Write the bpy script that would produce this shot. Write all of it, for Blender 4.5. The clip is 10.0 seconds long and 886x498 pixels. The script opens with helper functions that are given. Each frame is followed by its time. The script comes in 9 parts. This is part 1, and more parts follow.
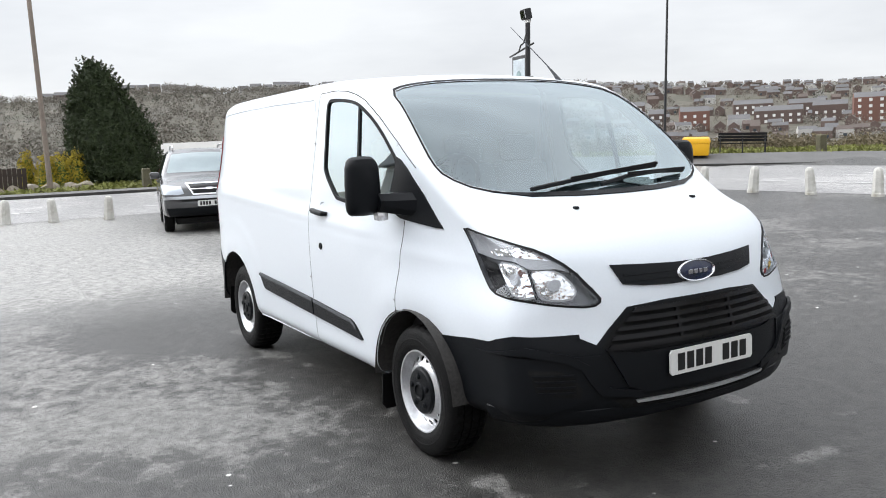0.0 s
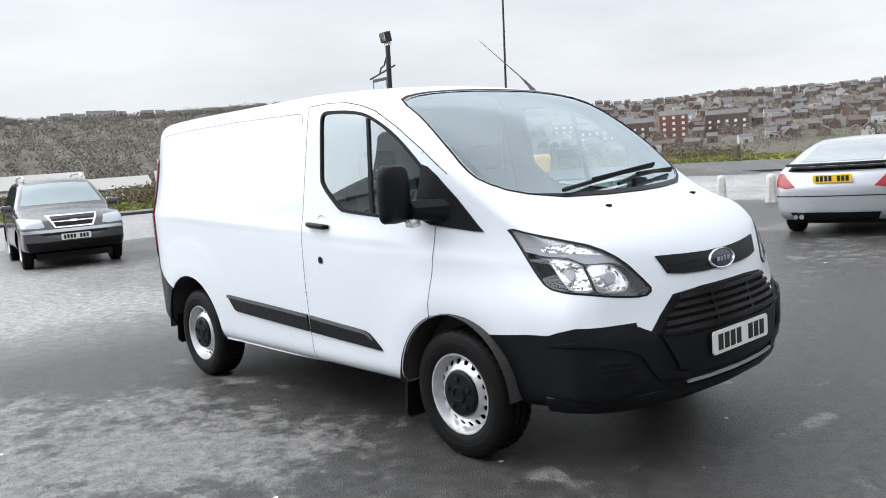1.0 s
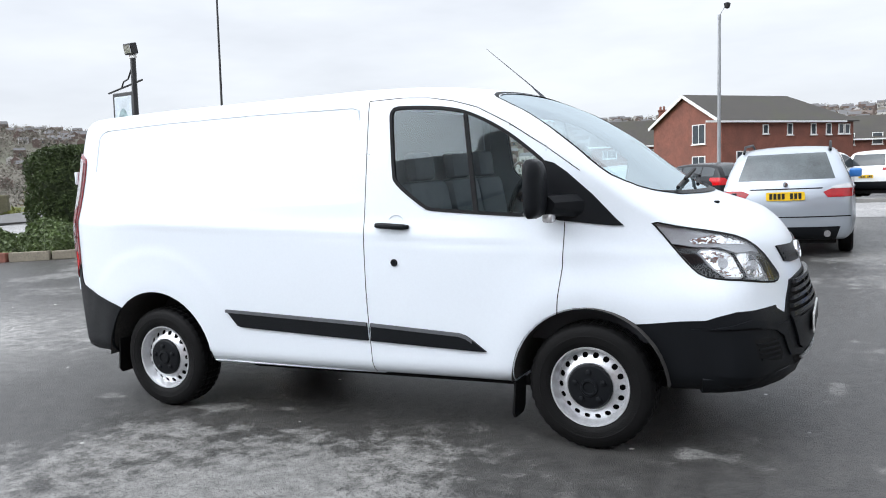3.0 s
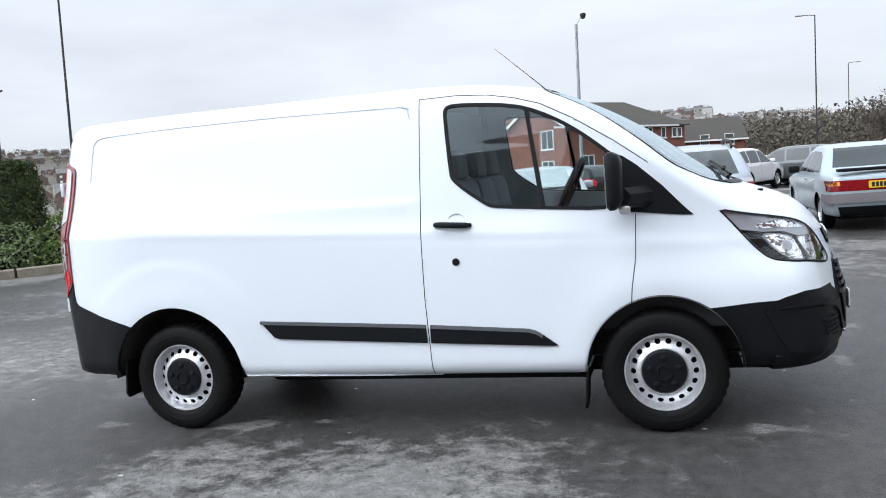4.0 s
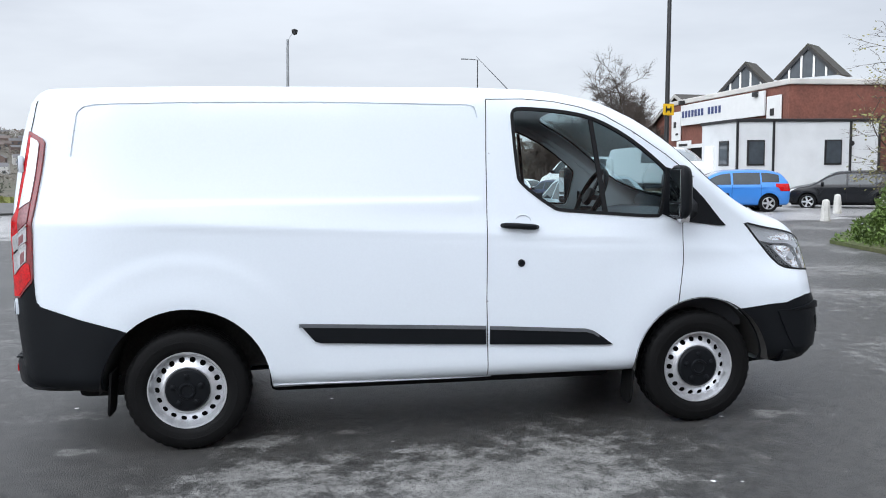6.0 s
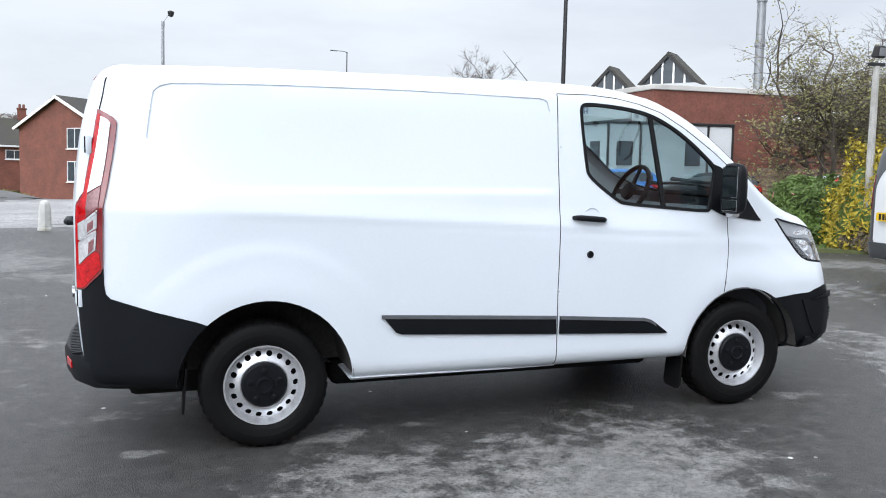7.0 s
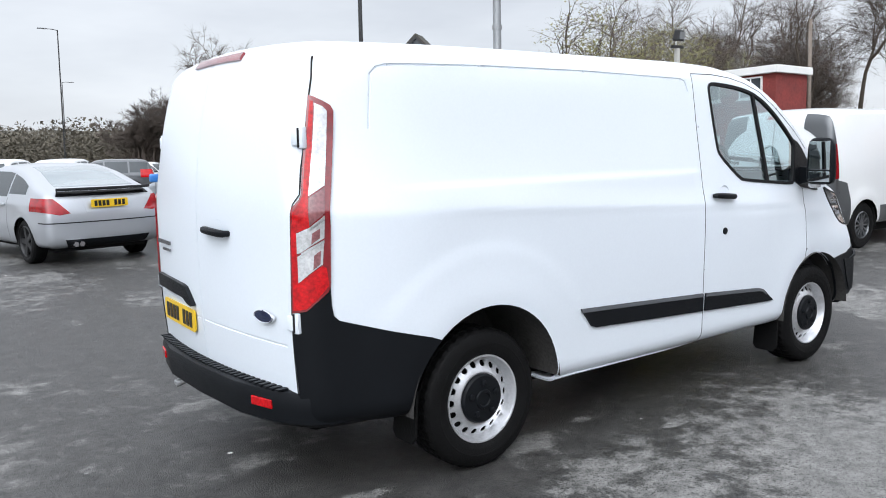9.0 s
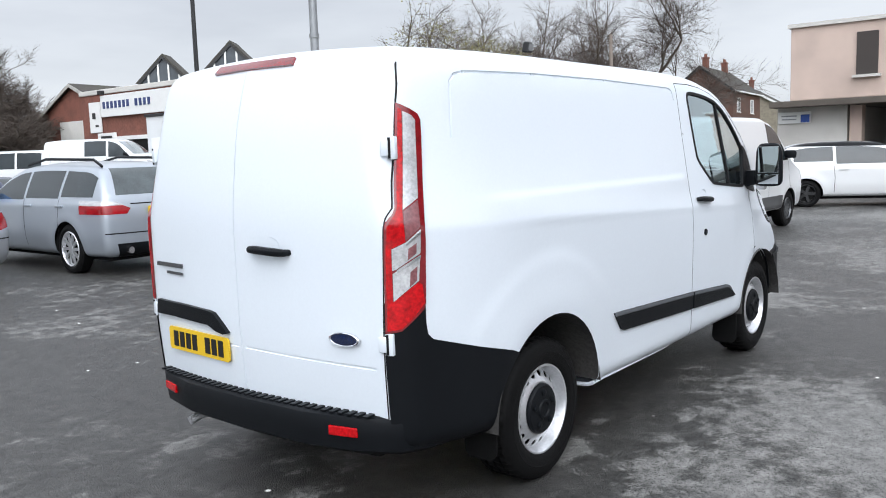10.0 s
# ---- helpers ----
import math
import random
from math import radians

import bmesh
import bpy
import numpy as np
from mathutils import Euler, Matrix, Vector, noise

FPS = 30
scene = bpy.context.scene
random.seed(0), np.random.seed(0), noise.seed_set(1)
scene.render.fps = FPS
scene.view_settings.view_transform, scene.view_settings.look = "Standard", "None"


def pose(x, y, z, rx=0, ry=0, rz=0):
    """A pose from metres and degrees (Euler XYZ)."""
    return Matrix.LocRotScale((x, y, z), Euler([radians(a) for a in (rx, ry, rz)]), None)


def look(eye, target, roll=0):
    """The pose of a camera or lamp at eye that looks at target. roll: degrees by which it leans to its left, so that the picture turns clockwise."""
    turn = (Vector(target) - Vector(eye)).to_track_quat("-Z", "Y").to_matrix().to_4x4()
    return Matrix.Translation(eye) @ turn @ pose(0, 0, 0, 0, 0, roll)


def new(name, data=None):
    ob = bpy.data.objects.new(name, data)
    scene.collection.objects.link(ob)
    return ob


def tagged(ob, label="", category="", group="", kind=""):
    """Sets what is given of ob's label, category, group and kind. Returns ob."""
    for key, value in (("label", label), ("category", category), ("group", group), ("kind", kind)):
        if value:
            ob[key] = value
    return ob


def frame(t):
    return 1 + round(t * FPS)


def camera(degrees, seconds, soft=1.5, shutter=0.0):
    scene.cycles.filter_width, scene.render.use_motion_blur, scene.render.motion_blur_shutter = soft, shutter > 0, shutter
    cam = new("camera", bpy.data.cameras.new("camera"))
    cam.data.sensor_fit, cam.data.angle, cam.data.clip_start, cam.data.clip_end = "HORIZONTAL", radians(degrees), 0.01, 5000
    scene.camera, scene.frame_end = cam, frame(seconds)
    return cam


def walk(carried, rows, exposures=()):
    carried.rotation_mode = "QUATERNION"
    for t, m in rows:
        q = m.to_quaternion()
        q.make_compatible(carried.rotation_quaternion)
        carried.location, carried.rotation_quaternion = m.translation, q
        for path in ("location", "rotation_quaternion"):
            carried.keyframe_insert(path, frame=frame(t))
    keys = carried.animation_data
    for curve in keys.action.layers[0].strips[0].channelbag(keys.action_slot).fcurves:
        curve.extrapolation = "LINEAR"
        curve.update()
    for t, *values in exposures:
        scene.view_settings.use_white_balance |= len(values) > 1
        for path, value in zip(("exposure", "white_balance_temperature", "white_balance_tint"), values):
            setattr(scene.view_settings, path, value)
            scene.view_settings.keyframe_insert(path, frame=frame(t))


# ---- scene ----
# ---- camera ----
cam = camera(56.2, 10.0, soft=1.0)
PATH = [
    (0, (5.068, -2.788, 1.572), (3.348, -1.799, 1.319), -2.6),
    (0.5, (4.849, -3.184, 1.548), (3.22, -2.047, 1.314), -4.0),
    (1, (4.549, -3.643, 1.541), (3.058, -2.328, 1.322), -4.3),
    (1.5, (4.156, -4.011, 1.504), (2.813, -2.546, 1.285), -4.5),
    (2, (3.708, -4.374, 1.512), (2.52, -2.777, 1.318), -3.8),
    (2.5, (3.213, -4.716, 1.498), (2.159, -3.028, 1.303), -3.8),
    (3, (2.678, -4.982, 1.501), (1.799, -3.196, 1.308), -3.0),
    (3.2, (2.457, -5.108, 1.508), (1.626, -3.299, 1.321), -3.8),
    (4.3, (1.21, -5.444, 1.512), (0.797, -3.499, 1.297), -3.2),
    (4.5, (0.983, -5.486, 1.514), (0.644, -3.529, 1.28), -1.9),
    (5, (0.41, -5.482, 1.521), (0.268, -3.5, 1.289), -1.4),
    (5.2, (0.171, -5.495, 1.506), (0.136, -3.504, 1.319), -1.5),
    (6.3, (-1.089, -5.413, 1.506), (-0.695, -3.462, 1.312), -0.1),
    (6.5, (-1.35, -5.375, 1.505), (-0.882, -3.445, 1.269), 0.3),
    (7, (-1.932, -5.19, 1.489), (-1.303, -3.302, 1.288), 0.8),
    (7.5, (-2.478, -4.89, 1.5), (-1.678, -3.072, 1.266), 0.3),
    (8, (-2.984, -4.556, 1.504), (-2.025, -2.817, 1.268), 0.1),
    (8.5, (-3.439, -4.174, 1.522), (-2.329, -2.523, 1.324), -1.3),
    (9, (-3.922, -3.786, 1.52), (-2.71, -2.214, 1.274), -1.2),
    (9.5, (-4.278, -3.354, 1.535), (-2.874, -1.945, 1.324), -1.7),
    (10, (-4.675, -2.909, 1.552), (-3.131, -1.661, 1.315), -1.9),
]
EXPOSURES = [
    (0, 0.02, 6750, 10), (1, -0.02, 6650, 10), (2, 0.06, 6550, 10), (3, 0.06, 6500, 10), (4.5, -0.06, 6300, 10), (5.2, -0.04, 6350, 10),
    (6.4, -0.20, 6320, 10), (7, -0.05, 6370, 10), (8, 0.06, 6480, 10), (8.5, 0.05, 6450, 10), (9, -0.10, 6450, 10), (10, -0.19, 6450, 10),
]
walk(cam, [(t, look(eye, target, roll)) for t, eye, target, roll in PATH], EXPOSURES)


# ---- light ----
SUN_UP, SUN_ROUND = 38.0, 228.0
SUN_SIDE = 3.3
SKY_LOW, SKY_HIGH = 1.05, 1.95  # an overcast sky is brighter overhead than at the horizon
world = bpy.data.worlds.new("overcast_sky")
scene.world = world
world.use_nodes = True
wn, wl = world.node_tree.nodes, world.node_tree.links
sky = wn.new("ShaderNodeTexSky")
sky.sky_type, sky.sun_disc = "NISHITA", False
sky.sun_elevation, sky.sun_rotation = radians(SUN_UP), radians(SUN_ROUND)
blue = wn.new("ShaderNodeMix")
blue.data_type, blue.blend_type = "RGBA", "MULTIPLY"
blue.inputs[0].default_value = 1.0
blue.inputs[7].default_value = (0.10, 0.10, 0.10, 1)
wl.new(sky.outputs[0], blue.inputs[6])
where = wn.new("ShaderNodeTexCoord")
flat = wn.new("ShaderNodeMapping")
flat.inputs["Scale"].default_value = (1.0, 1.0, 4.0)
wl.new(where.outputs["Generated"], flat.inputs[0])
puff = wn.new("ShaderNodeTexNoise")
puff.inputs["Scale"].default_value, puff.inputs["Detail"].default_value, puff.inputs["Roughness"].default_value = 2.2, 5.0, 0.55
wl.new(flat.outputs[0], puff.inputs["Vector"])
shade = wn.new("ShaderNodeValToRGB")
shade.color_ramp.elements[0].position, shade.color_ramp.elements[0].color = 0.30, (0.74, 0.78, 0.85, 1)
shade.color_ramp.elements[1].position, shade.color_ramp.elements[1].color = 0.62, (0.935, 0.98, 1.045, 1)
wl.new(puff.outputs[0], shade.inputs[0])
cover = wn.new("ShaderNodeMix")
cover.data_type = "RGBA"
cover.inputs[0].default_value = 0.90
wl.new(blue.outputs[2], cover.inputs[6])
wl.new(shade.outputs[0], cover.inputs[7])
glow = wn["Background"]
wl.new(cover.outputs[2], glow.inputs[0])
axes = wn.new("ShaderNodeSeparateXYZ")
wl.new(where.outputs["Generated"], axes.inputs[0])
zenith = wn.new("ShaderNodeMapRange")
zenith.inputs[1].default_value, zenith.inputs[2].default_value = 0.16, 0.85
zenith.inputs[3].default_value, zenith.inputs[4].default_value = SKY_LOW, SKY_HIGH
wl.new(axes.outputs[2], zenith.inputs[0])
# Thinner cloud, and so a brighter sky, round the hidden sun.
toward = wn.new("ShaderNodeMapRange")
toward.inputs[1].default_value, toward.inputs[2].default_value = 0.66, 1.0
toward.inputs[3].default_value, toward.inputs[4].default_value = 1.0, SUN_SIDE
facing_sun = wn.new("ShaderNodeVectorMath")
facing_sun.operation = "DOT_PRODUCT"
facing_sun.inputs[1].default_value = (math.cos(radians(SUN_UP)) * math.sin(radians(180 - SUN_ROUND)), -math.cos(radians(SUN_UP)) * math.cos(radians(180 - SUN_ROUND)), math.sin(radians(SUN_UP)))
wl.new(where.outputs["Generated"], facing_sun.inputs[0])
wl.new(facing_sun.outputs["Value"], toward.inputs[0])
level = wn.new("ShaderNodeMath")
level.operation = "MULTIPLY"
wl.new(zenith.outputs[0], level.inputs[0])
wl.new(toward.outputs[0], level.inputs[1])
wl.new(level.outputs[0], glow.inputs[1])
sun = new("sun", bpy.data.lights.new("sun", "SUN"))
sun.data.energy, sun.data.angle, sun.data.color = 0.42, radians(40), (1.0, 0.97, 0.93)
sun.rotation_euler = (radians(90 - SUN_UP), 0, radians(180 - SUN_ROUND))


# ---- materials ----
def mat(name, color, rough=0.5, metal=0.0, vary=0.12, scale=3.0, bump=0.0, grain=80.0, coat=0.0, stain=0.0, stain_color=(0.1, 0.09, 0.07), object_vary=0.0):
    """A surface with grain and blotches; stain: how much dirt shows in large patches."""
    m = bpy.data.materials.new(name)
    m.use_nodes = True
    n, l = m.node_tree.nodes, m.node_tree.links
    b = n["Principled BSDF"]
    b.inputs["Metallic"].default_value = metal
    b.inputs["Coat Weight"].default_value = coat
    b.inputs["Coat Roughness"].default_value = 0.05
    tc = n.new("ShaderNodeTexCoord")
    big = n.new("ShaderNodeTexNoise")
    big.inputs["Scale"].default_value, big.inputs["Detail"].default_value = scale, 6.0
    fine = n.new("ShaderNodeTexNoise")
    fine.inputs["Scale"].default_value, fine.inputs["Detail"].default_value = grain, 3.0
    l.new(tc.outputs["Object"], big.inputs["Vector"])
    l.new(tc.outputs["Object"], fine.inputs["Vector"])
    both = n.new("ShaderNodeMath")
    both.operation = "ADD"
    l.new(big.outputs[0], both.inputs[0])
    l.new(fine.outputs[0], both.inputs[1])
    ramp = n.new("ShaderNodeValToRGB")
    ramp.color_ramp.elements[0].position, ramp.color_ramp.elements[1].position = 0.35, 0.65
    ramp.color_ramp.elements[0].color = (*[max(0, c * (1 - vary)) for c in color], 1)
    ramp.color_ramp.elements[1].color = (*[min(1, c * (1 + vary)) for c in color], 1)
    half = n.new("ShaderNodeMath")
    half.operation = "MULTIPLY"
    half.inputs[1].default_value = 0.5
    l.new(both.outputs[0], half.inputs[0])
    l.new(half.outputs[0], ramp.inputs[0])
    out = ramp.outputs[0]
    if object_vary:
        info = n.new("ShaderNodeObjectInfo")
        hsv = n.new("ShaderNodeHueSaturation")
        span = n.new("ShaderNodeMapRange")
        span.inputs[3].default_value, span.inputs[4].default_value = 1 - object_vary, 1 + object_vary
        l.new(info.outputs["Random"], span.inputs[0])
        l.new(span.outputs[0], hsv.inputs["Value"])
        l.new(out, hsv.inputs["Color"])
        out = hsv.outputs[0]
    if stain:
        blot = n.new("ShaderNodeTexNoise")
        blot.inputs["Scale"].default_value, blot.inputs["Detail"].default_value = scale * 0.6, 8.0
        l.new(tc.outputs["Object"], blot.inputs["Vector"])
        edge = n.new("ShaderNodeMapRange")
        edge.inputs[1].default_value, edge.inputs[2].default_value, edge.inputs[4].default_value = 0.5, 0.7, stain
        l.new(blot.outputs[0], edge.inputs[0])
        mix = n.new("ShaderNodeMix")
        mix.data_type = "RGBA"
        mix.inputs[7].default_value = (*stain_color, 1)
        l.new(edge.outputs[0], mix.inputs[0])
        l.new(out, mix.inputs[6])
        out = mix.outputs[2]
    l.new(out, b.inputs["Base Color"])
    rr = n.new("ShaderNodeMapRange")
    rr.inputs[3].default_value, rr.inputs[4].default_value = max(0.02, rough * 0.8), min(1, rough * 1.2)
    l.new(big.outputs[0], rr.inputs[0])
    l.new(rr.outputs[0], b.inputs["Roughness"])
    if bump:
        bm_ = n.new("ShaderNodeBump")
        bm_.inputs["Strength"].default_value, bm_.inputs["Distance"].default_value = min(1, bump), 0.01
        l.new(fine.outputs[0], bm_.inputs["Height"])
        l.new(bm_.outputs[0], b.inputs["Normal"])
    return m


def clear(name, tint, rough=0.0, least=0.05, sheen=(0.95, 0.98, 1.0), power=2.6):
    """A thin clear pane: see-through with a tint, and a mirror by its angle; least: the share it mirrors seen square on."""
    m = bpy.data.materials.new(name)
    m.use_nodes = True
    n, l = m.node_tree.nodes, m.node_tree.links
    n.remove(n["Principled BSDF"])
    see, shine, mix, facing, steep, share = n.new("ShaderNodeBsdfTransparent"), n.new("ShaderNodeBsdfGlossy"), n.new("ShaderNodeMixShader"), n.new("ShaderNodeLayerWeight"), n.new("ShaderNodeMath"), n.new("ShaderNodeMapRange")
    see.inputs[0].default_value = (*tint, 1)
    shine.inputs["Roughness"].default_value = rough
    shine.inputs["Color"].default_value = (*sheen, 1)
    facing.inputs[0].default_value = 0.5
    steep.operation = "POWER"
    steep.inputs[1].default_value = power
    l.new(facing.outputs["Facing"], steep.inputs[0])
    l.new(steep.outputs[0], share.inputs[0])
    share.inputs[3].default_value = least
    l.new(share.outputs[0], mix.inputs[0])
    l.new(see.outputs[0], mix.inputs[1])
    l.new(shine.outputs[0], mix.inputs[2])
    l.new(mix.outputs[0], n["Material Output"].inputs[0])
    return m


WHITE = mat("white_paint", (0.735, 0.785, 0.835), 0.30, vary=0.015, scale=1.2, coat=0.35)
BLACK = mat("black_plastic", (0.0068, 0.0079, 0.0097), 0.42, vary=0.12, bump=0.15, grain=400)
GLOSS_BLACK = mat("gloss_black", (0.008, 0.008, 0.009), 0.25, vary=0.1)
RUBBER = mat("tyre_rubber", (0.0055, 0.0055, 0.0057), 0.55, vary=0.25, scale=6, bump=0.3, grain=150)
SEAL = mat("rubber_seal", (0.012, 0.012, 0.013), 0.6, vary=0.1)
SILVER = mat("silver_steel", (0.70, 0.71, 0.73), 0.32, metal=0.7, vary=0.12, scale=9, stain=0.18, stain_color=(0.25, 0.24, 0.22))
CHROME = mat("chrome", (0.80, 0.80, 0.82), 0.08, metal=1.0, vary=0.03)
MIRROR = mat("mirror_glass", (0.45, 0.47, 0.48), 0.02, metal=1.0, vary=0.0)
DARK = mat("dark_liner", (0.016, 0.016, 0.016), 0.85, vary=0.3)
UNDER = mat("dark_underbody", (0.02, 0.02, 0.02), 0.9, vary=0.4)
RED_LENS = mat("red_lens", (0.46, 0.003, 0.006), 0.12, vary=0.45, scale=22, coat=0.45)
DEEP_RED = mat("dark_red_lens", (0.20, 0.006, 0.010), 0.10, vary=0.25, scale=18, coat=1.0)
CLEAR_LENS = mat("clear_lens", (0.62, 0.62, 0.63), 0.14, metal=0.45, vary=0.28, scale=9, coat=1.0)
AMBER = mat("amber_lens", (0.75, 0.30, 0.04), 0.2)
PLATE_WHITE = mat("plate_white", (0.75, 0.75, 0.73), 0.35, vary=0.03)
PLATE_YELLOW = mat("plate_yellow", (0.78, 0.50, 0.02), 0.35, vary=0.03)
INK = mat("black_ink", (0.01, 0.01, 0.01), 0.4, vary=0.05)
STEEL_MARK = mat("badge_chrome", (0.20, 0.20, 0.21), 0.2, metal=0.8, vary=0.1)
BADGE_BLUE = mat("badge_blue", (0.006, 0.014, 0.05), 0.2, vary=0.1, coat=0.5)
GREY_CLOTH = mat("seat_cloth", (0.10, 0.105, 0.115), 0.9, vary=0.2, scale=12, bump=0.3, grain=500)
LINING = mat("cabin_trim", (0.33, 0.34, 0.35), 0.8, vary=0.08, bump=0.1, grain=300)
SMOKE_LENS = mat("smoked_lens", (0.20, 0.075, 0.08), 0.15, vary=0.3, scale=20, coat=0.5)
DASH = mat("dash_plastic", (0.055, 0.058, 0.065), 0.7, vary=0.1, bump=0.1, grain=300)
LAMP_CHROME = mat("lamp_chrome", (0.92, 0.93, 0.95), 0.10, metal=0.92, vary=0.10, scale=30, bump=0.8, grain=10)
LAMP_CHROME.node_tree.nodes["Bump"].inputs["Distance"].default_value = 0.05
LAMP_SILVER = mat("lamp_silver", (0.40, 0.41, 0.43), 0.35, metal=0.4, vary=0.1, scale=10)
ARCH = mat("dusty_arch_liner", (0.040, 0.038, 0.036), 0.9, vary=0.45, scale=5, bump=0.4, grain=60)
LAMP_BOWL = mat("lamp_bowl", (0.16, 0.165, 0.18), 0.25, metal=0.6, vary=0.2, scale=14)
GLASS_SIDE = clear("window_glass", (0.91, 0.985, 0.985), 0.0, 0.065, (0.88, 0.98, 1.0), 1.7)
GLASS_FRONT = clear("windscreen_glass", (0.66, 0.82, 0.85), 0.02, 0.16, (0.84, 0.95, 1.0))
GLASS_LAMP = clear("lamp_glass", (0.95, 0.96, 0.97), 0.0, 0.05)
for m_, v_ in ((BLACK, 0.15), (RUBBER, 0.14), (GLOSS_BLACK, 0.2), (DARK, 0.05), (UNDER, 0.03), (SEAL, 0.15), (RED_LENS, 0.2)):
    m_.node_tree.nodes["Principled BSDF"].inputs["Specular IOR Level"].default_value = v_
# Base colour paled to stand in for the sky that sloping glass mirrors.
SCREEN_GLASS = mat("sky_pale_car_glass", (0.20, 0.24, 0.255), 0.06, vary=0.1, coat=1.0)
CAR_GLASS = mat("dark_car_glass", (0.030, 0.038, 0.042), 0.05, vary=0.35, scale=1.4, coat=0.1)
CAR_GLASS.node_tree.nodes["Principled BSDF"].inputs["Specular IOR Level"].default_value = 0.5


# ---- helpers for shapes ----
def part(name, bm, material, parent=None, label="", smooth=False, sharp=0.6):
    """Links a bmesh as one mesh object under a thing or a part."""
    bm.normal_update()
    if smooth:
        for f in bm.faces:
            f.smooth = True
        for e in bm.edges:
            e.smooth = len(e.link_faces) == 2 and e.calc_face_angle(0.0) < sharp
    data = bpy.data.meshes.new(name)
    bm.to_mesh(data)
    bm.free()
    for m in material if isinstance(material, (list, tuple)) else (material,):
        data.materials.append(m)
    ob = new(name, data)
    if parent is not None:
        ob.parent = parent
    if label:
        ob["label"] = label
    return ob


def root(name, m, label, category, group="", kind=""):
    """The Empty at the base of a thing, which parents its parts."""
    ob = new(name)
    ob.matrix_basis = m
    ob.empty_display_size = 0.2
    return tagged(ob, label, category, group, kind)


def single(name, bm, material, m, label, category, group="", kind="", smooth=False, sharp=0.6):
    """A thing that is one mesh."""
    ob = part(name, bm, material, None, "", smooth, sharp)
    ob.matrix_basis = m
    return tagged(ob, label, category, group, kind)


def add_box(bm, c, s, turn=None, bevel=0.0, taper=1.0):
    """A box of size s round c; taper narrows its top."""
    co = [Vector(((i - 0.5) * s[0] * (taper if k else 1), (j - 0.5) * s[1] * (taper if k else 1), (k - 0.5) * s[2])) for i in (0, 1) for j in (0, 1) for k in (0, 1)]
    if turn is not None:
        co = [turn.to_3x3() @ v for v in co]
    vs = [bm.verts.new(v + Vector(c)) for v in co]
    fs = [bm.faces.new([vs[i] for i in q]) for q in ((0, 1, 3, 2), (4, 6, 7, 5), (0, 4, 5, 1), (2, 3, 7, 6), (0, 2, 6, 4), (1, 5, 7, 3))]
    if bevel:
        es = list({e for f in fs for e in f.edges})
        bmesh.ops.bevel(bm, geom=es, offset=bevel, segments=2, affect="EDGES", profile=0.5)
    return bm


def box(c, s, turn=None, bevel=0.0, taper=1.0):
    return add_box(bmesh.new(), c, s, turn, bevel, taper)


def add_tube(bm, points, radii, n=8, caps=True):
    """A tapered tube along points."""
    rings = []
    for i, p in enumerate(points):
        p = Vector(p)
        a = Vector(points[max(i - 1, 0)])
        b = Vector(points[min(i + 1, len(points) - 1)])
        d = (b - a).normalized()
        s = d.orthogonal().normalized() if not rings else (side - d * side.dot(d)).normalized()
        side = s
        w = d.cross(s)
        r = radii[i] if isinstance(radii, (list, tuple)) else radii
        rings.append([bm.verts.new(p + (s * math.cos(2 * math.pi * k / n) + w * math.sin(2 * math.pi * k / n)) * r) for k in range(n)])
    for q, r in zip(rings, rings[1:]):
        for k in range(n):
            bm.faces.new((q[k], q[(k + 1) % n], r[(k + 1) % n], r[k]))
    if caps:
        bm.faces.new(rings[0][::-1])
        bm.faces.new(rings[-1])
    return bm


def tube(points, radii, n=8, caps=True):
    return add_tube(bmesh.new(), points, radii, n, caps)


def add_lathe(bm, profile, n=32, m=None, skip=None):
    """Turns (radius, height) pairs round the local z axis; skip(i, k) leaves a face out."""
    m = m or Matrix()
    rings = [[bm.verts.new(m @ Vector((r * math.cos(2 * math.pi * k / n), r * math.sin(2 * math.pi * k / n), h))) for k in range(n)] if r > 1e-6 else [bm.verts.new(m @ Vector((0, 0, h)))] for r, h in profile]
    for i, (q, r) in enumerate(zip(rings, rings[1:])):
        for k in range(n):
            if skip and skip(i, k):
                continue
            if len(q) == 1 and len(r) == 1:
                continue
            if len(q) == 1:
                bm.faces.new((q[0], r[k], r[(k + 1) % n]))
            elif len(r) == 1:
                bm.faces.new((q[k], r[0], q[(k + 1) % n]))
            else:
                bm.faces.new((q[k], r[k], r[(k + 1) % n], q[(k + 1) % n]))
    return bm


def lathe(profile, n=32, m=None, skip=None):
    return add_lathe(bmesh.new(), profile, n, m, skip)


def add_prism(bm, outline, m, depth):
    """A flat outline of (u, v) pairs given thickness along the local z axis of m."""
    low = [bm.verts.new(m @ Vector((u, v, 0))) for u, v in outline]
    top = [bm.verts.new(m @ Vector((u, v, depth))) for u, v in outline]
    bm.faces.new(low[::-1])
    bm.faces.new(top)
    for k in range(len(low)):
        j = (k + 1) % len(low)
        bm.faces.new((low[k], low[j], top[j], top[k]))
    return bm


def prism(outline, m, depth):
    return add_prism(bmesh.new(), outline, m, depth)


def root_part(name, parent, label=""):
    """A part that only holds smaller pieces."""
    ob = new(name)
    ob.parent = parent
    if label:
        ob["label"] = label
    return ob


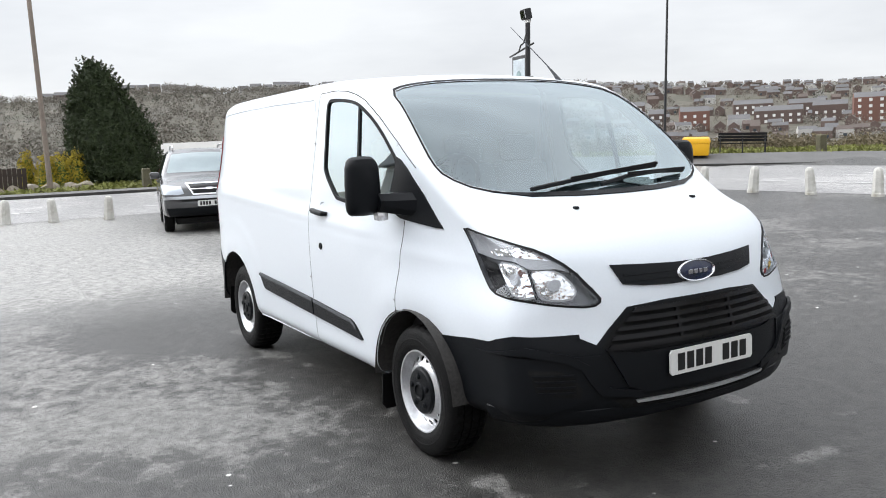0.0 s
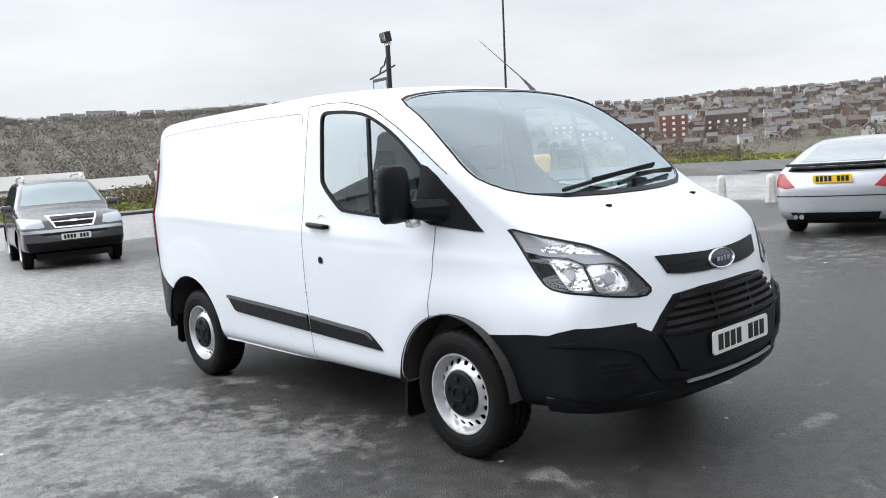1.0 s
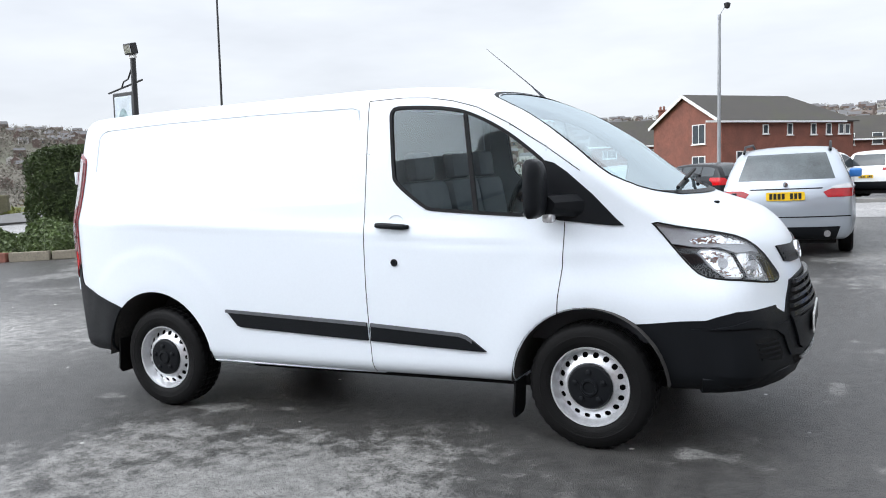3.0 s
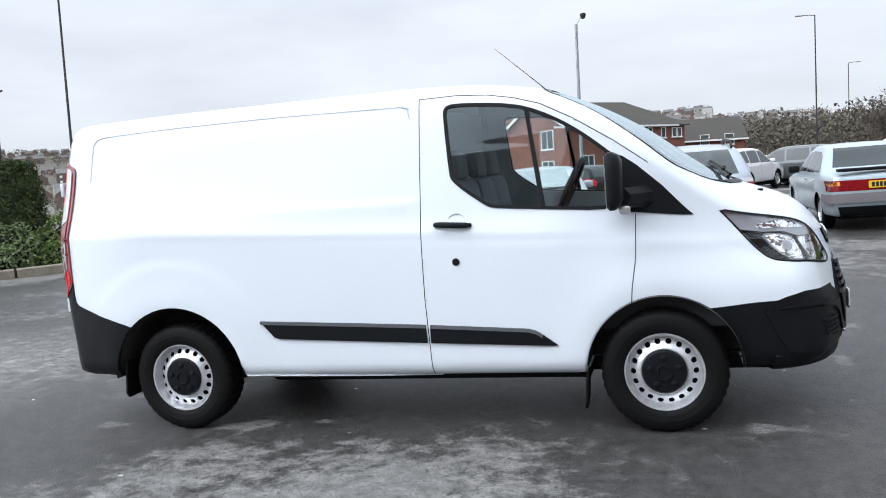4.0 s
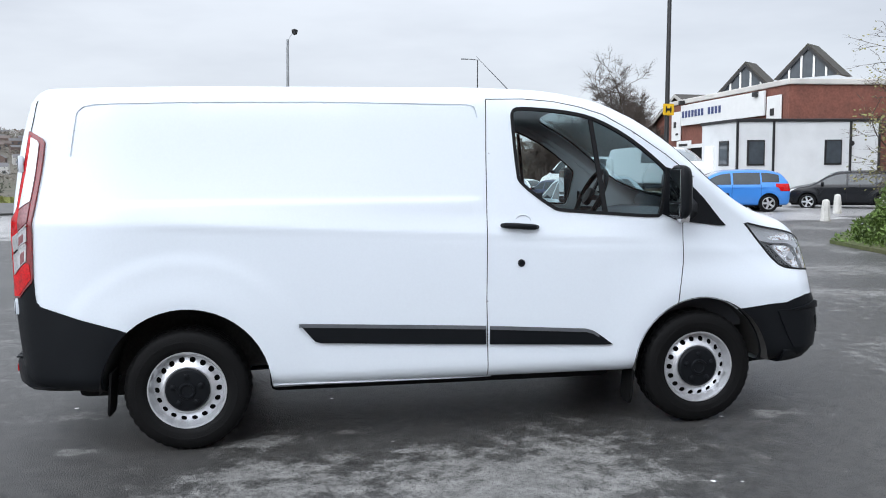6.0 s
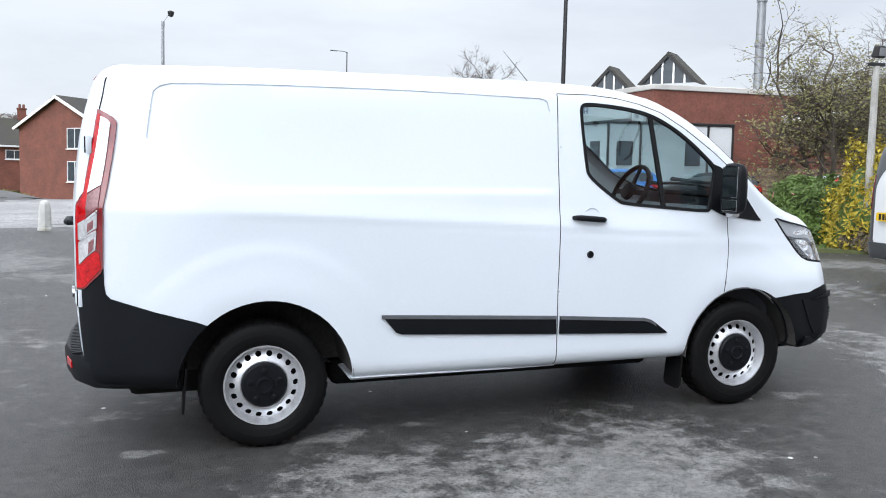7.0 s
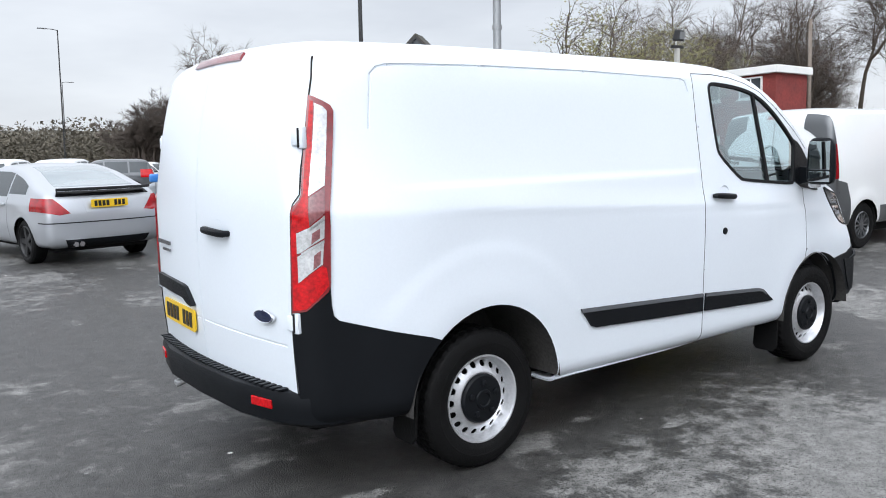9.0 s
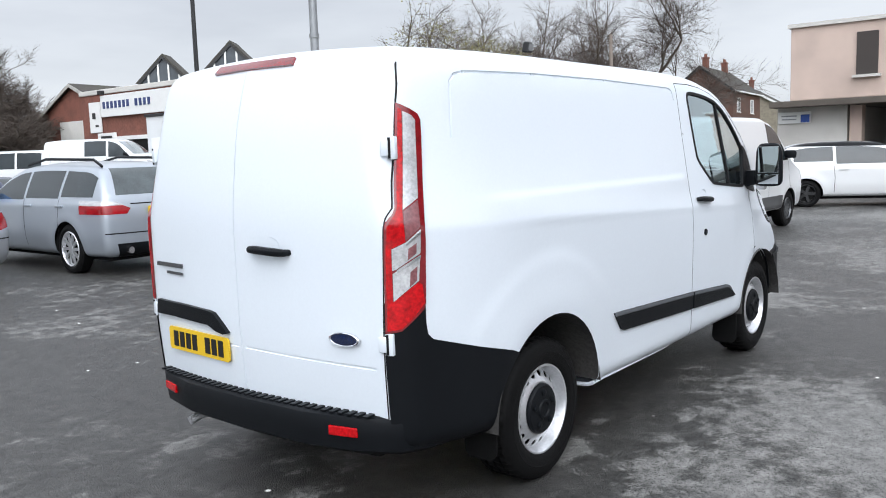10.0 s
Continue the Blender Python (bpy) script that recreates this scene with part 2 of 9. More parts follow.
# ---- shells of vehicles ----
def shell(field, lo, hi, core_lo, core_hi, steps, rows=None):
    """Shrinks a lattice box onto the skin where field is zero. rows: (share, height) knots that crowd the lattice where the skin has creases. Returns the corners and the quads."""
    nx, ny, nz = steps
    index, ijk = {}, []
    quads = []

    def corner(i, j, k):
        key = (i, j, k)
        if key not in index:
            index[key] = len(ijk)
            ijk.append(key)
        return index[key]

    for i in range(nx):
        for j in range(ny):
            quads.append([corner(i, j, nz), corner(i + 1, j, nz), corner(i + 1, j + 1, nz), corner(i, j + 1, nz)])
            quads.append([corner(i, j, 0), corner(i, j + 1, 0), corner(i + 1, j + 1, 0), corner(i + 1, j, 0)])
        for k in range(nz):
            quads.append([corner(i, 0, k), corner(i + 1, 0, k), corner(i + 1, 0, k + 1), corner(i, 0, k + 1)])
            quads.append([corner(i, ny, k), corner(i, ny, k + 1), corner(i + 1, ny, k + 1), corner(i + 1, ny, k)])
    for j in range(ny):
        for k in range(nz):
            quads.append([corner(nx, j, k), corner(nx, j + 1, k), corner(nx, j + 1, k + 1), corner(nx, j, k + 1)])
            quads.append([corner(0, j, k), corner(0, j, k + 1), corner(0, j + 1, k + 1), corner(0, j + 1, k)])
    lo, hi = np.array(lo, float), np.array(hi, float)
    q = lo + (hi - lo) * np.array(ijk, float) / np.array(steps, float)
    if rows:
        q[:, 2] = bend(*zip(*rows), np.array(ijk, float)[:, 2] / nz)
    core = np.clip(q, core_lo, core_hi)
    a, b = np.zeros(len(q)), np.ones(len(q)) * 1.3
    for _ in range(24):
        mid = (a + b) / 2
        inside = field(core + (q - core) * mid[:, None]) < 0
        a, b = np.where(inside, mid, a), np.where(inside, b, mid)
    return core + (q - core) * a[:, None], np.array(quads)


def inside(poly, u, v):
    hit = False
    for (a, b), (c, d) in zip(poly, poly[1:] + poly[:1]):
        if (b > v) != (d > v) and u < (c - a) * (v - b) / (d - b) + a:
            hit = not hit
    return hit


SIDE_U, SIDE_V = Vector((1, 0, 0)), Vector((0, 0, 1))
FRONT_U = Vector((0, 1, 0))


def cut_lines(bm, poly, U, V, sel, shut=True):
    """Splits the faces along the outline, seen along U x V. Returns a test for faces inside it."""
    us, vs = [p[0] for p in poly], [p[1] for p in poly]
    for f in bm.faces:
        f.tag = False
    lay = bm.faces.layers.int.get("near") or bm.faces.layers.int.new("near")
    for f in bm.faces:
        c = f.calc_center_median()
        f[lay] = 1 if sel(c) and min(us) - 0.09 < c.dot(U) < max(us) + 0.09 and min(vs) - 0.09 < c.dot(V) < max(vs) + 0.09 else 0
    pairs = list(zip(poly, poly[1:] + poly[:1])) if shut else list(zip(poly, poly[1:]))
    for (a, b), (c, d) in pairs:
        if abs(a - c) + abs(b - d) < 1e-6:
            continue
        fs = []
        for f in bm.faces:
            if f[lay]:
                fu, fv = [w.co.dot(U) for w in f.verts], [w.co.dot(V) for w in f.verts]
                if max(fu) > min(a, c) - 0.004 and min(fu) < max(a, c) + 0.004 and max(fv) > min(b, d) - 0.004 and min(fv) < max(b, d) + 0.004:
                    fs.append(f)
        if fs:
            geom = fs + list({e for f in fs for e in f.edges}) + list({w for f in fs for w in f.verts})
            bmesh.ops.bisect_plane(bm, geom=geom, dist=1e-5, plane_co=U * a + V * b, plane_no=(U * -(d - b) + V * (c - a)).normalized())
    return lambda f: f[lay] == 1 and inside(poly, f.calc_center_median().dot(U), f.calc_center_median().dot(V))


def excerpt(co, quads, poly, U, V, sel, margin=0.09):
    """The faces of a shell near an outline, as a bmesh of their own."""
    mid = co[quads].mean(1)
    u, v = mid @ np.array(U), mid @ np.array(V)
    us, vs = [p[0] for p in poly], [p[1] for p in poly]
    keep = (u > min(us) - margin) & (u < max(us) + margin) & (v > min(vs) - margin) & (v < max(vs) + margin)
    bm = bmesh.new()
    made = {}
    for q, c, ok in zip(quads, mid, keep):
        if ok and sel(Vector(c)):
            for i in q:
                if i not in made:
                    made[i] = bm.verts.new(co[i])
            bm.faces.new([made[i] for i in q])
    return bm


def skin(body, poly, U, V, sel, out=0.004, depth=0.02, flip=False, hole=None):
    """A piece of the shell inside an outline, lifted by out, with a rim that goes depth inwards."""
    bm = excerpt(*body, poly, U, V, sel)
    test = cut_lines(bm, poly, U, V, sel)
    gone = [f for f in bm.faces if not test(f)]
    bmesh.ops.delete(bm, geom=gone, context="FACES")
    if hole:
        test = cut_lines(bm, hole, U, V, sel)
        bmesh.ops.delete(bm, geom=[f for f in bm.faces if test(f)], context="FACES")
    bm.normal_update()
    shift = {w: w.normal.copy() for w in bm.verts}
    for w, n in shift.items():
        w.co += n * out
    if depth:
        rim = [e for e in bm.edges if len(e.link_faces) == 1]
        made = bmesh.ops.extrude_edge_only(bm, edges=rim)["geom"]
        old = {}
        for w in made:
            if isinstance(w, bmesh.types.BMVert):
                for e in w.link_edges:
                    o = e.other_vert(w)
                    if o in shift:
                        old[w] = shift[o]
        for w, n in old.items():
            w.co -= n * depth
    if flip:
        mirror(bm)
    return bm


def mirror(bm):
    for w in bm.verts:
        w.co.y = -w.co.y
    bmesh.ops.reverse_faces(bm, faces=bm.faces[:])
    return bm


def inset(poly, d):
    """The outline moved inwards by d (outwards if below zero)."""
    area = sum(a * y - c * x for (a, c), (x, y) in zip(poly, poly[1:] + poly[:1]))
    s = 1 if area > 0 else -1
    out = []
    n = len(poly)
    for i in range(n):
        p, q, r = Vector(poly[i - 1]), Vector(poly[i]), Vector(poly[(i + 1) % n])
        a, b = (q - p).normalized(), (r - q).normalized()
        na, nb = Vector((-a.y, a.x)) * s, Vector((-b.y, b.x)) * s
        k = max(0.35, 1 + na.dot(nb))
        w = q + (na + nb) * d / k
        out.append((w.x, w.y))
    return out


def ribbon(line, w):
    """The outline of a band of width w along a line of (u, v) pairs."""
    left, right = [], []
    for i, p in enumerate(line):
        a, b = Vector(line[max(i - 1, 0)]), Vector(line[min(i + 1, len(line) - 1)])
        d = (b - a).normalized()
        n = Vector((-d.y, d.x)) * w / 2
        left.append(tuple(Vector(p) + n))
        right.append(tuple(Vector(p) - n))
    return left + right[::-1]


def ring_points(cx, cz, r, a0, a1, n):
    return [(cx + r * math.cos(radians(a0 + (a1 - a0) * i / n)), cz + r * math.sin(radians(a0 + (a1 - a0) * i / n))) for i in range(n + 1)]


def bend(xs, ys, v):
    """A smooth curve through the given knots (monotone cubic), for arrays."""
    xs, ys, v = np.asarray(xs, float), np.asarray(ys, float), np.asarray(v, float)
    h = np.diff(xs)
    d = np.diff(ys) / h
    m = np.empty_like(ys)
    m[0], m[-1] = d[0], d[-1]
    same = d[:-1] * d[1:] > 0
    mid = np.where(same, 2 * d[:-1] * d[1:] / np.where(same, d[:-1] + d[1:], 1), 0.0)
    m[1:-1] = mid
    v = np.clip(v, xs[0], xs[-1])
    i = np.clip(np.searchsorted(xs, v) - 1, 0, len(h) - 1)
    t = (v - xs[i]) / h[i]
    a, b = ys[i], ys[i + 1]
    return (2 * t**3 - 3 * t**2 + 1) * a + (t**3 - 2 * t**2 + t) * h[i] * m[i] + (3 * t**2 - 2 * t**3) * b + (t**3 - t**2) * h[i] * m[i + 1]


def rise(t):
    t = np.clip(t, 0, 1)
    return t * t * (3 - 2 * t)


def rounded(poly, turns=1):
    """The outline with its corners cut back twice a side, so that it runs smoothly."""
    for _ in range(turns):
        out = []
        for p, q in zip(poly, poly[1:] + poly[:1]):
            p, q = Vector(p), Vector(q)
            out += [tuple(p.lerp(q, 0.25)), tuple(p.lerp(q, 0.75))]
        poly = out
    return poly


def van_field(p):
    """Below zero inside the van's painted shell, above zero outside. p: (n, 3), nose towards +x."""
    x, y, z = p[:, 0], np.abs(p[:, 1]), p[:, 2]
    top = bend([-2.5, -2.2, -1.2, 0.0, 0.45, 0.80, 1.05, 1.40, 1.80, 1.95, 2.20, 2.34, 2.46, 2.6],
               [1.96, 1.995, 2.012, 2.012, 2.0, 1.955, 1.868, 1.675, 1.378, 1.297, 1.197, 1.11, 0.96, 0.7], x)
    crown = bend([-2.5, 0.3, 1.0, 1.7, 2.2, 2.5], [0.038, 0.038, 0.05, 0.11, 0.09, 0.05], x)
    a = z - (top - crown * (y / 0.85)**2)
    waist = z + 0.075 * (x - 0.19) * np.exp(-((z - 1.16) / 0.22)**2)
    wide = bend([0.2, 0.32, 0.5, 0.7, 0.95, 1.09, 1.125, 1.15, 1.20, 1.30, 1.33, 1.60, 1.85, 2.1],
                [0.94, 0.975, 0.985, 0.992, 0.997, 0.996, 0.992, 0.988, 0.980, 0.9645, 0.960, 0.917, 0.878, 0.82], waist)
    nose = bend([0.9, 1.3, 1.7, 2.1, 2.5], [0.0, 0.035, 0.115, 0.20, 0.30], x) * bend([0.3, 0.75, 1.05, 1.5, 1.9], [0.45, 0.55, 0.95, 0.8, 0.7], z)
    tail = 0.10 * np.clip((-1.7 - x) / 0.52, 0, 1.2)**2
    flare = np.zeros_like(x)
    for axle, swell in ((1.4665, 0.0035), (-1.4665, 0.0075)):
        r = np.hypot(x - axle, (z - 0.36) * 1.0)
        flare += 0.012 * np.exp(-((r - 0.46) / 0.11)**2) * np.clip((z - 0.15) / 0.3, 0, 1)
        flare += swell * rise((0.745 - r) / 0.085) * np.clip((z - 0.50) / 0.3, 0, 1)
    # The pressed shoulder and the slanting crease below it.
    shoulder = 0.006 * rise((1.368 - z) / 0.032) * (1 - rise((1.335 - z) / 0.14)) * rise((x + 2.02) / 0.35) * rise((0.17 - x) / 0.05)
    fold = 1.135 - 0.05 * (x - 0.19)
    crease = 0.0065 * rise((z - fold + 0.014) / 0.028) * (1 - rise((z - fold - 0.012) / 0.12)) * rise((x + 1.85) / 0.5) * rise((1.30 - x) / 0.4)
    b = y - (wide - nose - tail + flare + shoulder + crease)
    front = bend([0.2, 0.3, 0.42, 0.55, 0.66, 0.74, 0.85, 0.95, 1.05, 1.2, 1.5], [2.36, 2.43, 2.475, 2.483, 2.478, 2.455, 2.432, 2.405, 2.37, 2.30, 2.2], z)
    c = (x - (front - 0.085 * (y / 0.55)**2.2)) * 0.95
    back = bend([0.25, 0.5, 0.85, 1.2, 1.6, 1.85, 2.05], [-2.38, -2.41, -2.43, -2.43, -2.39, -2.33, -2.25], z)
    d = back + 0.07 * (y / 0.8)**2 - x
    e = bend([-2.5, -1.95, -1.86, -1.7, 1.7, 2.0, 2.4], [0.350, 0.345, 0.343, 0.33, 0.33, 0.34, 0.345], x) - z
    r = 0.085
    n = np.stack([a, b, c, d, e], 1) + r
    return np.minimum(n.max(1), 0) + np.sqrt((np.maximum(n, 0)**2).sum(1)) - r


# ---- the ground and the land round it ----
def slope(x, y):
    """The car park is a level plane here; the land beyond falls away to the far side."""
    z = (-0.026 + 0.014 * ease((-8 - x) / 14) + 0.026 * ease((x - 6) / 9) * ease((60 - y) / 25)) * max(0.0, y - 16) - 0.012 * max(0.0, x - 15) + 0.012 * max(0.0, -18 - x)
    return z


def ease(t):
    t = min(1.0, max(0.0, t))
    return t * t * (3 - 2 * t)


KERB_FAR = [(-38, -30), (-33.5, -12), (-31.2, -3), (-30, 4), (-29.3, 12), (-27.8, 20), (-23.5, 27.3), (-17.2, 33.3), (-12.6, 39.5), (-10, 48), (-9, 62)]
RIDGE_AZ = [-180, -120, -60, 0, 30, 55, 70, 84, 95, 107, 115, 122, 128, 138, 149, 158, 165, 168, 174, 180]
RIDGE_UP = [3.3, 2.0, 1.0, 0.8, 0.9, 1.3, 1.7, 2.1, 2.3, 2.45, 2.45, 2.45, 2.5, 3.1, 3.9, 3.8, 3.8, 4.1, 3.5, 3.3]


def land(x, y):
    r = math.hypot(x, y)
    az = math.degrees(math.atan2(y, x))
    up = float(np.interp(az, RIDGE_AZ, RIDGE_UP))
    z = slope(max(-60, min(60, x)), max(-60, min(75, y)))
    valley = ease((az - 86) / 14) if az > 0 else ease((-150 - az) / 20)
    z -= 10 * valley * ease((r - 48) / 90)
    crest = 1.5 + math.tan(radians(up)) * 760
    z += (crest + 10 * valley + 1.5 * (1 - valley)) * ease((r - 170) / 590) * (1 if valley > 0.02 else 0.75)
    if r > 150:
        z += 3.0 * noise.noise(Vector((x * 0.012, y * 0.012, 0.3))) * ease((r - 150) / 200)
    if r > 760:
        z -= (r - 760) * 0.05
    if x < -8 and 14 < y < 70 and r < 80:
        z += bank(x, y)
    return z


def bank(x, y):
    """The far side of the junction stands on a low bank behind its kerb."""
    near, side = 1e9, 0.0
    for (ax, ay), (bx, by) in zip(KERB_FAR, KERB_FAR[1:]):
        ux, uy = bx - ax, by - ay
        n = math.hypot(ux, uy)
        t = min(1.0, max(0.0, ((x - ax) * ux + (y - ay) * uy) / n**2))
        d = math.hypot(x - ax - t * ux, y - ay - t * uy)
        if d < near:
            near, side = d, (ux * (y - ay) - uy * (x - ax)) / n
    return 0.45 * ease(near / 2.2) * ease((y - 14) / 8) if side > 0 else 0.0


def upright(x, y, yaw=0.0, z=None):
    """A pose on the land beyond the car park, leaning to the true vertical."""
    lean = Euler((radians(-1.3), radians(1.1), 0)).to_matrix().to_4x4()
    return Matrix.Translation((x, y, land(x, y) if z is None else z)) @ lean @ pose(0, 0, 0, 0, 0, yaw)


def asphalt(name, dark, pale, share, patch, wet, dry_and_sheen=0.0, spots_at=()):
    """Tarmac: dark stone in binder, paler dried and worn patches, far sheen painted pale, light chips, damp shine."""
    m = bpy.data.materials.new(name)
    m.use_nodes = True
    n, l = m.node_tree.nodes, m.node_tree.links
    b = n["Principled BSDF"]
    b.inputs["Specular IOR Level"].default_value = 0.40
    tc = n.new("ShaderNodeTexCoord")

    def cloud(scale, detail, rough=0.5, warp=0.0):
        t = n.new("ShaderNodeTexNoise")
        t.inputs["Scale"].default_value, t.inputs["Detail"].default_value, t.inputs["Roughness"].default_value, t.inputs["Distortion"].default_value = scale, detail, rough, warp
        l.new(tc.outputs["Object"], t.inputs["Vector"])
        return t.outputs[0]

    def span(src, a, b_, c=0.0, d=1.0):
        t = n.new("ShaderNodeMapRange")
        for i, v in zip((1, 2, 3, 4), (a, b_, c, d)):
            t.inputs[i].default_value = v
        l.new(src, t.inputs[0])
        return t.outputs[0]

    def calc(op, a, b_):
        t = n.new("ShaderNodeMath")
        t.operation = op
        for i, v in enumerate((a, b_)):
            if isinstance(v, (int, float)):
                t.inputs[i].default_value = v
            else:
                l.new(v, t.inputs[i])
        return t.outputs[0]

    def blend(f, a, b_):
        t = n.new("ShaderNodeMix")
        t.data_type = "RGBA"
        for i, v in ((0, f), (6, a), (7, b_)):
            if isinstance(v, tuple):
                t.inputs[i].default_value = (*v, 1)
            else:
                l.new(v, t.inputs[i])
        return t.outputs[2]

    big = cloud(patch, 4.0, 0.55, 0.6)
    ragged = cloud(patch * 12, 12.0, 0.70, 0.2)
    mix = calc("ADD", calc("MULTIPLY", big, 0.5), calc("MULTIPLY", ragged, 0.5))
    if dry_and_sheen:
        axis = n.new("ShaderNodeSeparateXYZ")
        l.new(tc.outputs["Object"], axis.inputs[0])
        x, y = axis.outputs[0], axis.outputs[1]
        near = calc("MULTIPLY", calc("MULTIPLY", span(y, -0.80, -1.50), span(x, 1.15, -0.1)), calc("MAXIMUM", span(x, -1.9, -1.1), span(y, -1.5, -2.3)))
        # Far ground behind the van is painted paler in place of wet sheen.
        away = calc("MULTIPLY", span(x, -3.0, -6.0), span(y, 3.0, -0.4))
        mix = calc("ADD", mix, calc("MULTIPLY", calc("MAXIMUM", near, away), dry_and_sheen))
        # Ground beyond the van is lifted too, partly for sheen at low angles.
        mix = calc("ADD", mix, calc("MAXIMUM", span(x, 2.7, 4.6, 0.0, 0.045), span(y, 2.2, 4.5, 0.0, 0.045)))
    for px, py, rx, ry in spots_at:
        place = n.new("ShaderNodeMapping")
        place.vector_type = "TEXTURE"
        place.inputs["Location"].default_value, place.inputs["Scale"].default_value = (px, py, 0), (rx, ry, 1)
        l.new(tc.outputs["Object"], place.inputs[0])
        apart = n.new("ShaderNodeVectorMath")
        apart.operation = "LENGTH"
        l.new(place.outputs[0], apart.inputs[0])
        mix = calc("ADD", mix, span(apart.outputs["Value"], 1.1, 0.35, 0.0, 0.13))
    grit = cloud(55, 8.0, 0.85)
    mix = calc("ADD", mix, span(grit, 0.3, 0.7, -0.045, 0.045))
    wide = span(mix, share - 0.002, share + 0.026)
    thin = span(mix, share - 0.03, share + 0.005)
    spots = calc("MULTIPLY", span(cloud(6.5, 8.0, 0.75), 0.655, 0.675), span(big, 0.42, 0.55))
    chips = n.new("ShaderNodeTexVoronoi")
    chips.inputs["Scale"].default_value = 110
    l.new(tc.outputs["Object"], chips.inputs["Vector"])
    stone = span(chips.outputs["Distance"], 0.0, 0.55)
    col = blend(thin, dark, tuple(a * 0.62 + c * 0.38 for a, c in zip(dark, pale)))
    col = blend(wide, col, pale)
    if dry_and_sheen:
        # This paler colour stands in for sky sheen on the far wet ground.
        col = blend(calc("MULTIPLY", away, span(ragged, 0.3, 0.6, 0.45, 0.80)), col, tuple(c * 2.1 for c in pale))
    col = blend(calc("MULTIPLY", spots, 0.7), col, tuple(c * 1.2 for c in pale))
    pits = span(cloud(23, 4.0, 0.6), 0.34, 0.44, 0.55, 1.0)
    pits = calc("MULTIPLY", pits, span(cloud(9, 7.0, 0.7), 0.34, 0.66, 0.6, 1.45))
    flecks = n.new("ShaderNodeTexVoronoi")
    flecks.inputs["Scale"].default_value = 2.6
    l.new(tc.outputs["Object"], flecks.inputs["Vector"])
    col = blend(span(flecks.outputs["Distance"], 0.045, 0.028), col, (0.42, 0.42, 0.40))
    tone = n.new("ShaderNodeHueSaturation")
    l.new(calc("MULTIPLY", pits, span(calc("ADD", calc("MULTIPLY", grit, 0.7), calc("MULTIPLY", stone, 0.3)), 0.40, 0.58, 0.04, 2.35)), tone.inputs["Value"])
    l.new(col, tone.inputs["Color"])
    l.new(tone.outputs[0], b.inputs["Base Color"])
    dry = calc("MAXIMUM", wide, spots)
    l.new(calc("ADD", span(dry, 0, 1, wet, 0.46), calc("MULTIPLY", grit, 0.15)), b.inputs["Roughness"])
    bump = n.new("ShaderNodeBump")
    bump.inputs["Strength"].default_value, bump.inputs["Distance"].default_value = 0.65, 0.006
    l.new(calc("ADD", calc("ADD", stone, grit), calc("MULTIPLY", wide, 0.25)), bump.inputs["Height"])
    l.new(bump.outputs[0], b.inputs["Normal"])
    return m


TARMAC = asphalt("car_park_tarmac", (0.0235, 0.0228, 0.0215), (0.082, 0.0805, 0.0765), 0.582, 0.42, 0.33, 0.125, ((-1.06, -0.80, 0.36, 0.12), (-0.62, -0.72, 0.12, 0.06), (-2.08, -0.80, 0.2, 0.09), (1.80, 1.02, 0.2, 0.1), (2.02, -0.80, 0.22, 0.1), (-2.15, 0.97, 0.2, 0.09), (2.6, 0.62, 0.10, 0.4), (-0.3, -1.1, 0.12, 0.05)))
ROAD = asphalt("road_tarmac", (0.125, 0.122, 0.120), (0.20, 0.195, 0.19), 0.54, 0.15, 0.32)
GRASS = mat("rough_grass", (0.075, 0.095, 0.028), 0.9, vary=0.5, scale=0.35, bump=0.6, grain=14, stain=0.7, stain_color=(0.10, 0.085, 0.045))
FELL = mat("far_hillside", (0.105, 0.096, 0.074), 0.95, vary=0.45, scale=0.02, grain=0.3, stain=0.8, stain_color=(0.075, 0.078, 0.046))
CONCRETE = mat("worn_concrete", (0.42, 0.41, 0.38), 0.85, vary=0.2, scale=5, bump=0.5, grain=60, stain=0.5, stain_color=(0.16, 0.15, 0.11))
KERB_DARK = mat("dark_kerb_stone", (0.05, 0.048, 0.045), 0.9, vary=0.3, scale=2, bump=0.4, grain=50)
KERB = mat("kerb_stone", (0.26, 0.255, 0.24), 0.85, vary=0.25, scale=2, bump=0.4, grain=50)
PAVING = mat("pavement_tarmac", (0.13, 0.128, 0.125), 0.8, vary=0.25, scale=1.5, bump=0.4, grain=50)
LINE = mat("road_paint", (0.74, 0.74, 0.72), 0.6, vary=0.2, scale=6, stain=0.5, stain_color=(0.2, 0.2, 0.2))
BRICK = mat("red_brick", (0.19, 0.072, 0.050), 0.85, vary=0.3, scale=1.2, bump=0.3, grain=9, stain=0.3, stain_color=(0.13, 0.06, 0.045))
TILE = mat("roof_tile", (0.052, 0.047, 0.041), 0.85, vary=0.3, scale=0.9, bump=0.5, grain=12, stain=0.4, stain_color=(0.055, 0.060, 0.028))
UPVC = mat("white_frame", (0.78, 0.78, 0.76), 0.45, vary=0.04)
PANE = mat("window_dark", (0.06, 0.07, 0.08), 0.08, vary=0.2)
RENDER = mat("pale_render", (0.60, 0.58, 0.54), 0.85, vary=0.12, scale=0.8, bump=0.2, grain=40, stain=0.3, stain_color=(0.3, 0.28, 0.25))
PINK = mat("pink_render", (0.60, 0.47, 0.40), 0.85, vary=0.12, scale=1.0, bump=0.2, grain=40, stain=0.25, stain_color=(0.3, 0.24, 0.2))
WOOD = mat("weathered_wood", (0.17, 0.12, 0.08), 0.85, vary=0.35, scale=3, bump=0.4, grain=40)
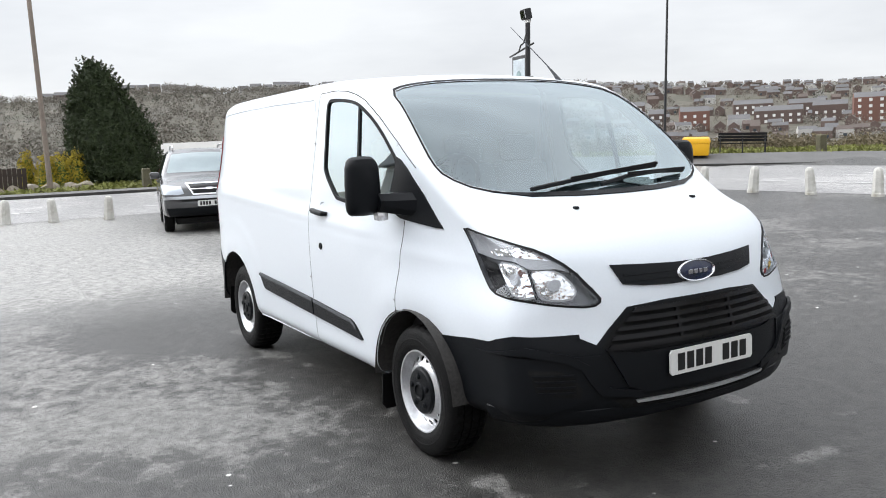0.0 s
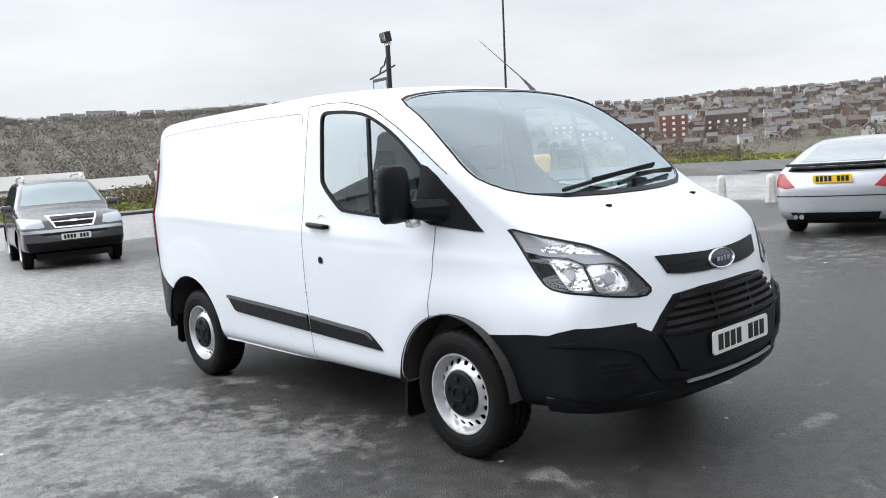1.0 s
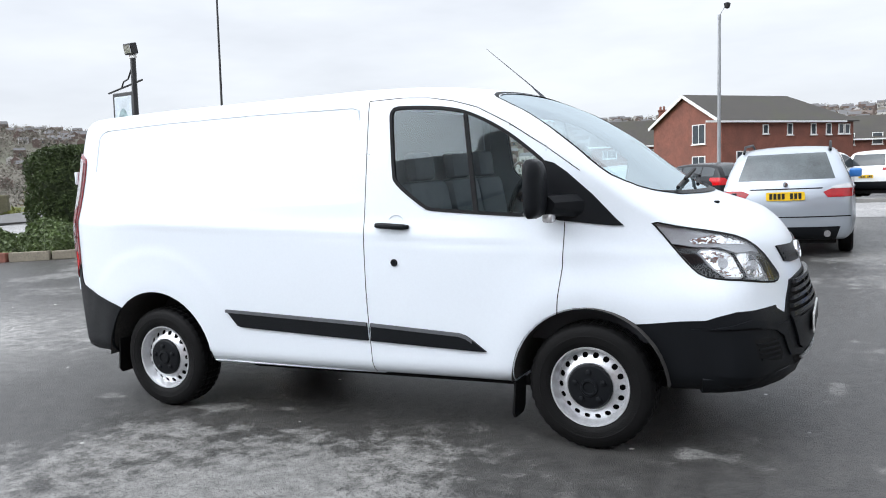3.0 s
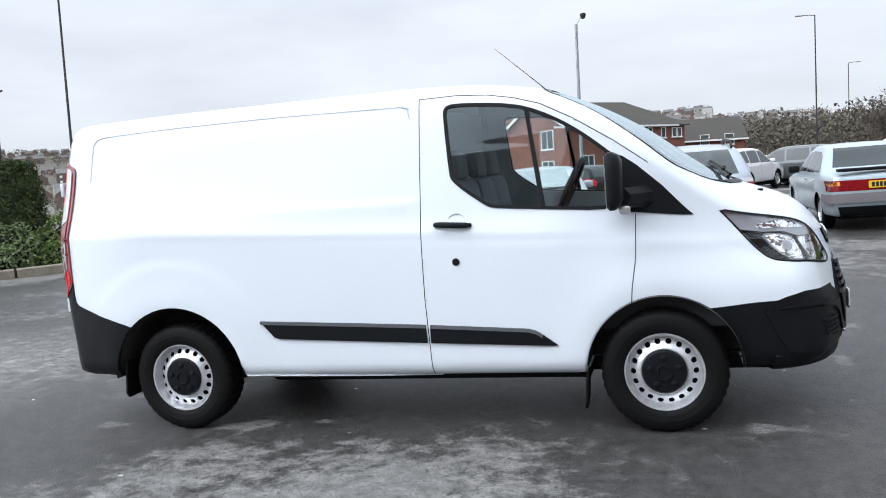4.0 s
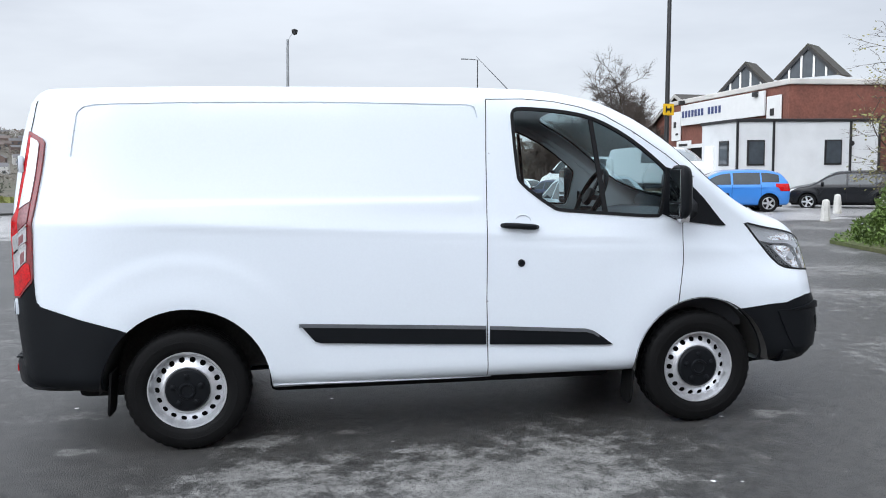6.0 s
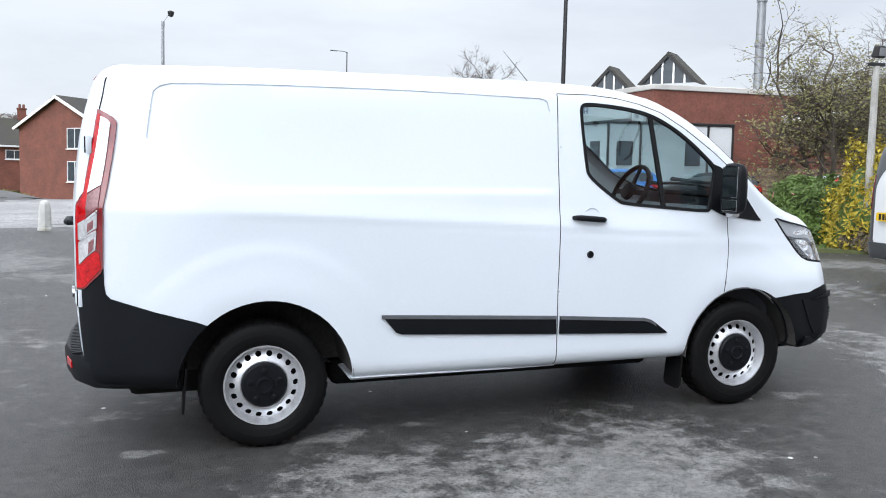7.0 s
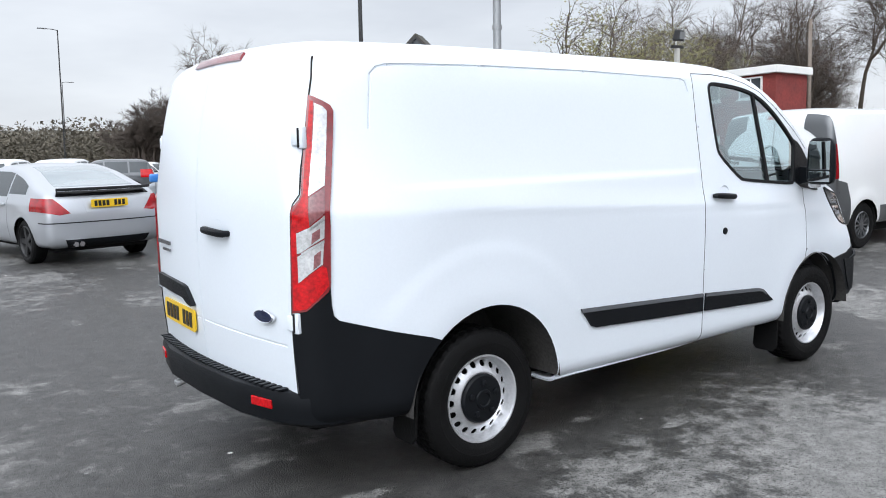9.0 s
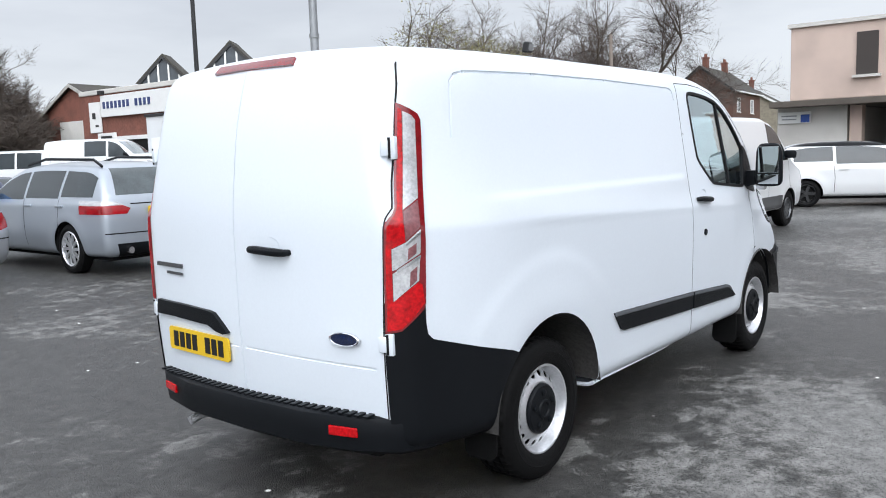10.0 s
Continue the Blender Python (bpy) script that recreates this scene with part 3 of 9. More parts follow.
POLE_WOOD = mat("pole_wood", (0.23, 0.19, 0.16), 0.85, vary=0.3, scale=2, bump=0.4, grain=40)
STEEL = mat("galvanised_steel", (0.30, 0.31, 0.32), 0.5, metal=0.6, vary=0.15)
BLACK_STEEL = mat("black_painted_steel", (0.016, 0.016, 0.017), 0.45, vary=0.2)
BARK = mat("bark", (0.085, 0.068, 0.052), 0.9, vary=0.35, scale=5, bump=0.6, grain=30)
TWIG = mat("twigs", (0.080, 0.062, 0.050), 0.9, vary=0.3, scale=2)
SCRUB = mat("bare_scrub", (0.165, 0.135, 0.085), 0.95, vary=0.45, scale=0.5)
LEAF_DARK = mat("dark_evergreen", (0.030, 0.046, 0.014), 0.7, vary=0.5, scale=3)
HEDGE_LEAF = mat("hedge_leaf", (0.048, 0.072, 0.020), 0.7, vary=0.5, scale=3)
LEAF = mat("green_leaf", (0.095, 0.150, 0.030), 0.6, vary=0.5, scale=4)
LEAF_YELLOW = mat("yellow_leaf", (0.38, 0.30, 0.025), 0.6, vary=0.4, scale=4)
LEAF_OLIVE = mat("olive_bud", (0.19, 0.18, 0.06), 0.7, vary=0.4, scale=4)
IVY = mat("ivy_leaf", (0.10, 0.14, 0.050), 0.5, vary=0.6, scale=6)
STONE = mat("sandstone", (0.25, 0.22, 0.17), 0.9, vary=0.3, scale=3, bump=0.5, grain=30)
MOSSY = mat("mossy_stone", (0.10, 0.092, 0.055), 0.95, vary=0.35, scale=4, bump=0.5, grain=30, stain=0.6, stain_color=(0.16, 0.145, 0.11))
YELLOW_BIN = mat("yellow_plastic", (0.80, 0.42, 0.008), 0.45, vary=0.06, scale=2)


def build_ground():
    """One sheet from the car park to the horizon."""
    radii = [0.0] + [1.5 * i for i in range(1, 12)] + [18, 20, 22, 24, 26, 28, 30, 33, 36, 39, 42, 46, 50, 55, 60, 68, 76, 86, 98, 112, 128, 146, 168, 194, 224, 258, 298, 344, 396, 456, 524, 600, 690, 760, 900, 1300, 2200]
    steps = 168
    bm = bmesh.new()
    rings = []
    for r in radii:
        if r == 0:
            rings.append([bm.verts.new((0, 0, 0))])
            continue
        ring = []
        for k in range(steps):
            a = 2 * math.pi * k / steps
            x, y = r * math.cos(a), r * math.sin(a)
            ring.append(bm.verts.new((x, y, land(x, y))))
        rings.append(ring)
    for q, r in zip(rings, rings[1:]):
        for k in range(steps):
            j = (k + 1) % steps
            f = bm.faces.new((q[0], r[k], r[j]) if len(q) == 1 else (q[k], r[k], r[j], q[j]))
            c = f.calc_center_median()
            d = math.hypot(c.x, c.y)
            beyond = inside(GREEN_SIDE, c.x, c.y)
            f.material_index = 2 if d > 170 else 1 if beyond or d > 95 else 0
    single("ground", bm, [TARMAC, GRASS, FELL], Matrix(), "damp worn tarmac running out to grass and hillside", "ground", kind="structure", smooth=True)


GREEN_SIDE = [(x - 1.9, y + 0.9) for x, y in KERB_FAR] + [(-9, 100), (-100, 100), (-100, -30)]
KERB_NEAR = [(-1.5, 62), (-2.6, 42), (-3.6, 30), (-3.9, 26), (-3.2, 23.9), (-1.6, 22.9), (1, 22.7), (7, 24.2), (12, 26.8), (22, 31.5), (34, 36)]


def band(line, inner, outer, rise, thick=0.0):
    """A strip along a plan line, lying rise above the land, between two offsets to its left."""
    bm = bmesh.new()
    fine = []
    for a, b in zip(line, line[1:]):
        n = max(1, int((Vector(b) - Vector(a)).length / 1.2))
        fine += [tuple(Vector(a).lerp(Vector(b), i / n)) for i in range(n)]
    fine.append(line[-1])
    rows = []
    for i, p in enumerate(fine):
        a, b = Vector(fine[max(i - 1, 0)]), Vector(fine[min(i + 1, len(fine) - 1)])
        d = (b - a).normalized()
        n = Vector((-d.y, d.x))
        q, r = Vector(p) + n * inner, Vector(p) + n * outer
        zq, zr = land(*q) + rise, land(*r) + rise
        row = [bm.verts.new((q.x, q.y, zq)), bm.verts.new((r.x, r.y, zr))]
        if thick:
            row += [bm.verts.new((r.x, r.y, zr - thick)), bm.verts.new((q.x, q.y, zq - thick))]
        rows.append(row)
    m = len(rows[0])
    for q, r in zip(rows, rows[1:]):
        for k in range(m if thick else 1):
            j = (k + 1) % m
            bm.faces.new((q[k], r[k], r[j], q[j]))
    bmesh.ops.recalc_face_normals(bm, faces=bm.faces[:])
    if not thick and bm.faces[0].normal.z < 0:
        bmesh.ops.reverse_faces(bm, faces=bm.faces[:])
    return bm


def fill(outline, rise, thick):
    bm = bmesh.new()
    add_prism(bm, outline, Matrix.Translation((0, 0, rise - thick)), thick)
    bmesh.ops.recalc_face_normals(bm, faces=bm.faces[:])
    return bm


def build_streets():
    edge_l = [(-20.5, -30), (-20, -8), (-19.3, -2), (-18.2, 2), (-16.3, 6.2), (-15.2, 9.5), (-12.5, 14.9), (-9, 15.0), (8, 15.8), (14, 17.2), (40, 28)]
    single("road", fill_land([*edge_l, *KERB_NEAR[::-1], *[(x, y) for x, y in KERB_FAR[::-1]]], 0.006), ROAD, Matrix(), "grey road tarmac with faded white lines", "road", kind="structure")
    single("kerb", band(KERB_FAR, -0.02, 0.16, 0.11, 0.2), KERB_DARK, Matrix(), "long kerb of dark weathered stone", "kerb", kind="structure")
    single("pavement", band(KERB_FAR, 0.16, 2.0, 0.105, 0.2), PAVING, Matrix(), "grey tarmac pavement behind the kerb", "pavement", kind="structure")
    single("kerb", band(KERB_NEAR, -0.02, 0.16, 0.11, 0.2), KERB, Matrix(), "kerb of grey stone round the forecourt", "kerb", kind="structure")
    single("pavement", band(KERB_NEAR, 0.16, 2.4, 0.105, 0.2), PAVING, Matrix(), "grey tarmac pavement of the forecourt", "pavement", kind="structure")
    lines = bmesh.new()
    for a, b, w in (((-13.5, 19.0), (-8.5, 19.0), 0.14), ((-8.5, 19.0), (-2.0, 17.4), 0.14), ((-2.0, 17.4), (7.5, 17.6), 0.12)):
        tmp = band([tuple(Vector(a).lerp(Vector(b), i / 6)) for i in range(7)], -w / 2, w / 2, 0.03)
        me = bpy.data.meshes.new("tmp")
        tmp.to_mesh(me)
        tmp.free()
        lines.from_mesh(me)
        bpy.data.meshes.remove(me)
    for a, b in (((-13.6, 24.0), (-12.5, 23.9)), ((-13.5, 25.7), (-12.8, 25.7)), ((-13.0, 17.45), (-12.5, 17.7)), ((-15.6, 19.2), (-14.4, 19.9)), ((-8.6, 19.6), (-7.2, 19.5)), ((-5.2, 19.8), (-3.8, 19.8)), ((-22.5, -4), (-22.4, -1)), ((-21.6, 2), (-21.0, 5)), ((-24, 10), (-23, 13))):
        tmp = band([a, b], -0.06, 0.06, 0.03)
        me = bpy.data.meshes.new("tmp")
        tmp.to_mesh(me)
        tmp.free()
        lines.from_mesh(me)
        bpy.data.meshes.remove(me)
    single("road_markings", lines, LINE, Matrix(), "faded white road lines", "road marking", kind="structure")


def fill_land(outline, rise):
    """A sheet inside a plan outline that follows the land."""
    bm = bmesh.new()
    xs, ys = [p[0] for p in outline], [p[1] for p in outline]
    step = 1.6
    made = {}
    nx, ny = int((max(xs) - min(xs)) / step) + 1, int((max(ys) - min(ys)) / step) + 1
    for i in range(nx):
        for j in range(ny):
            cx, cy = min(xs) + (i + 0.5) * step, min(ys) + (j + 0.5) * step
            if inside(outline, cx, cy):
                q = []
                for a, b in ((i, j), (i + 1, j), (i + 1, j + 1), (i, j + 1)):
                    if (a, b) not in made:
                        x, y = min(xs) + a * step, min(ys) + b * step
                        made[(a, b)] = bm.verts.new((x, y, land(x, y) + rise))
                    q.append(made[(a, b)])
                bm.faces.new(q)
    return bm


build_ground()
build_streets()


# ---- plants ----
def add_leaf(bm, p, n, size, rng):
    """One small leaf: a bent quad."""
    n = (Vector(n) + Vector((rng.uniform(-1, 1), rng.uniform(-1, 1), rng.uniform(-1, 1))) * 0.9).normalized()
    s = n.orthogonal().normalized()
    a = rng.uniform(0, 6.28)
    u = s * math.cos(a) + n.cross(s) * math.sin(a)
    w = n.cross(u)
    l, h = size * rng.uniform(0.7, 1.3), size * rng.uniform(0.35, 0.6)
    p = Vector(p)
    q = [bm.verts.new(p - u * l * 0.5), bm.verts.new(p + w * h * 0.5 + n * h * 0.2), bm.verts.new(p + u * l * 0.5 - n * l * 0.15), bm.verts.new(p - w * h * 0.5 + n * h * 0.2)]
    bm.faces.new(q)


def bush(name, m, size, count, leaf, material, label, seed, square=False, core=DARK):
    """A shrub or clipped hedge: a solid core with many small leaves over it."""
    rng = random.Random(seed)
    ob = root(name, m, label, "hedge" if square else "shrub")
    bm = bmesh.new()
    sx, sy, sz = size
    for _ in range(count):
        if square:
            f = rng.choice("xxyyzz")
            u, v = rng.uniform(-1, 1), rng.uniform(-1, 1)
            s = rng.choice((-1, 1))
            d = Vector((s, u, v)) if f == "x" else Vector((u, s, v)) if f == "y" else Vector((u, v, 1))
            n = Vector((s, 0, 0)) if f == "x" else Vector((0, s, 0)) if f == "y" else Vector((0, 0, 1))
            k = (rng.uniform(0.86, 1.03) + 0.09 * noise.noise(d * 2.2 + Vector((seed, 0, 0)))) / (abs(d.x)**5 + abs(d.y)**5 + abs(d.z)**5)**0.2
            p = Vector((d.x * sx / 2 * k, d.y * sy / 2 * k, sz / 2 + d.z * sz / 2 * k))
        else:
            n = Vector((rng.gauss(0, 1), rng.gauss(0, 1), abs(rng.gauss(0, 1)) * 0.9)).normalized()
            k = rng.uniform(0.72, 1.0)**0.5 * (1 + 0.28 * noise.noise(n * 2.4 + Vector((seed, seed, 0))))
            p = Vector((n.x * sx / 2 * k, n.y * sy / 2 * k, max(0.03, n.z * sz * k)))
        add_leaf(bm, p, n, leaf, rng)
    part("foliage", bm, material, ob)
    # Solid filling; the near-black default stands in for shade between the leaves.
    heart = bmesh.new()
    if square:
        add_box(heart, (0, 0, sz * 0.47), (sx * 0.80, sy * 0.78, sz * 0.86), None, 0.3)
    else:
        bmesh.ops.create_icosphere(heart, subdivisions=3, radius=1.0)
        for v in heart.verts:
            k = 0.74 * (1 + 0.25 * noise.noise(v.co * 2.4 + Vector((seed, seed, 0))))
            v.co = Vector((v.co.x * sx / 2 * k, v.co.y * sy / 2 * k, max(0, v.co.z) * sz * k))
    part("solid_core", heart, core, ob)
    return ob


def grow(bm, twig, p, d, length, r, depth, rng, ends, spread=0.55, lift=0.25, crook=0.14):
    """A limb that bends and forks; thin shoots go as slips into twig, a pair of lists."""
    pts, rad = [p], [r]
    n = 4 if depth > 2 else 2
    for i in range(n):
        d = (d + Vector((rng.gauss(0, 1), rng.gauss(0, 1), rng.gauss(0, 1) + lift)) * crook).normalized()
        p = p + d * length / n
        pts.append(p)
        rad.append(max(0.004, r * (1 - 0.4 * (i + 1) / n)))
    if r > 0.022:
        add_tube(bm, pts, rad, 7 if r > 0.06 else 4, caps=False)
    else:
        side = d.cross(Vector((rng.gauss(0, 1), rng.gauss(0, 1), rng.gauss(0, 1)))).normalized()
        k = len(twig[0])
        for q, w in zip(pts, rad):
            twig[0].extend((q - side * w, q + side * w))
        twig[1].extend((k + 2 * m, k + 2 * m + 1, k + 2 * m + 3, k + 2 * m + 2) for m in range(n))
    if depth == 0:
        ends.append((p, d))
        ends.append((pts[-2], d))
        return
    for i in range((3, 4, 4)[rng.randrange(3)] if depth <= 4 else 3):
        k = rng.choice(pts[1:]) if i else pts[-1]
        a = (d + Vector((rng.gauss(0, 1), rng.gauss(0, 1), rng.gauss(0, 0.7))) * (spread if i else spread * 0.45)).normalized()
        grow(bm, twig, k, a, length * (rng.uniform(0.55, 0.78) if i else 0.80), r * (0.52 if i else 0.70), depth - 1, rng, ends, spread, lift, crook)


def tree(m, height, label, seed, depth=5, stems=1, leaf=None, leaf_size=0.08, per=3, spread=0.55, girth=0.028, fine=5, hair=0.016, bole=0.0, crook=0.14, lift=0.25):
    """A tapered trunk with limbs, a crown of fine twigs, and leaves where it has them; bole: clear trunk below the fork."""
    rng = random.Random(seed)
    ob = root("tree", m, label, "tree")
    bm, twig, ends = bmesh.new(), ([], []), []
    if bole:
        add_tube(bm, [(0, 0, -0.1), (0.04, 0.02, bole * 0.5), (0, 0, bole)], [height * girth * 1.25, height * girth, height * girth * 0.95], 9)
    for s in range(stems):
        a = 2 * math.pi * s / stems + seed
        d = Vector((math.cos(a) * 0.45, math.sin(a) * 0.45, 1)) if stems > 1 else Vector((0.05, 0.02, 1))
        out = 0.12 * (stems > 1 and not bole)
        grow(bm, twig, Vector((math.cos(a) * out, math.sin(a) * out, bole - 0.1)), d.normalized(), height * 0.27, height * girth / stems**0.5, depth, rng, ends, spread, lift, crook)
    part("trunk", bm, BARK, ob, smooth=True)
    for p, d in ends:
        for _ in range(fine):
            w = (d + Vector((rng.gauss(0, 1), rng.gauss(0, 1), rng.gauss(0, 0.8) + 0.25)) * 0.5).normalized()
            side = w.orthogonal().normalized() * hair
            q = p + w * height * rng.uniform(0.025, 0.075)
            k = len(twig[0])
            twig[0].extend((p - side, p + side, q))
            twig[1].append((k, k + 1, k + 2))
    sheet("crown", twig[0], twig[1], TWIG, ob)
    if leaf:
        co, fs = [], []
        for p, d in ends:
            for _ in range(per):
                c = p + Vector((rng.gauss(0, 1), rng.gauss(0, 1), rng.gauss(0, 1))) * 0.10
                u = Vector((rng.gauss(0, 1), rng.gauss(0, 1), rng.gauss(0, 1))).normalized()
                w = u.orthogonal() * leaf_size * 0.3
                k = len(co)
                co += [c - u * leaf_size * 0.5, c + w, c + u * leaf_size * 0.5, c - w]
                fs.append((k, k + 1, k + 2, k + 3))
        sheet("foliage", co, fs, leaf, ob)
    return ob


def sheet(name, co, fs, material, parent):
    """Many loose small faces as one mesh under a thing."""
    data = bpy.data.meshes.new(name)
    data.from_pydata([tuple(c) for c in co], [], fs)
    data.materials.append(material)
    ob = new(name, data)
    if parent is not None:
        ob.parent = parent
    return ob


def conifer(m, height, width, label, seed):
    rng = random.Random(seed)
    ob = root("conifer_tree", m, label, "tree")
    part("trunk", tube([(0, 0, -0.1), (0.05, 0, height * 0.5), (0, 0, height * 0.96)], [0.22, 0.14, 0.03], 8), BARK, ob, smooth=True)
    heart = bmesh.new()
    bmesh.ops.create_icosphere(heart, subdivisions=4, radius=1.0)
    def girth(t, a):
        return width / 2 * min(1, t / 0.16 + 0.72) * (1 - (max(0, t - 0.12) / 0.88)**1.55)**0.80 * (1 + 0.20 * noise.noise(Vector((math.cos(a) * 1.7, math.sin(a) * 1.7, t * 6 + seed))) + 0.12 * noise.noise(Vector((math.cos(a) * 4, math.sin(a) * 4, t * 15 + seed))))
    def lean(t):
        return Vector((-0.42, -0.72, 0)) * (1.15 * t * t)
    for v in heart.verts:
        t = (v.co.z + 1) / 2
        a = math.atan2(v.co.y, v.co.x)
        g = girth(t, a) * 0.86 * min(1, math.hypot(v.co.x, v.co.y) * 2.5)
        v.co = Vector((math.cos(a) * g, math.sin(a) * g, 0.15 + t * height * 0.93)) + lean(t)
    part("inner_bough", heart, LEAF_DARK, ob)
    bm = bmesh.new()
    for _ in range(15000):
        t = rng.random()**1.1
        a = rng.uniform(0, 6.283)
        g = girth(t, a) * rng.uniform(0.84, 1.10)
        p = Vector((math.cos(a) * g, math.sin(a) * g, 0.15 + t * height + rng.uniform(-0.1, 0.2))) + lean(t)
        add_leaf(bm, p, (math.cos(a), math.sin(a), 0.6), 0.17, rng)
    for _ in range(330):
        t, a = rng.random()**0.9, rng.uniform(0, 6.283)
        g = girth(t, a) * 0.92
        base = Vector((math.cos(a) * g, math.sin(a) * g, 0.1 + t * height * 0.97)) + lean(t)
        d = Vector((math.cos(a), math.sin(a), 1.3)).normalized()
        long = rng.uniform(0.35, 0.85)
        for _ in range(34):
            k = rng.random()
            w = 0.16 * (1 - k)
            add_leaf(bm, base + d * long * k + Vector((rng.gauss(0, w), rng.gauss(0, w), rng.gauss(0, w))), d, 0.16, rng)
    part("foliage", bm, LEAF_DARK, ob)
    return ob


def build_planting():
    # Shrub bed with ivy, hedge and the sign post.
    bed = [(-17.2, 8.2), (-15.6, 6.4), (-13.4, 6.75), (-11.9, 7.7), (-10.6, 9.0), (-10.2, 10.4), (-11.2, 11.9), (-13.5, 12.8), (-16.2, 11.4)]
    single("planting_bed", fill(bed, 0.16, 0.2), mat("bed_soil", (0.07, 0.055, 0.035), 0.95, vary=0.4, scale=4, bump=0.5, grain=30), Matrix(), "raised bed of dark soil", "flower bed", kind="structure")
    rng = random.Random(5)
    for i in range(len(bed)):
        a, b = Vector(bed[i]), Vector(bed[(i + 1) % len(bed)])
        n = max(1, int((b - a).length / 0.62))
        for k in range(n):
            p = a.lerp(b, (k + 0.5) / n)
            ang = math.degrees(math.atan2((b - a).y, (b - a).x))
            single("edging_stone", box((0, 0, 0.09), ((b - a).length / n * 0.95, 0.2, 0.2 + rng.uniform(-0.02, 0.03)), pose(0, 0, 0, rng.uniform(-4, 4), 0, ang + rng.uniform(-3, 3)), 0.02), BRICK if rng.random() < 0.4 else STONE, Matrix.Translation((p.x, p.y, 0)), "worn edging stone of the planting bed", "edging stone", "edging stones")
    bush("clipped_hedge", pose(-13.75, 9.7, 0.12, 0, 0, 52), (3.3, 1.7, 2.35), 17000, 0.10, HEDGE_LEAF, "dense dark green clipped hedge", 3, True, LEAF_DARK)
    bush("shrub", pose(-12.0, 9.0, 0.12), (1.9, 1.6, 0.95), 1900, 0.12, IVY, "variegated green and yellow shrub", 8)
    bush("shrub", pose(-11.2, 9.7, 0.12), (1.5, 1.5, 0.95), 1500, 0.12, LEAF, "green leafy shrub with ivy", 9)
    for i, (x, y, w, h) in enumerate(((-13.3, 7.75, 1.9, 0.75), (-14.9, 7.3, 1.9, 0.6), (-16.2, 8.2, 1.7, 0.5), (-12.3, 8.1, 1.5, 0.6))):
        bush("shrub", pose(x, y, 0.12), (w, w * 0.75, h), 2000, 0.12, IVY, "low mound of variegated ivy", 80 + i, core=LEAF)
    ivy = bmesh.new()
    for _ in range(6500):
        x, y = rng.uniform(-17.2, -10.1), rng.uniform(6.3, 12.8)
        if inside(bed, x, y):
            d = min((Vector((x, y)) - Vector(q)).length for q in bed)
            add_leaf(ivy, (x, y, 0.17 + rng.uniform(0, 0.26)), (0, -0.3, 1), 0.11, rng)
    single("ivy", ivy, IVY, Matrix(), "trailing variegated ivy over the bed", "ivy", kind="stuff")
    # Bed with the round bush and the small tree.
    bed2 = [(8.8, 7.3), (10.0, 6.4), (13.0, 5.9), (15.5, 6.2), (16.5, 9.5), (14.0, 12.0), (11.0, 11.6), (9.2, 9.6)]
    single("planting_bed", fill(bed2, 0.07, 0.1), GRASS, Matrix(), "low grassy bed beside the car park", "flower bed", kind="structure")
    tufts = bmesh.new()
    for _ in range(2600):
        x, y = rng.uniform(8.8, 16.5), rng.uniform(5.9, 12)
        if inside(bed2, x, y):
            add_leaf(tufts, (x, y, 0.09 + rng.uniform(0, 0.05)), (0, 0, 0.2), 0.10, rng)
    single("grass_tufts", tufts, LEAF, Matrix(), "short green grass", "grass", kind="stuff")
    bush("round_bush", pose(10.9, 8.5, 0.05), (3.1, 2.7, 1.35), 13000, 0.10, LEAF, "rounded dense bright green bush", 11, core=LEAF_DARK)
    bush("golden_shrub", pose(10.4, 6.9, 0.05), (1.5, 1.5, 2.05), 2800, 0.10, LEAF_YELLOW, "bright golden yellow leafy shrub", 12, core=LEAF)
    bush("brown_shrub", pose(10.25, 6.75, 0.05), (1.0, 0.8, 0.6), 2600, 0.08, SCRUB, "low brown twiggy shrub", 14, core=SCRUB)
    tree(pose(12.5, 10.3, 0.05), 5.6, "crooked spreading small tree thick with twigs and olive buds", 21, 5, 4, LEAF_OLIVE, 0.07, 2, 0.80, 0.023, 2, 0.006, 0.95, 0.26, 0.12)
    # Across the road.
    conifer(upright(-39.4, 4.0), 5.85, 4.45, "broad dark green conifer by the road", 2)
    for i, (x, y, w) in enumerate(((-38.0, 1.35, 1.3), (-37.9, 0.75, 1.1), (-38.0, 2.0, 1.2), (-38.9, 0.0, 0.9))):
        bush("golden_conifer", upright(x, y), (w, w, 1.75), 1300, 0.13, LEAF_YELLOW, "clump of golden yellow conifers", 30 + i, core=LEAF)
    big = [(40, 20, 11.0, 9), (44, 20.6, 12.5, 12), (46, 25, 13, 13), (38, 27.5, 12, 14), (34, 29.5, 11.0, 15), (45, 19.5, 13.5, 17), (52, 27.5, 13.0, 18), (43, 30, 13, 19), (41, 24, 12, 20)]
    for i, (x, y, h, s) in enumerate(big):
        tree(upright(x, y), h, "tall leafless tree with fine grey-brown twigs", s, 7, 1, None, spread=0.66, girth=0.014, fine=1, hair=0.010)
    tree(upright(27.9, 70.5), 13.5, "large bare tree with a broad crown of dense twigs", 6, 7, 1, None, spread=0.62, girth=0.020, fine=3, hair=0.018)
    for i, (x, y, h, s) in enumerate(((21.6, 71.5, 8.0, 41), (23.6, 73.0, 9.0, 42), (25.6, 72.2, 9.5, 43), (27.4, 73.6, 9.5, 44))):
        tree(upright(x, y), h, "bushy leafless tree dense with brown twigs", s, 5, 7, None, spread=0.40, girth=0.012, fine=7, hair=0.016)
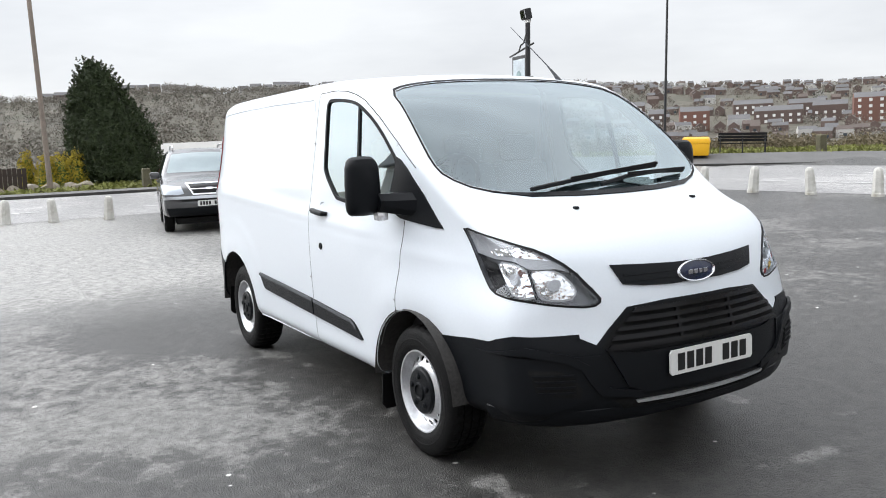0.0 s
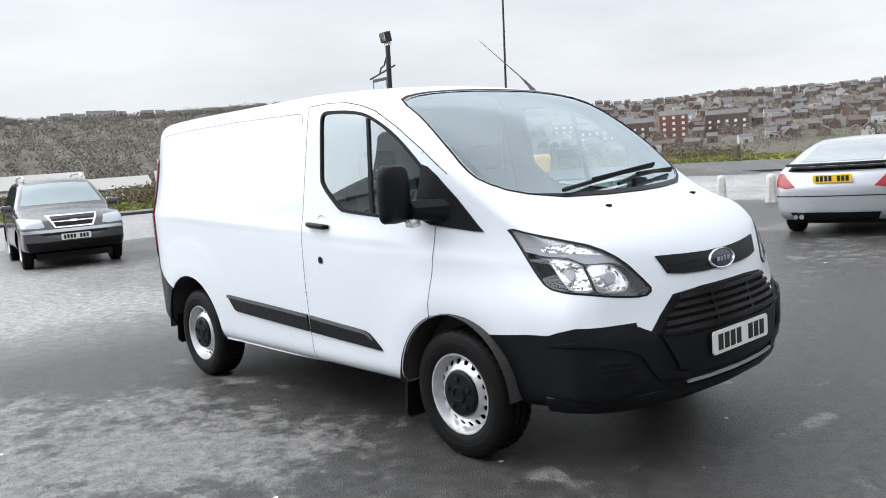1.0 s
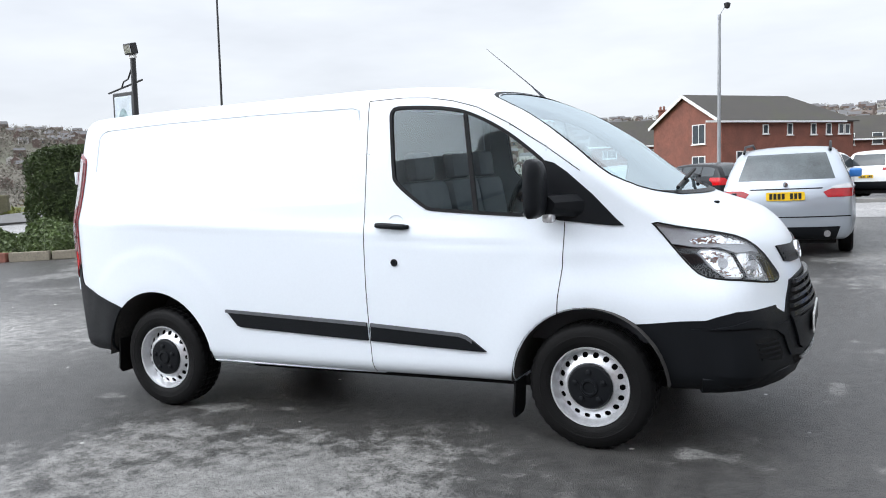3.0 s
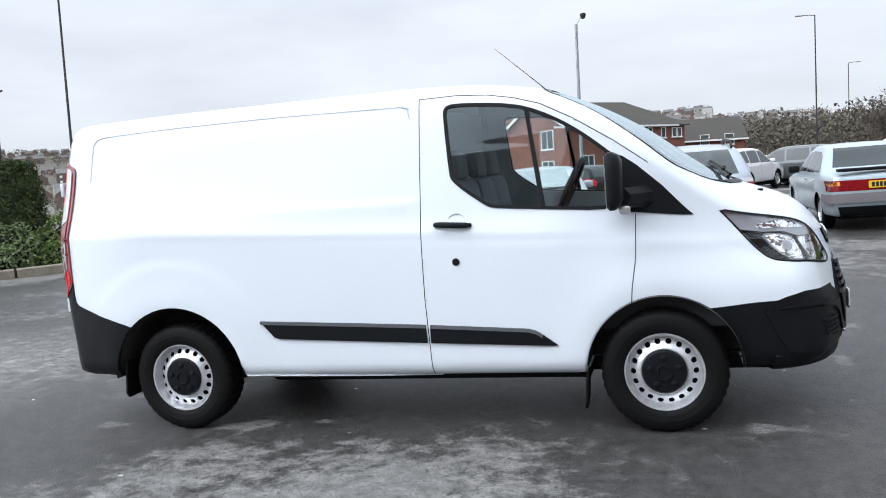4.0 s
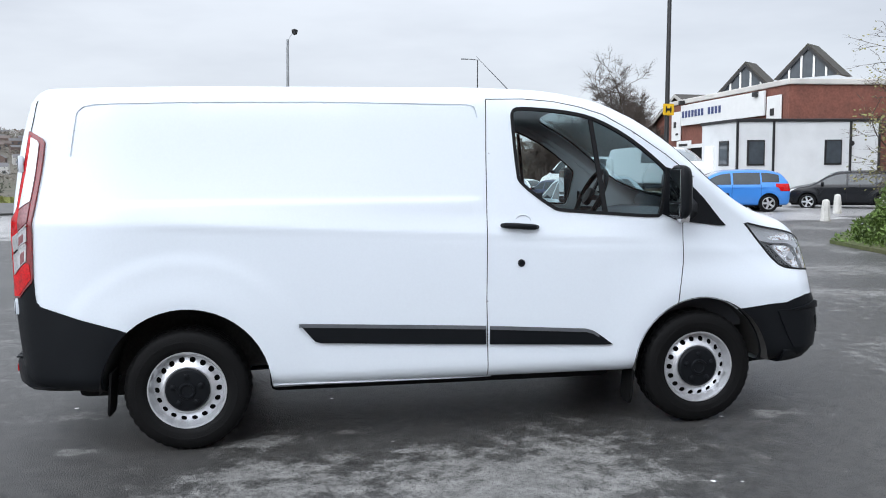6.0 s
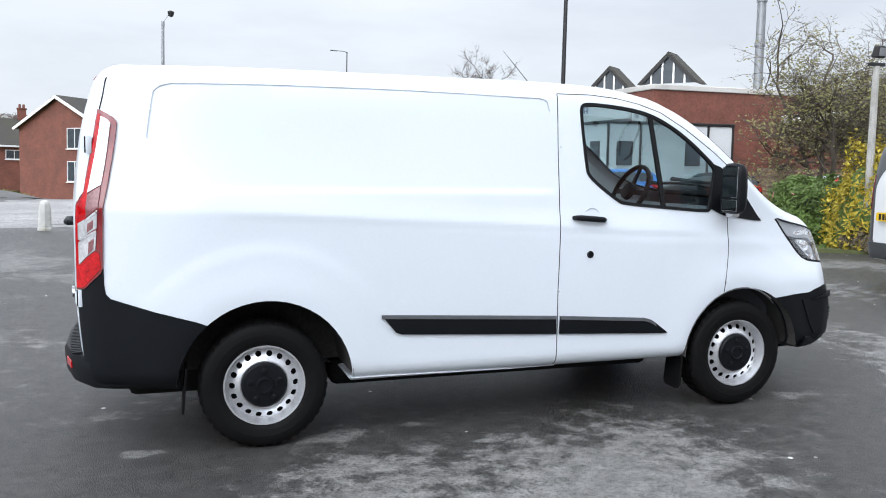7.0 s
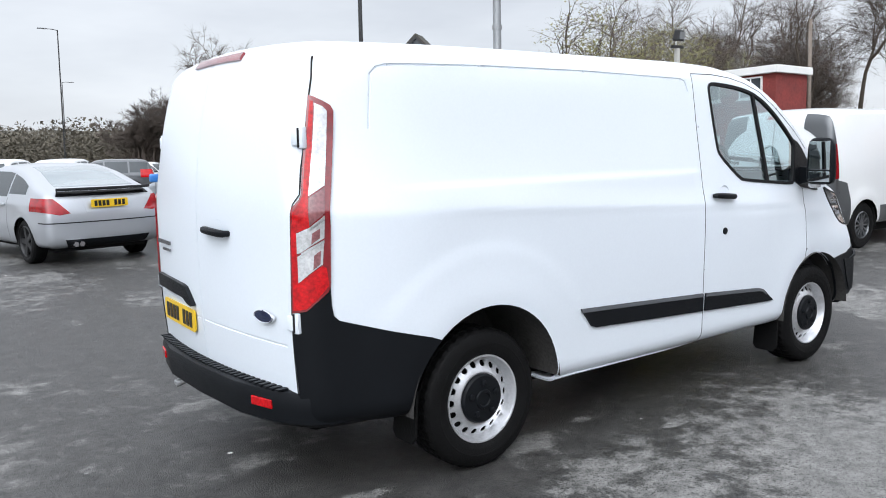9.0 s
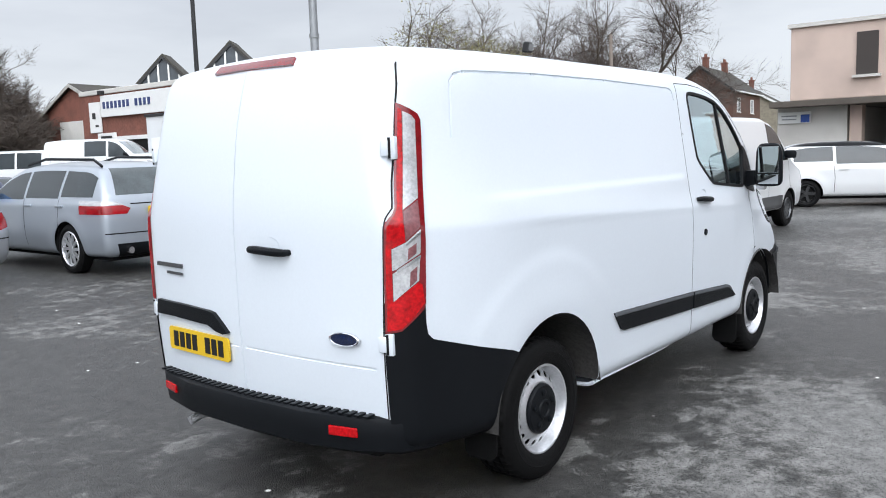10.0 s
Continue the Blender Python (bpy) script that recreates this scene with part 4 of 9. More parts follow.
    for i, (x, y, h, s) in enumerate(((28.5, 22.0, 7.5, 51), (25.0, 20.5, 6.5, 52), (33.0, 24.5, 8.5, 53))):
        tree(upright(x, y), h, "multi-stemmed tree with olive spring buds", s, 5, 4, LEAF_OLIVE, 0.10, 4, 0.65, 0.016, 4, 0.010, 0.8, 0.2, 0.15)
    # Brush and woods that nobody could count.
    def polar(a0, a1, r0, r1):
        def f(rng):
            a, r = radians(rng.uniform(a0, a1)), r0 + (r1 - r0) * rng.random()**0.7
            return r * math.cos(a), r * math.sin(a)
        return f
    def scrub(name, count, place, tall, wide, material, label, seed):
        """Brush and bare trees far off: many ragged upright slips."""
        rng = random.Random(seed)
        co, fs = [], []
        for _ in range(count):
            x, y = place(rng)
            z = land(x, y)
            for _ in range(4):
                a, h = rng.uniform(0, 6.283), tall * rng.uniform(0.4, 1.0) * (0.75 + 0.5 * noise.noise(Vector((x * 0.06, y * 0.06, seed))))
                px, py, w = x + rng.gauss(0, wide), y + rng.gauss(0, wide), wide * rng.uniform(0.3, 0.8)
                k = len(co)
                co += [(px - w * math.cos(a), py - w * math.sin(a), z - 0.2), (px + w * math.cos(a), py + w * math.sin(a), z - 0.2), (px + rng.gauss(0, w), py + rng.gauss(0, w), z + h)]
                fs.append((k, k + 1, k + 2))
        ob = sheet(name, co, fs, material, None)
        tagged(ob, label, "woodland", "", "stuff")
    def crowns(name, count, place, size, material, label, seed, slips=40, fine=1.0):
        """Far leafless trees: a loose crown of small slips over a short stem, each with its own tint."""
        rng, own = random.Random(seed), np.random.default_rng(seed)
        spots = [place(rng) for _ in range(count)]
        spots = np.array([(x, y, land(x, y), size * rng.uniform(0.55, 1.15) * (1 + 0.6 * noise.noise(Vector((x * 0.03, y * 0.03, seed))))) for x, y in spots])
        spots = np.repeat(spots, slips, axis=0)
        n, r = len(spots), spots[:, 3:4]
        u = own.normal(size=(n, 3))
        u /= np.linalg.norm(u, axis=1, keepdims=True)
        c = spots[:, :3] + np.array((0, 0, 0.85)) * r + u * np.array((1, 1, 0.85)) * r * own.uniform(0.3, 1.0, (n, 1))
        w = own.normal(size=(n, 3)) * np.array((1, 1, 0.3))
        w *= fine * r * own.uniform(0.06, 0.13, (n, 1)) / np.linalg.norm(w, axis=1, keepdims=True)
        h = own.normal(size=(n, 3))
        h *= fine * r * own.uniform(0.06, 0.15, (n, 1)) / np.linalg.norm(h, axis=1, keepdims=True)
        co = np.stack([c - w - h, c + w - h, c + w * 0.4 + h, c - w * 0.4 + h], 1).reshape(-1, 3)
        ob = sheet(name, co.tolist(), np.arange(n * 4).reshape(-1, 4).tolist(), material, None)
        tagged(ob, label, "woodland", "", "stuff")

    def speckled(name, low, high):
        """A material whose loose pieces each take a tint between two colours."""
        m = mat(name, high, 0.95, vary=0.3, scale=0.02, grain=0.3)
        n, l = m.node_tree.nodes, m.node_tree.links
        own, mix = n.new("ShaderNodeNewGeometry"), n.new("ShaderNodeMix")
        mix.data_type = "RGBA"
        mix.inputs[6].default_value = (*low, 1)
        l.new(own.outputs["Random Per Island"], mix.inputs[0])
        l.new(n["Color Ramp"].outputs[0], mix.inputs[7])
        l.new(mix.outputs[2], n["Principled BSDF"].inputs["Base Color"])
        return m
    # Far wood colours are greyed and paled in place of distance haze.
    wood = speckled("hazed_distant_wood", (0.155, 0.138, 0.115), (0.255, 0.230, 0.195))
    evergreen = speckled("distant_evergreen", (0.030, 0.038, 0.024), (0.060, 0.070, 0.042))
    brushwood = mat("valley_brush", (0.11, 0.088, 0.055), 0.95, vary=0.5, scale=0.3, grain=3, bump=1.0)
    # Haze is put into this hillside's grey-brown colour as well.
    crowns("hillside_wood", 5200, polar(140, 184, 170, 720), 3.3, speckled("hazed_hanging_wood", (0.120, 0.108, 0.090), (0.200, 0.182, 0.155)), "brown leafless woods on the hillside", 61)
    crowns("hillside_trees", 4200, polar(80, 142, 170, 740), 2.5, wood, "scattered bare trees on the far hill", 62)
    crowns("hillside_evergreens", 420, polar(84, 180, 200, 730), 2.8, evergreen, "dark evergreen trees among the far houses", 67)
    scrub("valley_scrub", 4200, polar(50, 150, 88, 165), 3.4, 0.7, brushwood, "brown scrub in the valley", 63)
    def clump(cx, cy, r):
        def f(rng):
            a, d = rng.uniform(0, 6.283), r * rng.random()**0.5
            return cx + d * math.cos(a), cy + d * math.sin(a)
        return f
    scrub("copse_brush", 760, clump(24.0, 72.4, 4.0), 7.0, 0.4, TWIG, "dense brown brush under the bare trees", 65)
    scrub("field_brush", 4200, polar(50, 84, 66, 90), 2.4, 0.22, brushwood, "olive-brown brush beyond the forecourt", 66)
    crowns("forecourt_wood", 620, polar(66, 88, 105, 165), 3.7, speckled("field_wood", (0.060, 0.051, 0.038), (0.115, 0.100, 0.072)), "brown scrubby wood beyond the forecourt", 68, 170, 0.42)
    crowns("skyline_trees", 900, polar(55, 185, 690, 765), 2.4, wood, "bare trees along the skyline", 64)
    brush = bmesh.new()
    rng = random.Random(71)
    for _ in range(2600):
        t = rng.random()
        k = KERB_FAR[2:9]
        i = min(len(k) - 2, int(t * (len(k) - 1)))
        p = Vector(k[i]).lerp(Vector(k[i + 1]), t * (len(k) - 1) - i)
        off = rng.uniform(9.5, 19)
        d = (Vector(k[i + 1]) - Vector(k[i])).normalized()
        q = p + Vector((-d.y, d.x)) * off
        if q.x < -33 and q.y < 8 or noise.noise(Vector((q.x * 0.16, q.y * 0.16, 4.0))) < -0.08:
            continue
        z = land(q.x, q.y)
        h = rng.uniform(0.35, 0.95) * (1 + 0.8 * max(0, noise.noise(Vector((q.x * 0.2, q.y * 0.2, 9.0)))))
        add_tube(brush, [(q.x, q.y, z), (q.x + rng.uniform(-0.4, 0.4), q.y + rng.uniform(-0.4, 0.4), z + h)], [0.05, 0.01], 3, caps=False)
        for _ in range(9):
            add_leaf(brush, (q.x + rng.uniform(-0.6, 0.6), q.y + rng.uniform(-0.6, 0.6), z + h * rng.uniform(0.1, 1)), (0, 0, 1), 0.26, rng)
    single("verge_brush", brush, SCRUB, Matrix(), "dry brown brush behind the verge", "scrub", kind="stuff")
    verge = bmesh.new()
    for _ in range(11000):
        t = rng.random() * 9.999
        i = min(len(KERB_FAR) - 2, int(t))
        a, b = Vector(KERB_FAR[i]), Vector(KERB_FAR[i + 1])
        d = (b - a).normalized()
        q = a.lerp(b, t - i) + Vector((-d.y, d.x)) * rng.uniform(2.0, 9.5)
        add_leaf(verge, (q.x, q.y, land(q.x, q.y) + rng.uniform(0.02, 0.2)), (0, 0, 0.4), 0.30, rng)
    single("verge_grass", verge, mat("verge_blades", (0.19, 0.20, 0.055), 0.8, vary=0.5, scale=0.6), Matrix(), "tufted yellow-green verge grass", "grass", kind="stuff")


build_planting()


# ---- buildings ----
def window(parent, m, w, h, bars=1, frame=UPVC, pane=PANE):
    """A window on a wall; m: x along the wall, z up, -y out of it."""
    fr = bmesh.new()
    t = 0.07
    for c, s in (((0, -0.03, h / 2 - t / 2), (w, 0.1, t)), ((0, -0.03, -h / 2 + t / 2), (w, 0.1, t)), ((-w / 2 + t / 2, -0.03, 0), (t, 0.1, h - 2 * t)), ((w / 2 - t / 2, -0.03, 0), (t, 0.1, h - 2 * t))):
        add_box(fr, m @ Vector(c), s, m)
    for i in range(bars):
        add_box(fr, m @ Vector((-w / 2 + w * (i + 1) / (bars + 1), -0.03, 0)), (t * 0.8, 0.08, h - 2 * t), m)
    ob = part("window", fr, frame, parent, "white-framed window")
    part("pane", box(m @ Vector((0, 0.0, 0)), (w - 2 * t, 0.05, h - 2 * t), m), pane, ob)
    part("sill", box(m @ Vector((0, -0.07, -h / 2 - 0.04)), (w + 0.16, 0.16, 0.07), m), frame, ob)
    return ob


def house(m, L, D, eave, ridge, label, wins=(), wall=BRICK, roof=TILE, chimneys=(), hip=0.0, name="house", edge=UPVC):
    """Ridge along local x; wins: (face, u, z, w, h, bars), face f front, l and r the gable ends."""
    ob = root(name, m, label, "house")
    bm = bmesh.new()
    x0, x1, y0, y1 = -L / 2, L / 2, -D / 2, D / 2
    v = {k: bm.verts.new(c) for k, c in {"a": (x0, y0, -1.5), "b": (x1, y0, -1.5), "c": (x1, y1, -1.5), "d": (x0, y1, -1.5), "e": (x0, y0, eave), "f": (x1, y0, eave), "g": (x1, y1, eave), "h": (x0, y1, eave), "i": (x0, 0, ridge - 0.08), "j": (x1 - hip, 0, ridge - 0.08)}.items()}
    for q in ("abfe", "cdhg", "daeih", "bcgjf" if not hip else "bcgf"):
        bm.faces.new([v[k] for k in q])
    bmesh.ops.recalc_face_normals(bm, faces=bm.faces[:])
    part("wall", bm, wall, ob)
    rf = bmesh.new()
    o = 0.35
    s = (ridge - eave) / (D / 2)
    for sy in (-1, 1):
        q = [Vector((x0 - o, sy * (D / 2 + o), eave - o * s)), Vector((x1 + o, sy * (D / 2 + o), eave - o * s)), Vector((x1 + o - (hip + o if hip else 0), 0, ridge)), Vector((x0 - o, 0, ridge))]
        lo = [rf.verts.new(p) for p in q]
        hi = [rf.verts.new(p + Vector((0, 0, 0.12))) for p in q]
        rf.faces.new(lo)
        rf.faces.new(hi[::-1])
        for k in range(4):
            rf.faces.new((lo[k], hi[k], hi[(k + 1) % 4], lo[(k + 1) % 4]))
    if hip:
        q = [Vector((x1 + o, -D / 2 - o, eave - o * s)), Vector((x1 + o, D / 2 + o, eave - o * s)), Vector((x1 - hip, 0, ridge))]
        rf.faces.new([rf.verts.new(p + Vector((0, 0, 0.12))) for p in q])
    bmesh.ops.recalc_face_normals(rf, faces=rf.faces[:])
    r = part("roof", rf, roof, ob, "dark mossy tiled roof")
    for x in chimneys:
        ch = bmesh.new()
        add_box(ch, (x, 0, ridge + 0.35), (0.8, 0.55, 1.5))
        add_box(ch, (x, 0, ridge + 1.13), (0.95, 0.7, 0.12))
        add_lathe(ch, [(0.13, 0), (0.11, 0.4)], 8, Matrix.Translation((x - 0.18, 0, ridge + 1.18)))
        add_lathe(ch, [(0.13, 0), (0.11, 0.4)], 8, Matrix.Translation((x + 0.18, 0, ridge + 1.18)))
        part("chimney", ch, BRICK, r, "brick chimney stack")
    for x in (x0 - o,):
        fb = bmesh.new()
        for sy in (-1, 1):
            a, b = Vector((x - 0.03, sy * (D / 2 + o), eave - o * s)), Vector((x - 0.03, 0, ridge))
            add_box(fb, (a + b) / 2 + Vector((0, 0, -0.04)), ((b - a).length, 0.06, 0.26), (b - a).to_track_quat("X", "Z").to_matrix())
        part("bargeboard", fb, edge, ob, "painted bargeboard")
    part("gutter", box((0 - hip / 2, y0 - o - 0.02, eave - o * s + 0.02), (L + 2 * o, 0.12, 0.16)), UPVC, ob)
    for face, u, z, w, h, bars in wins:
        wm = {"f": pose(u, y0 - 0.01, z), "l": pose(x0 - 0.01, u, z, 0, 0, -90), "r": pose(x1 + 0.01, u, z, 0, 0, 90)}[face]
        window(ob, wm, w, h, bars)
    return ob


def build_houses():
    z1 = land(-5.7, 78.1)
    w1 = [("l", u, z - z1, 1.85, 1.75, 1) for u, z in ((-2.0, 3.1), (-2.0, 0.3))]
    w1 += [("f", u, 3.35 - z1, 0.6, h, 0) for u, h in ((-2.6, 0.8), (0.0, 1.0), (2.6, 1.0), (4.3, 1.0), (5.7, 0.9), (6.4, 0.9))] + [("f", -5.0 + 3.2 * i, 0.9 - z1, 1.3, 1.2, 1) for i in range(4)]
    house(upright(-5.7, 78.1, 45), 14.3, 10.2, 4.15 - z1, 6.65 - z1, "red brick house with a gable and mossy tiled roof", w1, hip=3.0)
    z2 = land(-18.7, 88.0)
    house(upright(-18.7, 88.0, 10), 9.0, 8, 2.9 - z2, 5.5 - z2, "low red brick house with a green mossy roof", [("f", -2.6, 1.9 - z2, 1.5, 0.9, 2), ("f", 2.0, 1.9 - z2, 1.5, 0.9, 1), ("f", 3.9, 1.9 - z2, 1.0, 0.9, 1), ("l", 0, 1.4 - z2, 1.3, 1.2, 1)], chimneys=(2.8,))
    house(upright(3.0, 95, 6), 12, 9, 4.2, 6.6, "long brick terrace with a dark tiled roof", [("f", -6 + 2.6 * i, 4.1, 1.0, 1.2, 0) for i in range(5)])
    z3 = land(94.3, 34.3)
    house(upright(94.3, 34.3, 3), 11.0, 7.2, 7.1 - z3, 9.9 - z3, "old brick house with two chimney stacks", [("l", -1.2, 5.4 - z3, 2.0, 1.6, 1), ("f", -3.4, 5.4 - z3, 1.1, 1.6, 1), ("f", 2.0, 5.4 - z3, 1.1, 1.6, 1)], wall=mat("sooty_brick", (0.115, 0.058, 0.042), 0.9, vary=0.3, scale=1.2, bump=0.3, grain=10), chimneys=(-3.6, 3.4), edge=BLACK_STEEL)
    house(upright(112, 36.0, 8), 10, 8, 6.6, 9.0, "stone terrace house further down the street", [("f", -2.6, 3.9, 0.9, 1.3, 1), ("f", 1.6, 3.9, 0.9, 1.3, 1)], wall=STONE, chimneys=(0,))
    # Flat-roofed brick house behind the parked van.
    ob = root("flat_roofed_house", upright(35.1, 20.1, -92), "flat-roofed red brick house with white windows", "house")
    part("wall", box((0, -1.2, 1.6), (4.9, 2.6, 6.4)), mat("dark_red_brick", (0.20, 0.035, 0.03), 0.8, vary=0.25, scale=1.5, bump=0.3, grain=10), ob)
    part("roof", box((0, -1.2, 4.93), (5.3, 3.0, 0.36), None, 0.03), UPVC, ob, "white flat roof fascia")
    for u in (-1.2, 1.15):
        window(ob, pose(u, -2.51, 4.15), 1.25, 1.0, 1)
        window(ob, pose(u, -2.51, 1.4), 1.25, 1.1, 1)


def build_shop():
    """The brick car showroom with its white sign board and roof lights."""
    ob = root("showroom_building", Matrix.Translation((0, 0, 0)), "brick car showroom with a white fascia sign", "building")
    part("wall", box((29.7, 39.3, 2.4), (16, 14.3, 6.2)), BRICK, ob, "red brick wall")
    cap = bmesh.new()
    add_box(cap, (29.7, 39.3, 5.62), (16.2, 14.5, 0.28), None, 0.04)
    part("parapet", cap, RENDER, ob, "pale concrete parapet")
    sign = part("sign_board", box((21.55, 39.0, 4.75), (0.12, 9.8, 1.25), None, 0.02), UPVC, ob, "white board with a row of plain blue bars")
    blue_ink = mat("sign_blue", (0.03, 0.05, 0.16), 0.4)
    for i, c in enumerate("1111111 1111"):
        if c != " ":
            part("sign_mark", box((21.475, 43.5 - i * 0.43, 4.80), (0.03, 0.24, 0.40)), blue_ink, sign)
    for y in (33.3, 44.75):
        small = part("small_sign", box((21.60, y, 4.15), (0.08, 1.3, 1.8), None, 0.02), UPVC, ob, "small white sign")
        part("sign_mark", box((21.545, y + 0.1, 4.25), (0.02, 0.35, 0.35)), INK, small)
        part("sign_mark", box((21.545, y - 0.2, 3.65), (0.02, 0.35, 0.12)), INK, small)
    low = part("low_sign", box((21.60, 43.6, 2.95), (0.08, 2.0, 0.5), None, 0.02), UPVC, ob, "low white sign")
    part("sign_mark", box((21.545, 43.6, 2.95), (0.02, 1.2, 0.14)), INK, low)
    part("flood_lamp", box((21.45, 43.7, 5.55), (0.3, 0.35, 0.25), None, 0.04), BLACK_STEEL, ob)
    # Dark panel in place of the unlit inside of the doorway.
    part("doorway", box((21.66, 40.5, 1.3), (0.12, 4.2, 2.9)), DARK, ob, "dark panel standing for an open workshop doorway")
    part("door_lintel", box((21.60, 40.5, 2.85), (0.16, 4.6, 0.22)), UPVC, ob)
    part("side_window", box((21.66, 36.0, 1.6), (0.1, 2.4, 2.0)), PANE, ob)
    part("flood_lamp", box((21.45, 34.8, 5.25), (0.3, 0.35, 0.25), None, 0.04), BLACK_STEEL, ob)
    for x, y, k in ((24.6, 35.4, 1.0), (25.0, 42.6, 1.0)):
        light = root_part("roof_light", ob, "gabled glass roof light with dark slates")
        lm = Matrix.Translation((x, y, 6.2)) @ pose(0, 0, 0, 0, 0, 38) @ Matrix(((0, 0, 1, 0), (1, 0, 0, 0), (0, 1, 0, 0), (0, 0, 0, 1)))
        part("slope", prism([(-1.75, 0), (0, 1.75), (1.75, 0), (1.5, 0), (0, 1.5), (-1.5, 0)], lm, 1.6), TILE, light)
        part("gable_glass", prism([(-1.5, 0), (0, 1.5), (1.5, 0)], lm @ Matrix.Translation((0, 0, 0.12)), 0.05), PANE, light)
        for u in (-0.95, -0.32, 0.32, 0.95):
            h = 1.5 * (1 - abs(u) / 1.5)
            part("glazing_bar", prism([(u - 0.05, 0), (u + 0.05, 0), (u + 0.05, h), (u - 0.05, h)], lm @ Matrix.Translation((0, 0, 0.05)), 0.06), UPVC, light)
        part("gable_edge", prism([(-1.62, 0), (0, 1.62), (1.62, 0), (1.42, 0), (0, 1.44), (-1.42, 0)], lm @ Matrix.Translation((0, 0, -0.02)), 0.05), BLACK_STEEL, light)
    # The gabled workshop next door.
    house(upright(34.5, 62.3, 0, 0.0), 10, 10.0, 5.5, 7.6, "brick workshop with a pale roller door in its gable", [], name="workshop", edge=CONCRETE)
    single("roller_door", box((29.4, 62.6, 2.0), (0.12, 3.8, 5.6), None, 0.02), RENDER, Matrix(), "pale closed roller door of the workshop", "door", kind="structure")
    # Low range on the other side.
    rng_ = root("annexe_building", Matrix(), "low brick annexe with a pale flat roof", "building")
    part("wall", box((35, 29.0, 1.7), (10, 7.5, 4.6)), BRICK, rng_)
    part("roof", box((35, 29.0, 4.2), (10.6, 8.1, 0.45), None, 0.03), UPVC, rng_)
    # The white office cabin.
    m = pose(17.9, 29.9, 0.08, 0, 0, 0)
    cab = root("office_cabin", m, "white portable office cabin with dark trim", "cabin")
    part("wall", box((3.5, 1.75, 1.75), (7.0, 3.5, 3.5)), mat("cabin_white", (0.66, 0.67, 0.67), 0.5, vary=0.06, scale=1.5, stain=0.15, stain_color=(0.35, 0.35, 0.33)), cab)
    part("plinth", box((3.5, 1.75, -0.25), (6.8, 3.3, 0.5)), BLACK_STEEL, cab)
    part("roof", box((3.5, 1.75, 3.56), (7.15, 3.65, 0.14), None, 0.02), BLACK_STEEL, cab, "dark roof edge")
    for x in (0.0, 1.75, 5.55, 7.0):
        part("corner_post", box((x, -0.02, 1.75), (0.09, 0.09, 3.5)), BLACK_STEEL, cab)
    for x in (0.9, 4.7):
        wdw = part("window", box((x, -0.02, 2.1), (0.85, 0.06, 1.15), None, 0.01), BLACK_STEEL, cab)
        part("pane", box((x, -0.055, 2.1), (0.7, 0.02, 1.0)), PANE, wdw)
    wdw = part("window", box((-0.02, 1.2, 2.1), (0.06, 0.9, 1.15), None, 0.01), BLACK_STEEL, cab)
    part("pane", box((-0.055, 1.2, 2.1), (0.02, 0.75, 1.0)), PANE, wdw)
    part("door", box((-0.03, 2.65, 1.4), (0.06, 0.9, 2.2), None, 0.01), UPVC, cab, "white cabin door")
    part("wall_lamp", lathe([(0.12, 0), (0.12, 0.06), (0.0, 0.08)], 12, pose(5.6, -0.02, 2.5, 90)), BLACK_STEEL, cab)
    # Timber fence beyond the cabin.
    fence = root("timber_fence", pose(25.0, 28.0, -0.5, 0, 0, -38), "weathered horizontal-board timber fence", "fence")
    for i in range(9):
        part("board", box((2.2, 0, 0.2 + i * 0.22), (4.4, 0.03, 0.18)), WOOD, fence)
    for x in (0, 1.5, 3.0, 4.4):
        part("post", box((x, 0.06, 1.05), (0.1, 0.1, 2.1)), WOOD, fence)
    # The rendered block on the far side of the forecourt.
    tw = root("rendered_block", Matrix(), "pink rendered block over a pale recessed ground floor", "building")
    part("upper_wall", box((33.3, -2.0, 4.2), (12, 16.8, 2.6), None, 0.03), PINK, tw, "pink rendered upper storey")
    part("roof_edge", box((33.3, -2.0, 5.56), (12.2, 17.0, 0.14)), RENDER, tw)
    part("floor_band", box((33.1, -1.9, 2.77), (12.8, 17.7, 0.22), None, 0.02), mat("dark_band", (0.10, 0.085, 0.07), 0.7, vary=0.2), tw, "dark canopy edge")
    part("lower_wall", box((33.6, 5.72, 1.0), (12.0, 2.4, 3.4)), RENDER, tw, "pale painted lower wall")
    # Recessed wall; the shade under the upper storey is put into its colour.
    part("back_wall", box((34.6, -5.0, 1.0), (9.0, 15.4, 3.4)), mat("brick_darkened_as_shade", (0.12, 0.09, 0.07), 0.85, vary=0.3, scale=2), tw)
    part("pillar", box((27.9, 4.25, 1.0), (0.5, 0.4, 3.3)), PINK, tw)
    part("window", box((27.27, 3.85, 4.4), (0.08, 0.68, 1.45), None, 0.01), mat("boarded_window", (0.05, 0.04, 0.035), 0.6), tw, "tall boarded window")
    part("sill", box((27.22, 3.85, 3.62), (0.2, 0.9, 0.09)), RENDER, tw)
    sg = part("wall_sign", box((27.55, 6.3, 2.30), (0.06, 1.15, 0.42), None, 0.01), UPVC, tw, "pale sign with a blue square")
    part("sign_square", box((27.51, 5.92, 2.26), (0.03, 0.3, 0.28)), mat("sign_square_blue", (0.03, 0.08, 0.32), 0.4), sg)
    part("sign_mark", box((27.51, 6.48, 2.36), (0.02, 0.55, 0.04)), STEEL, sg)
    part("sign_mark", box((27.51, 6.48, 2.24), (0.02, 0.5, 0.04)), STEEL, sg)
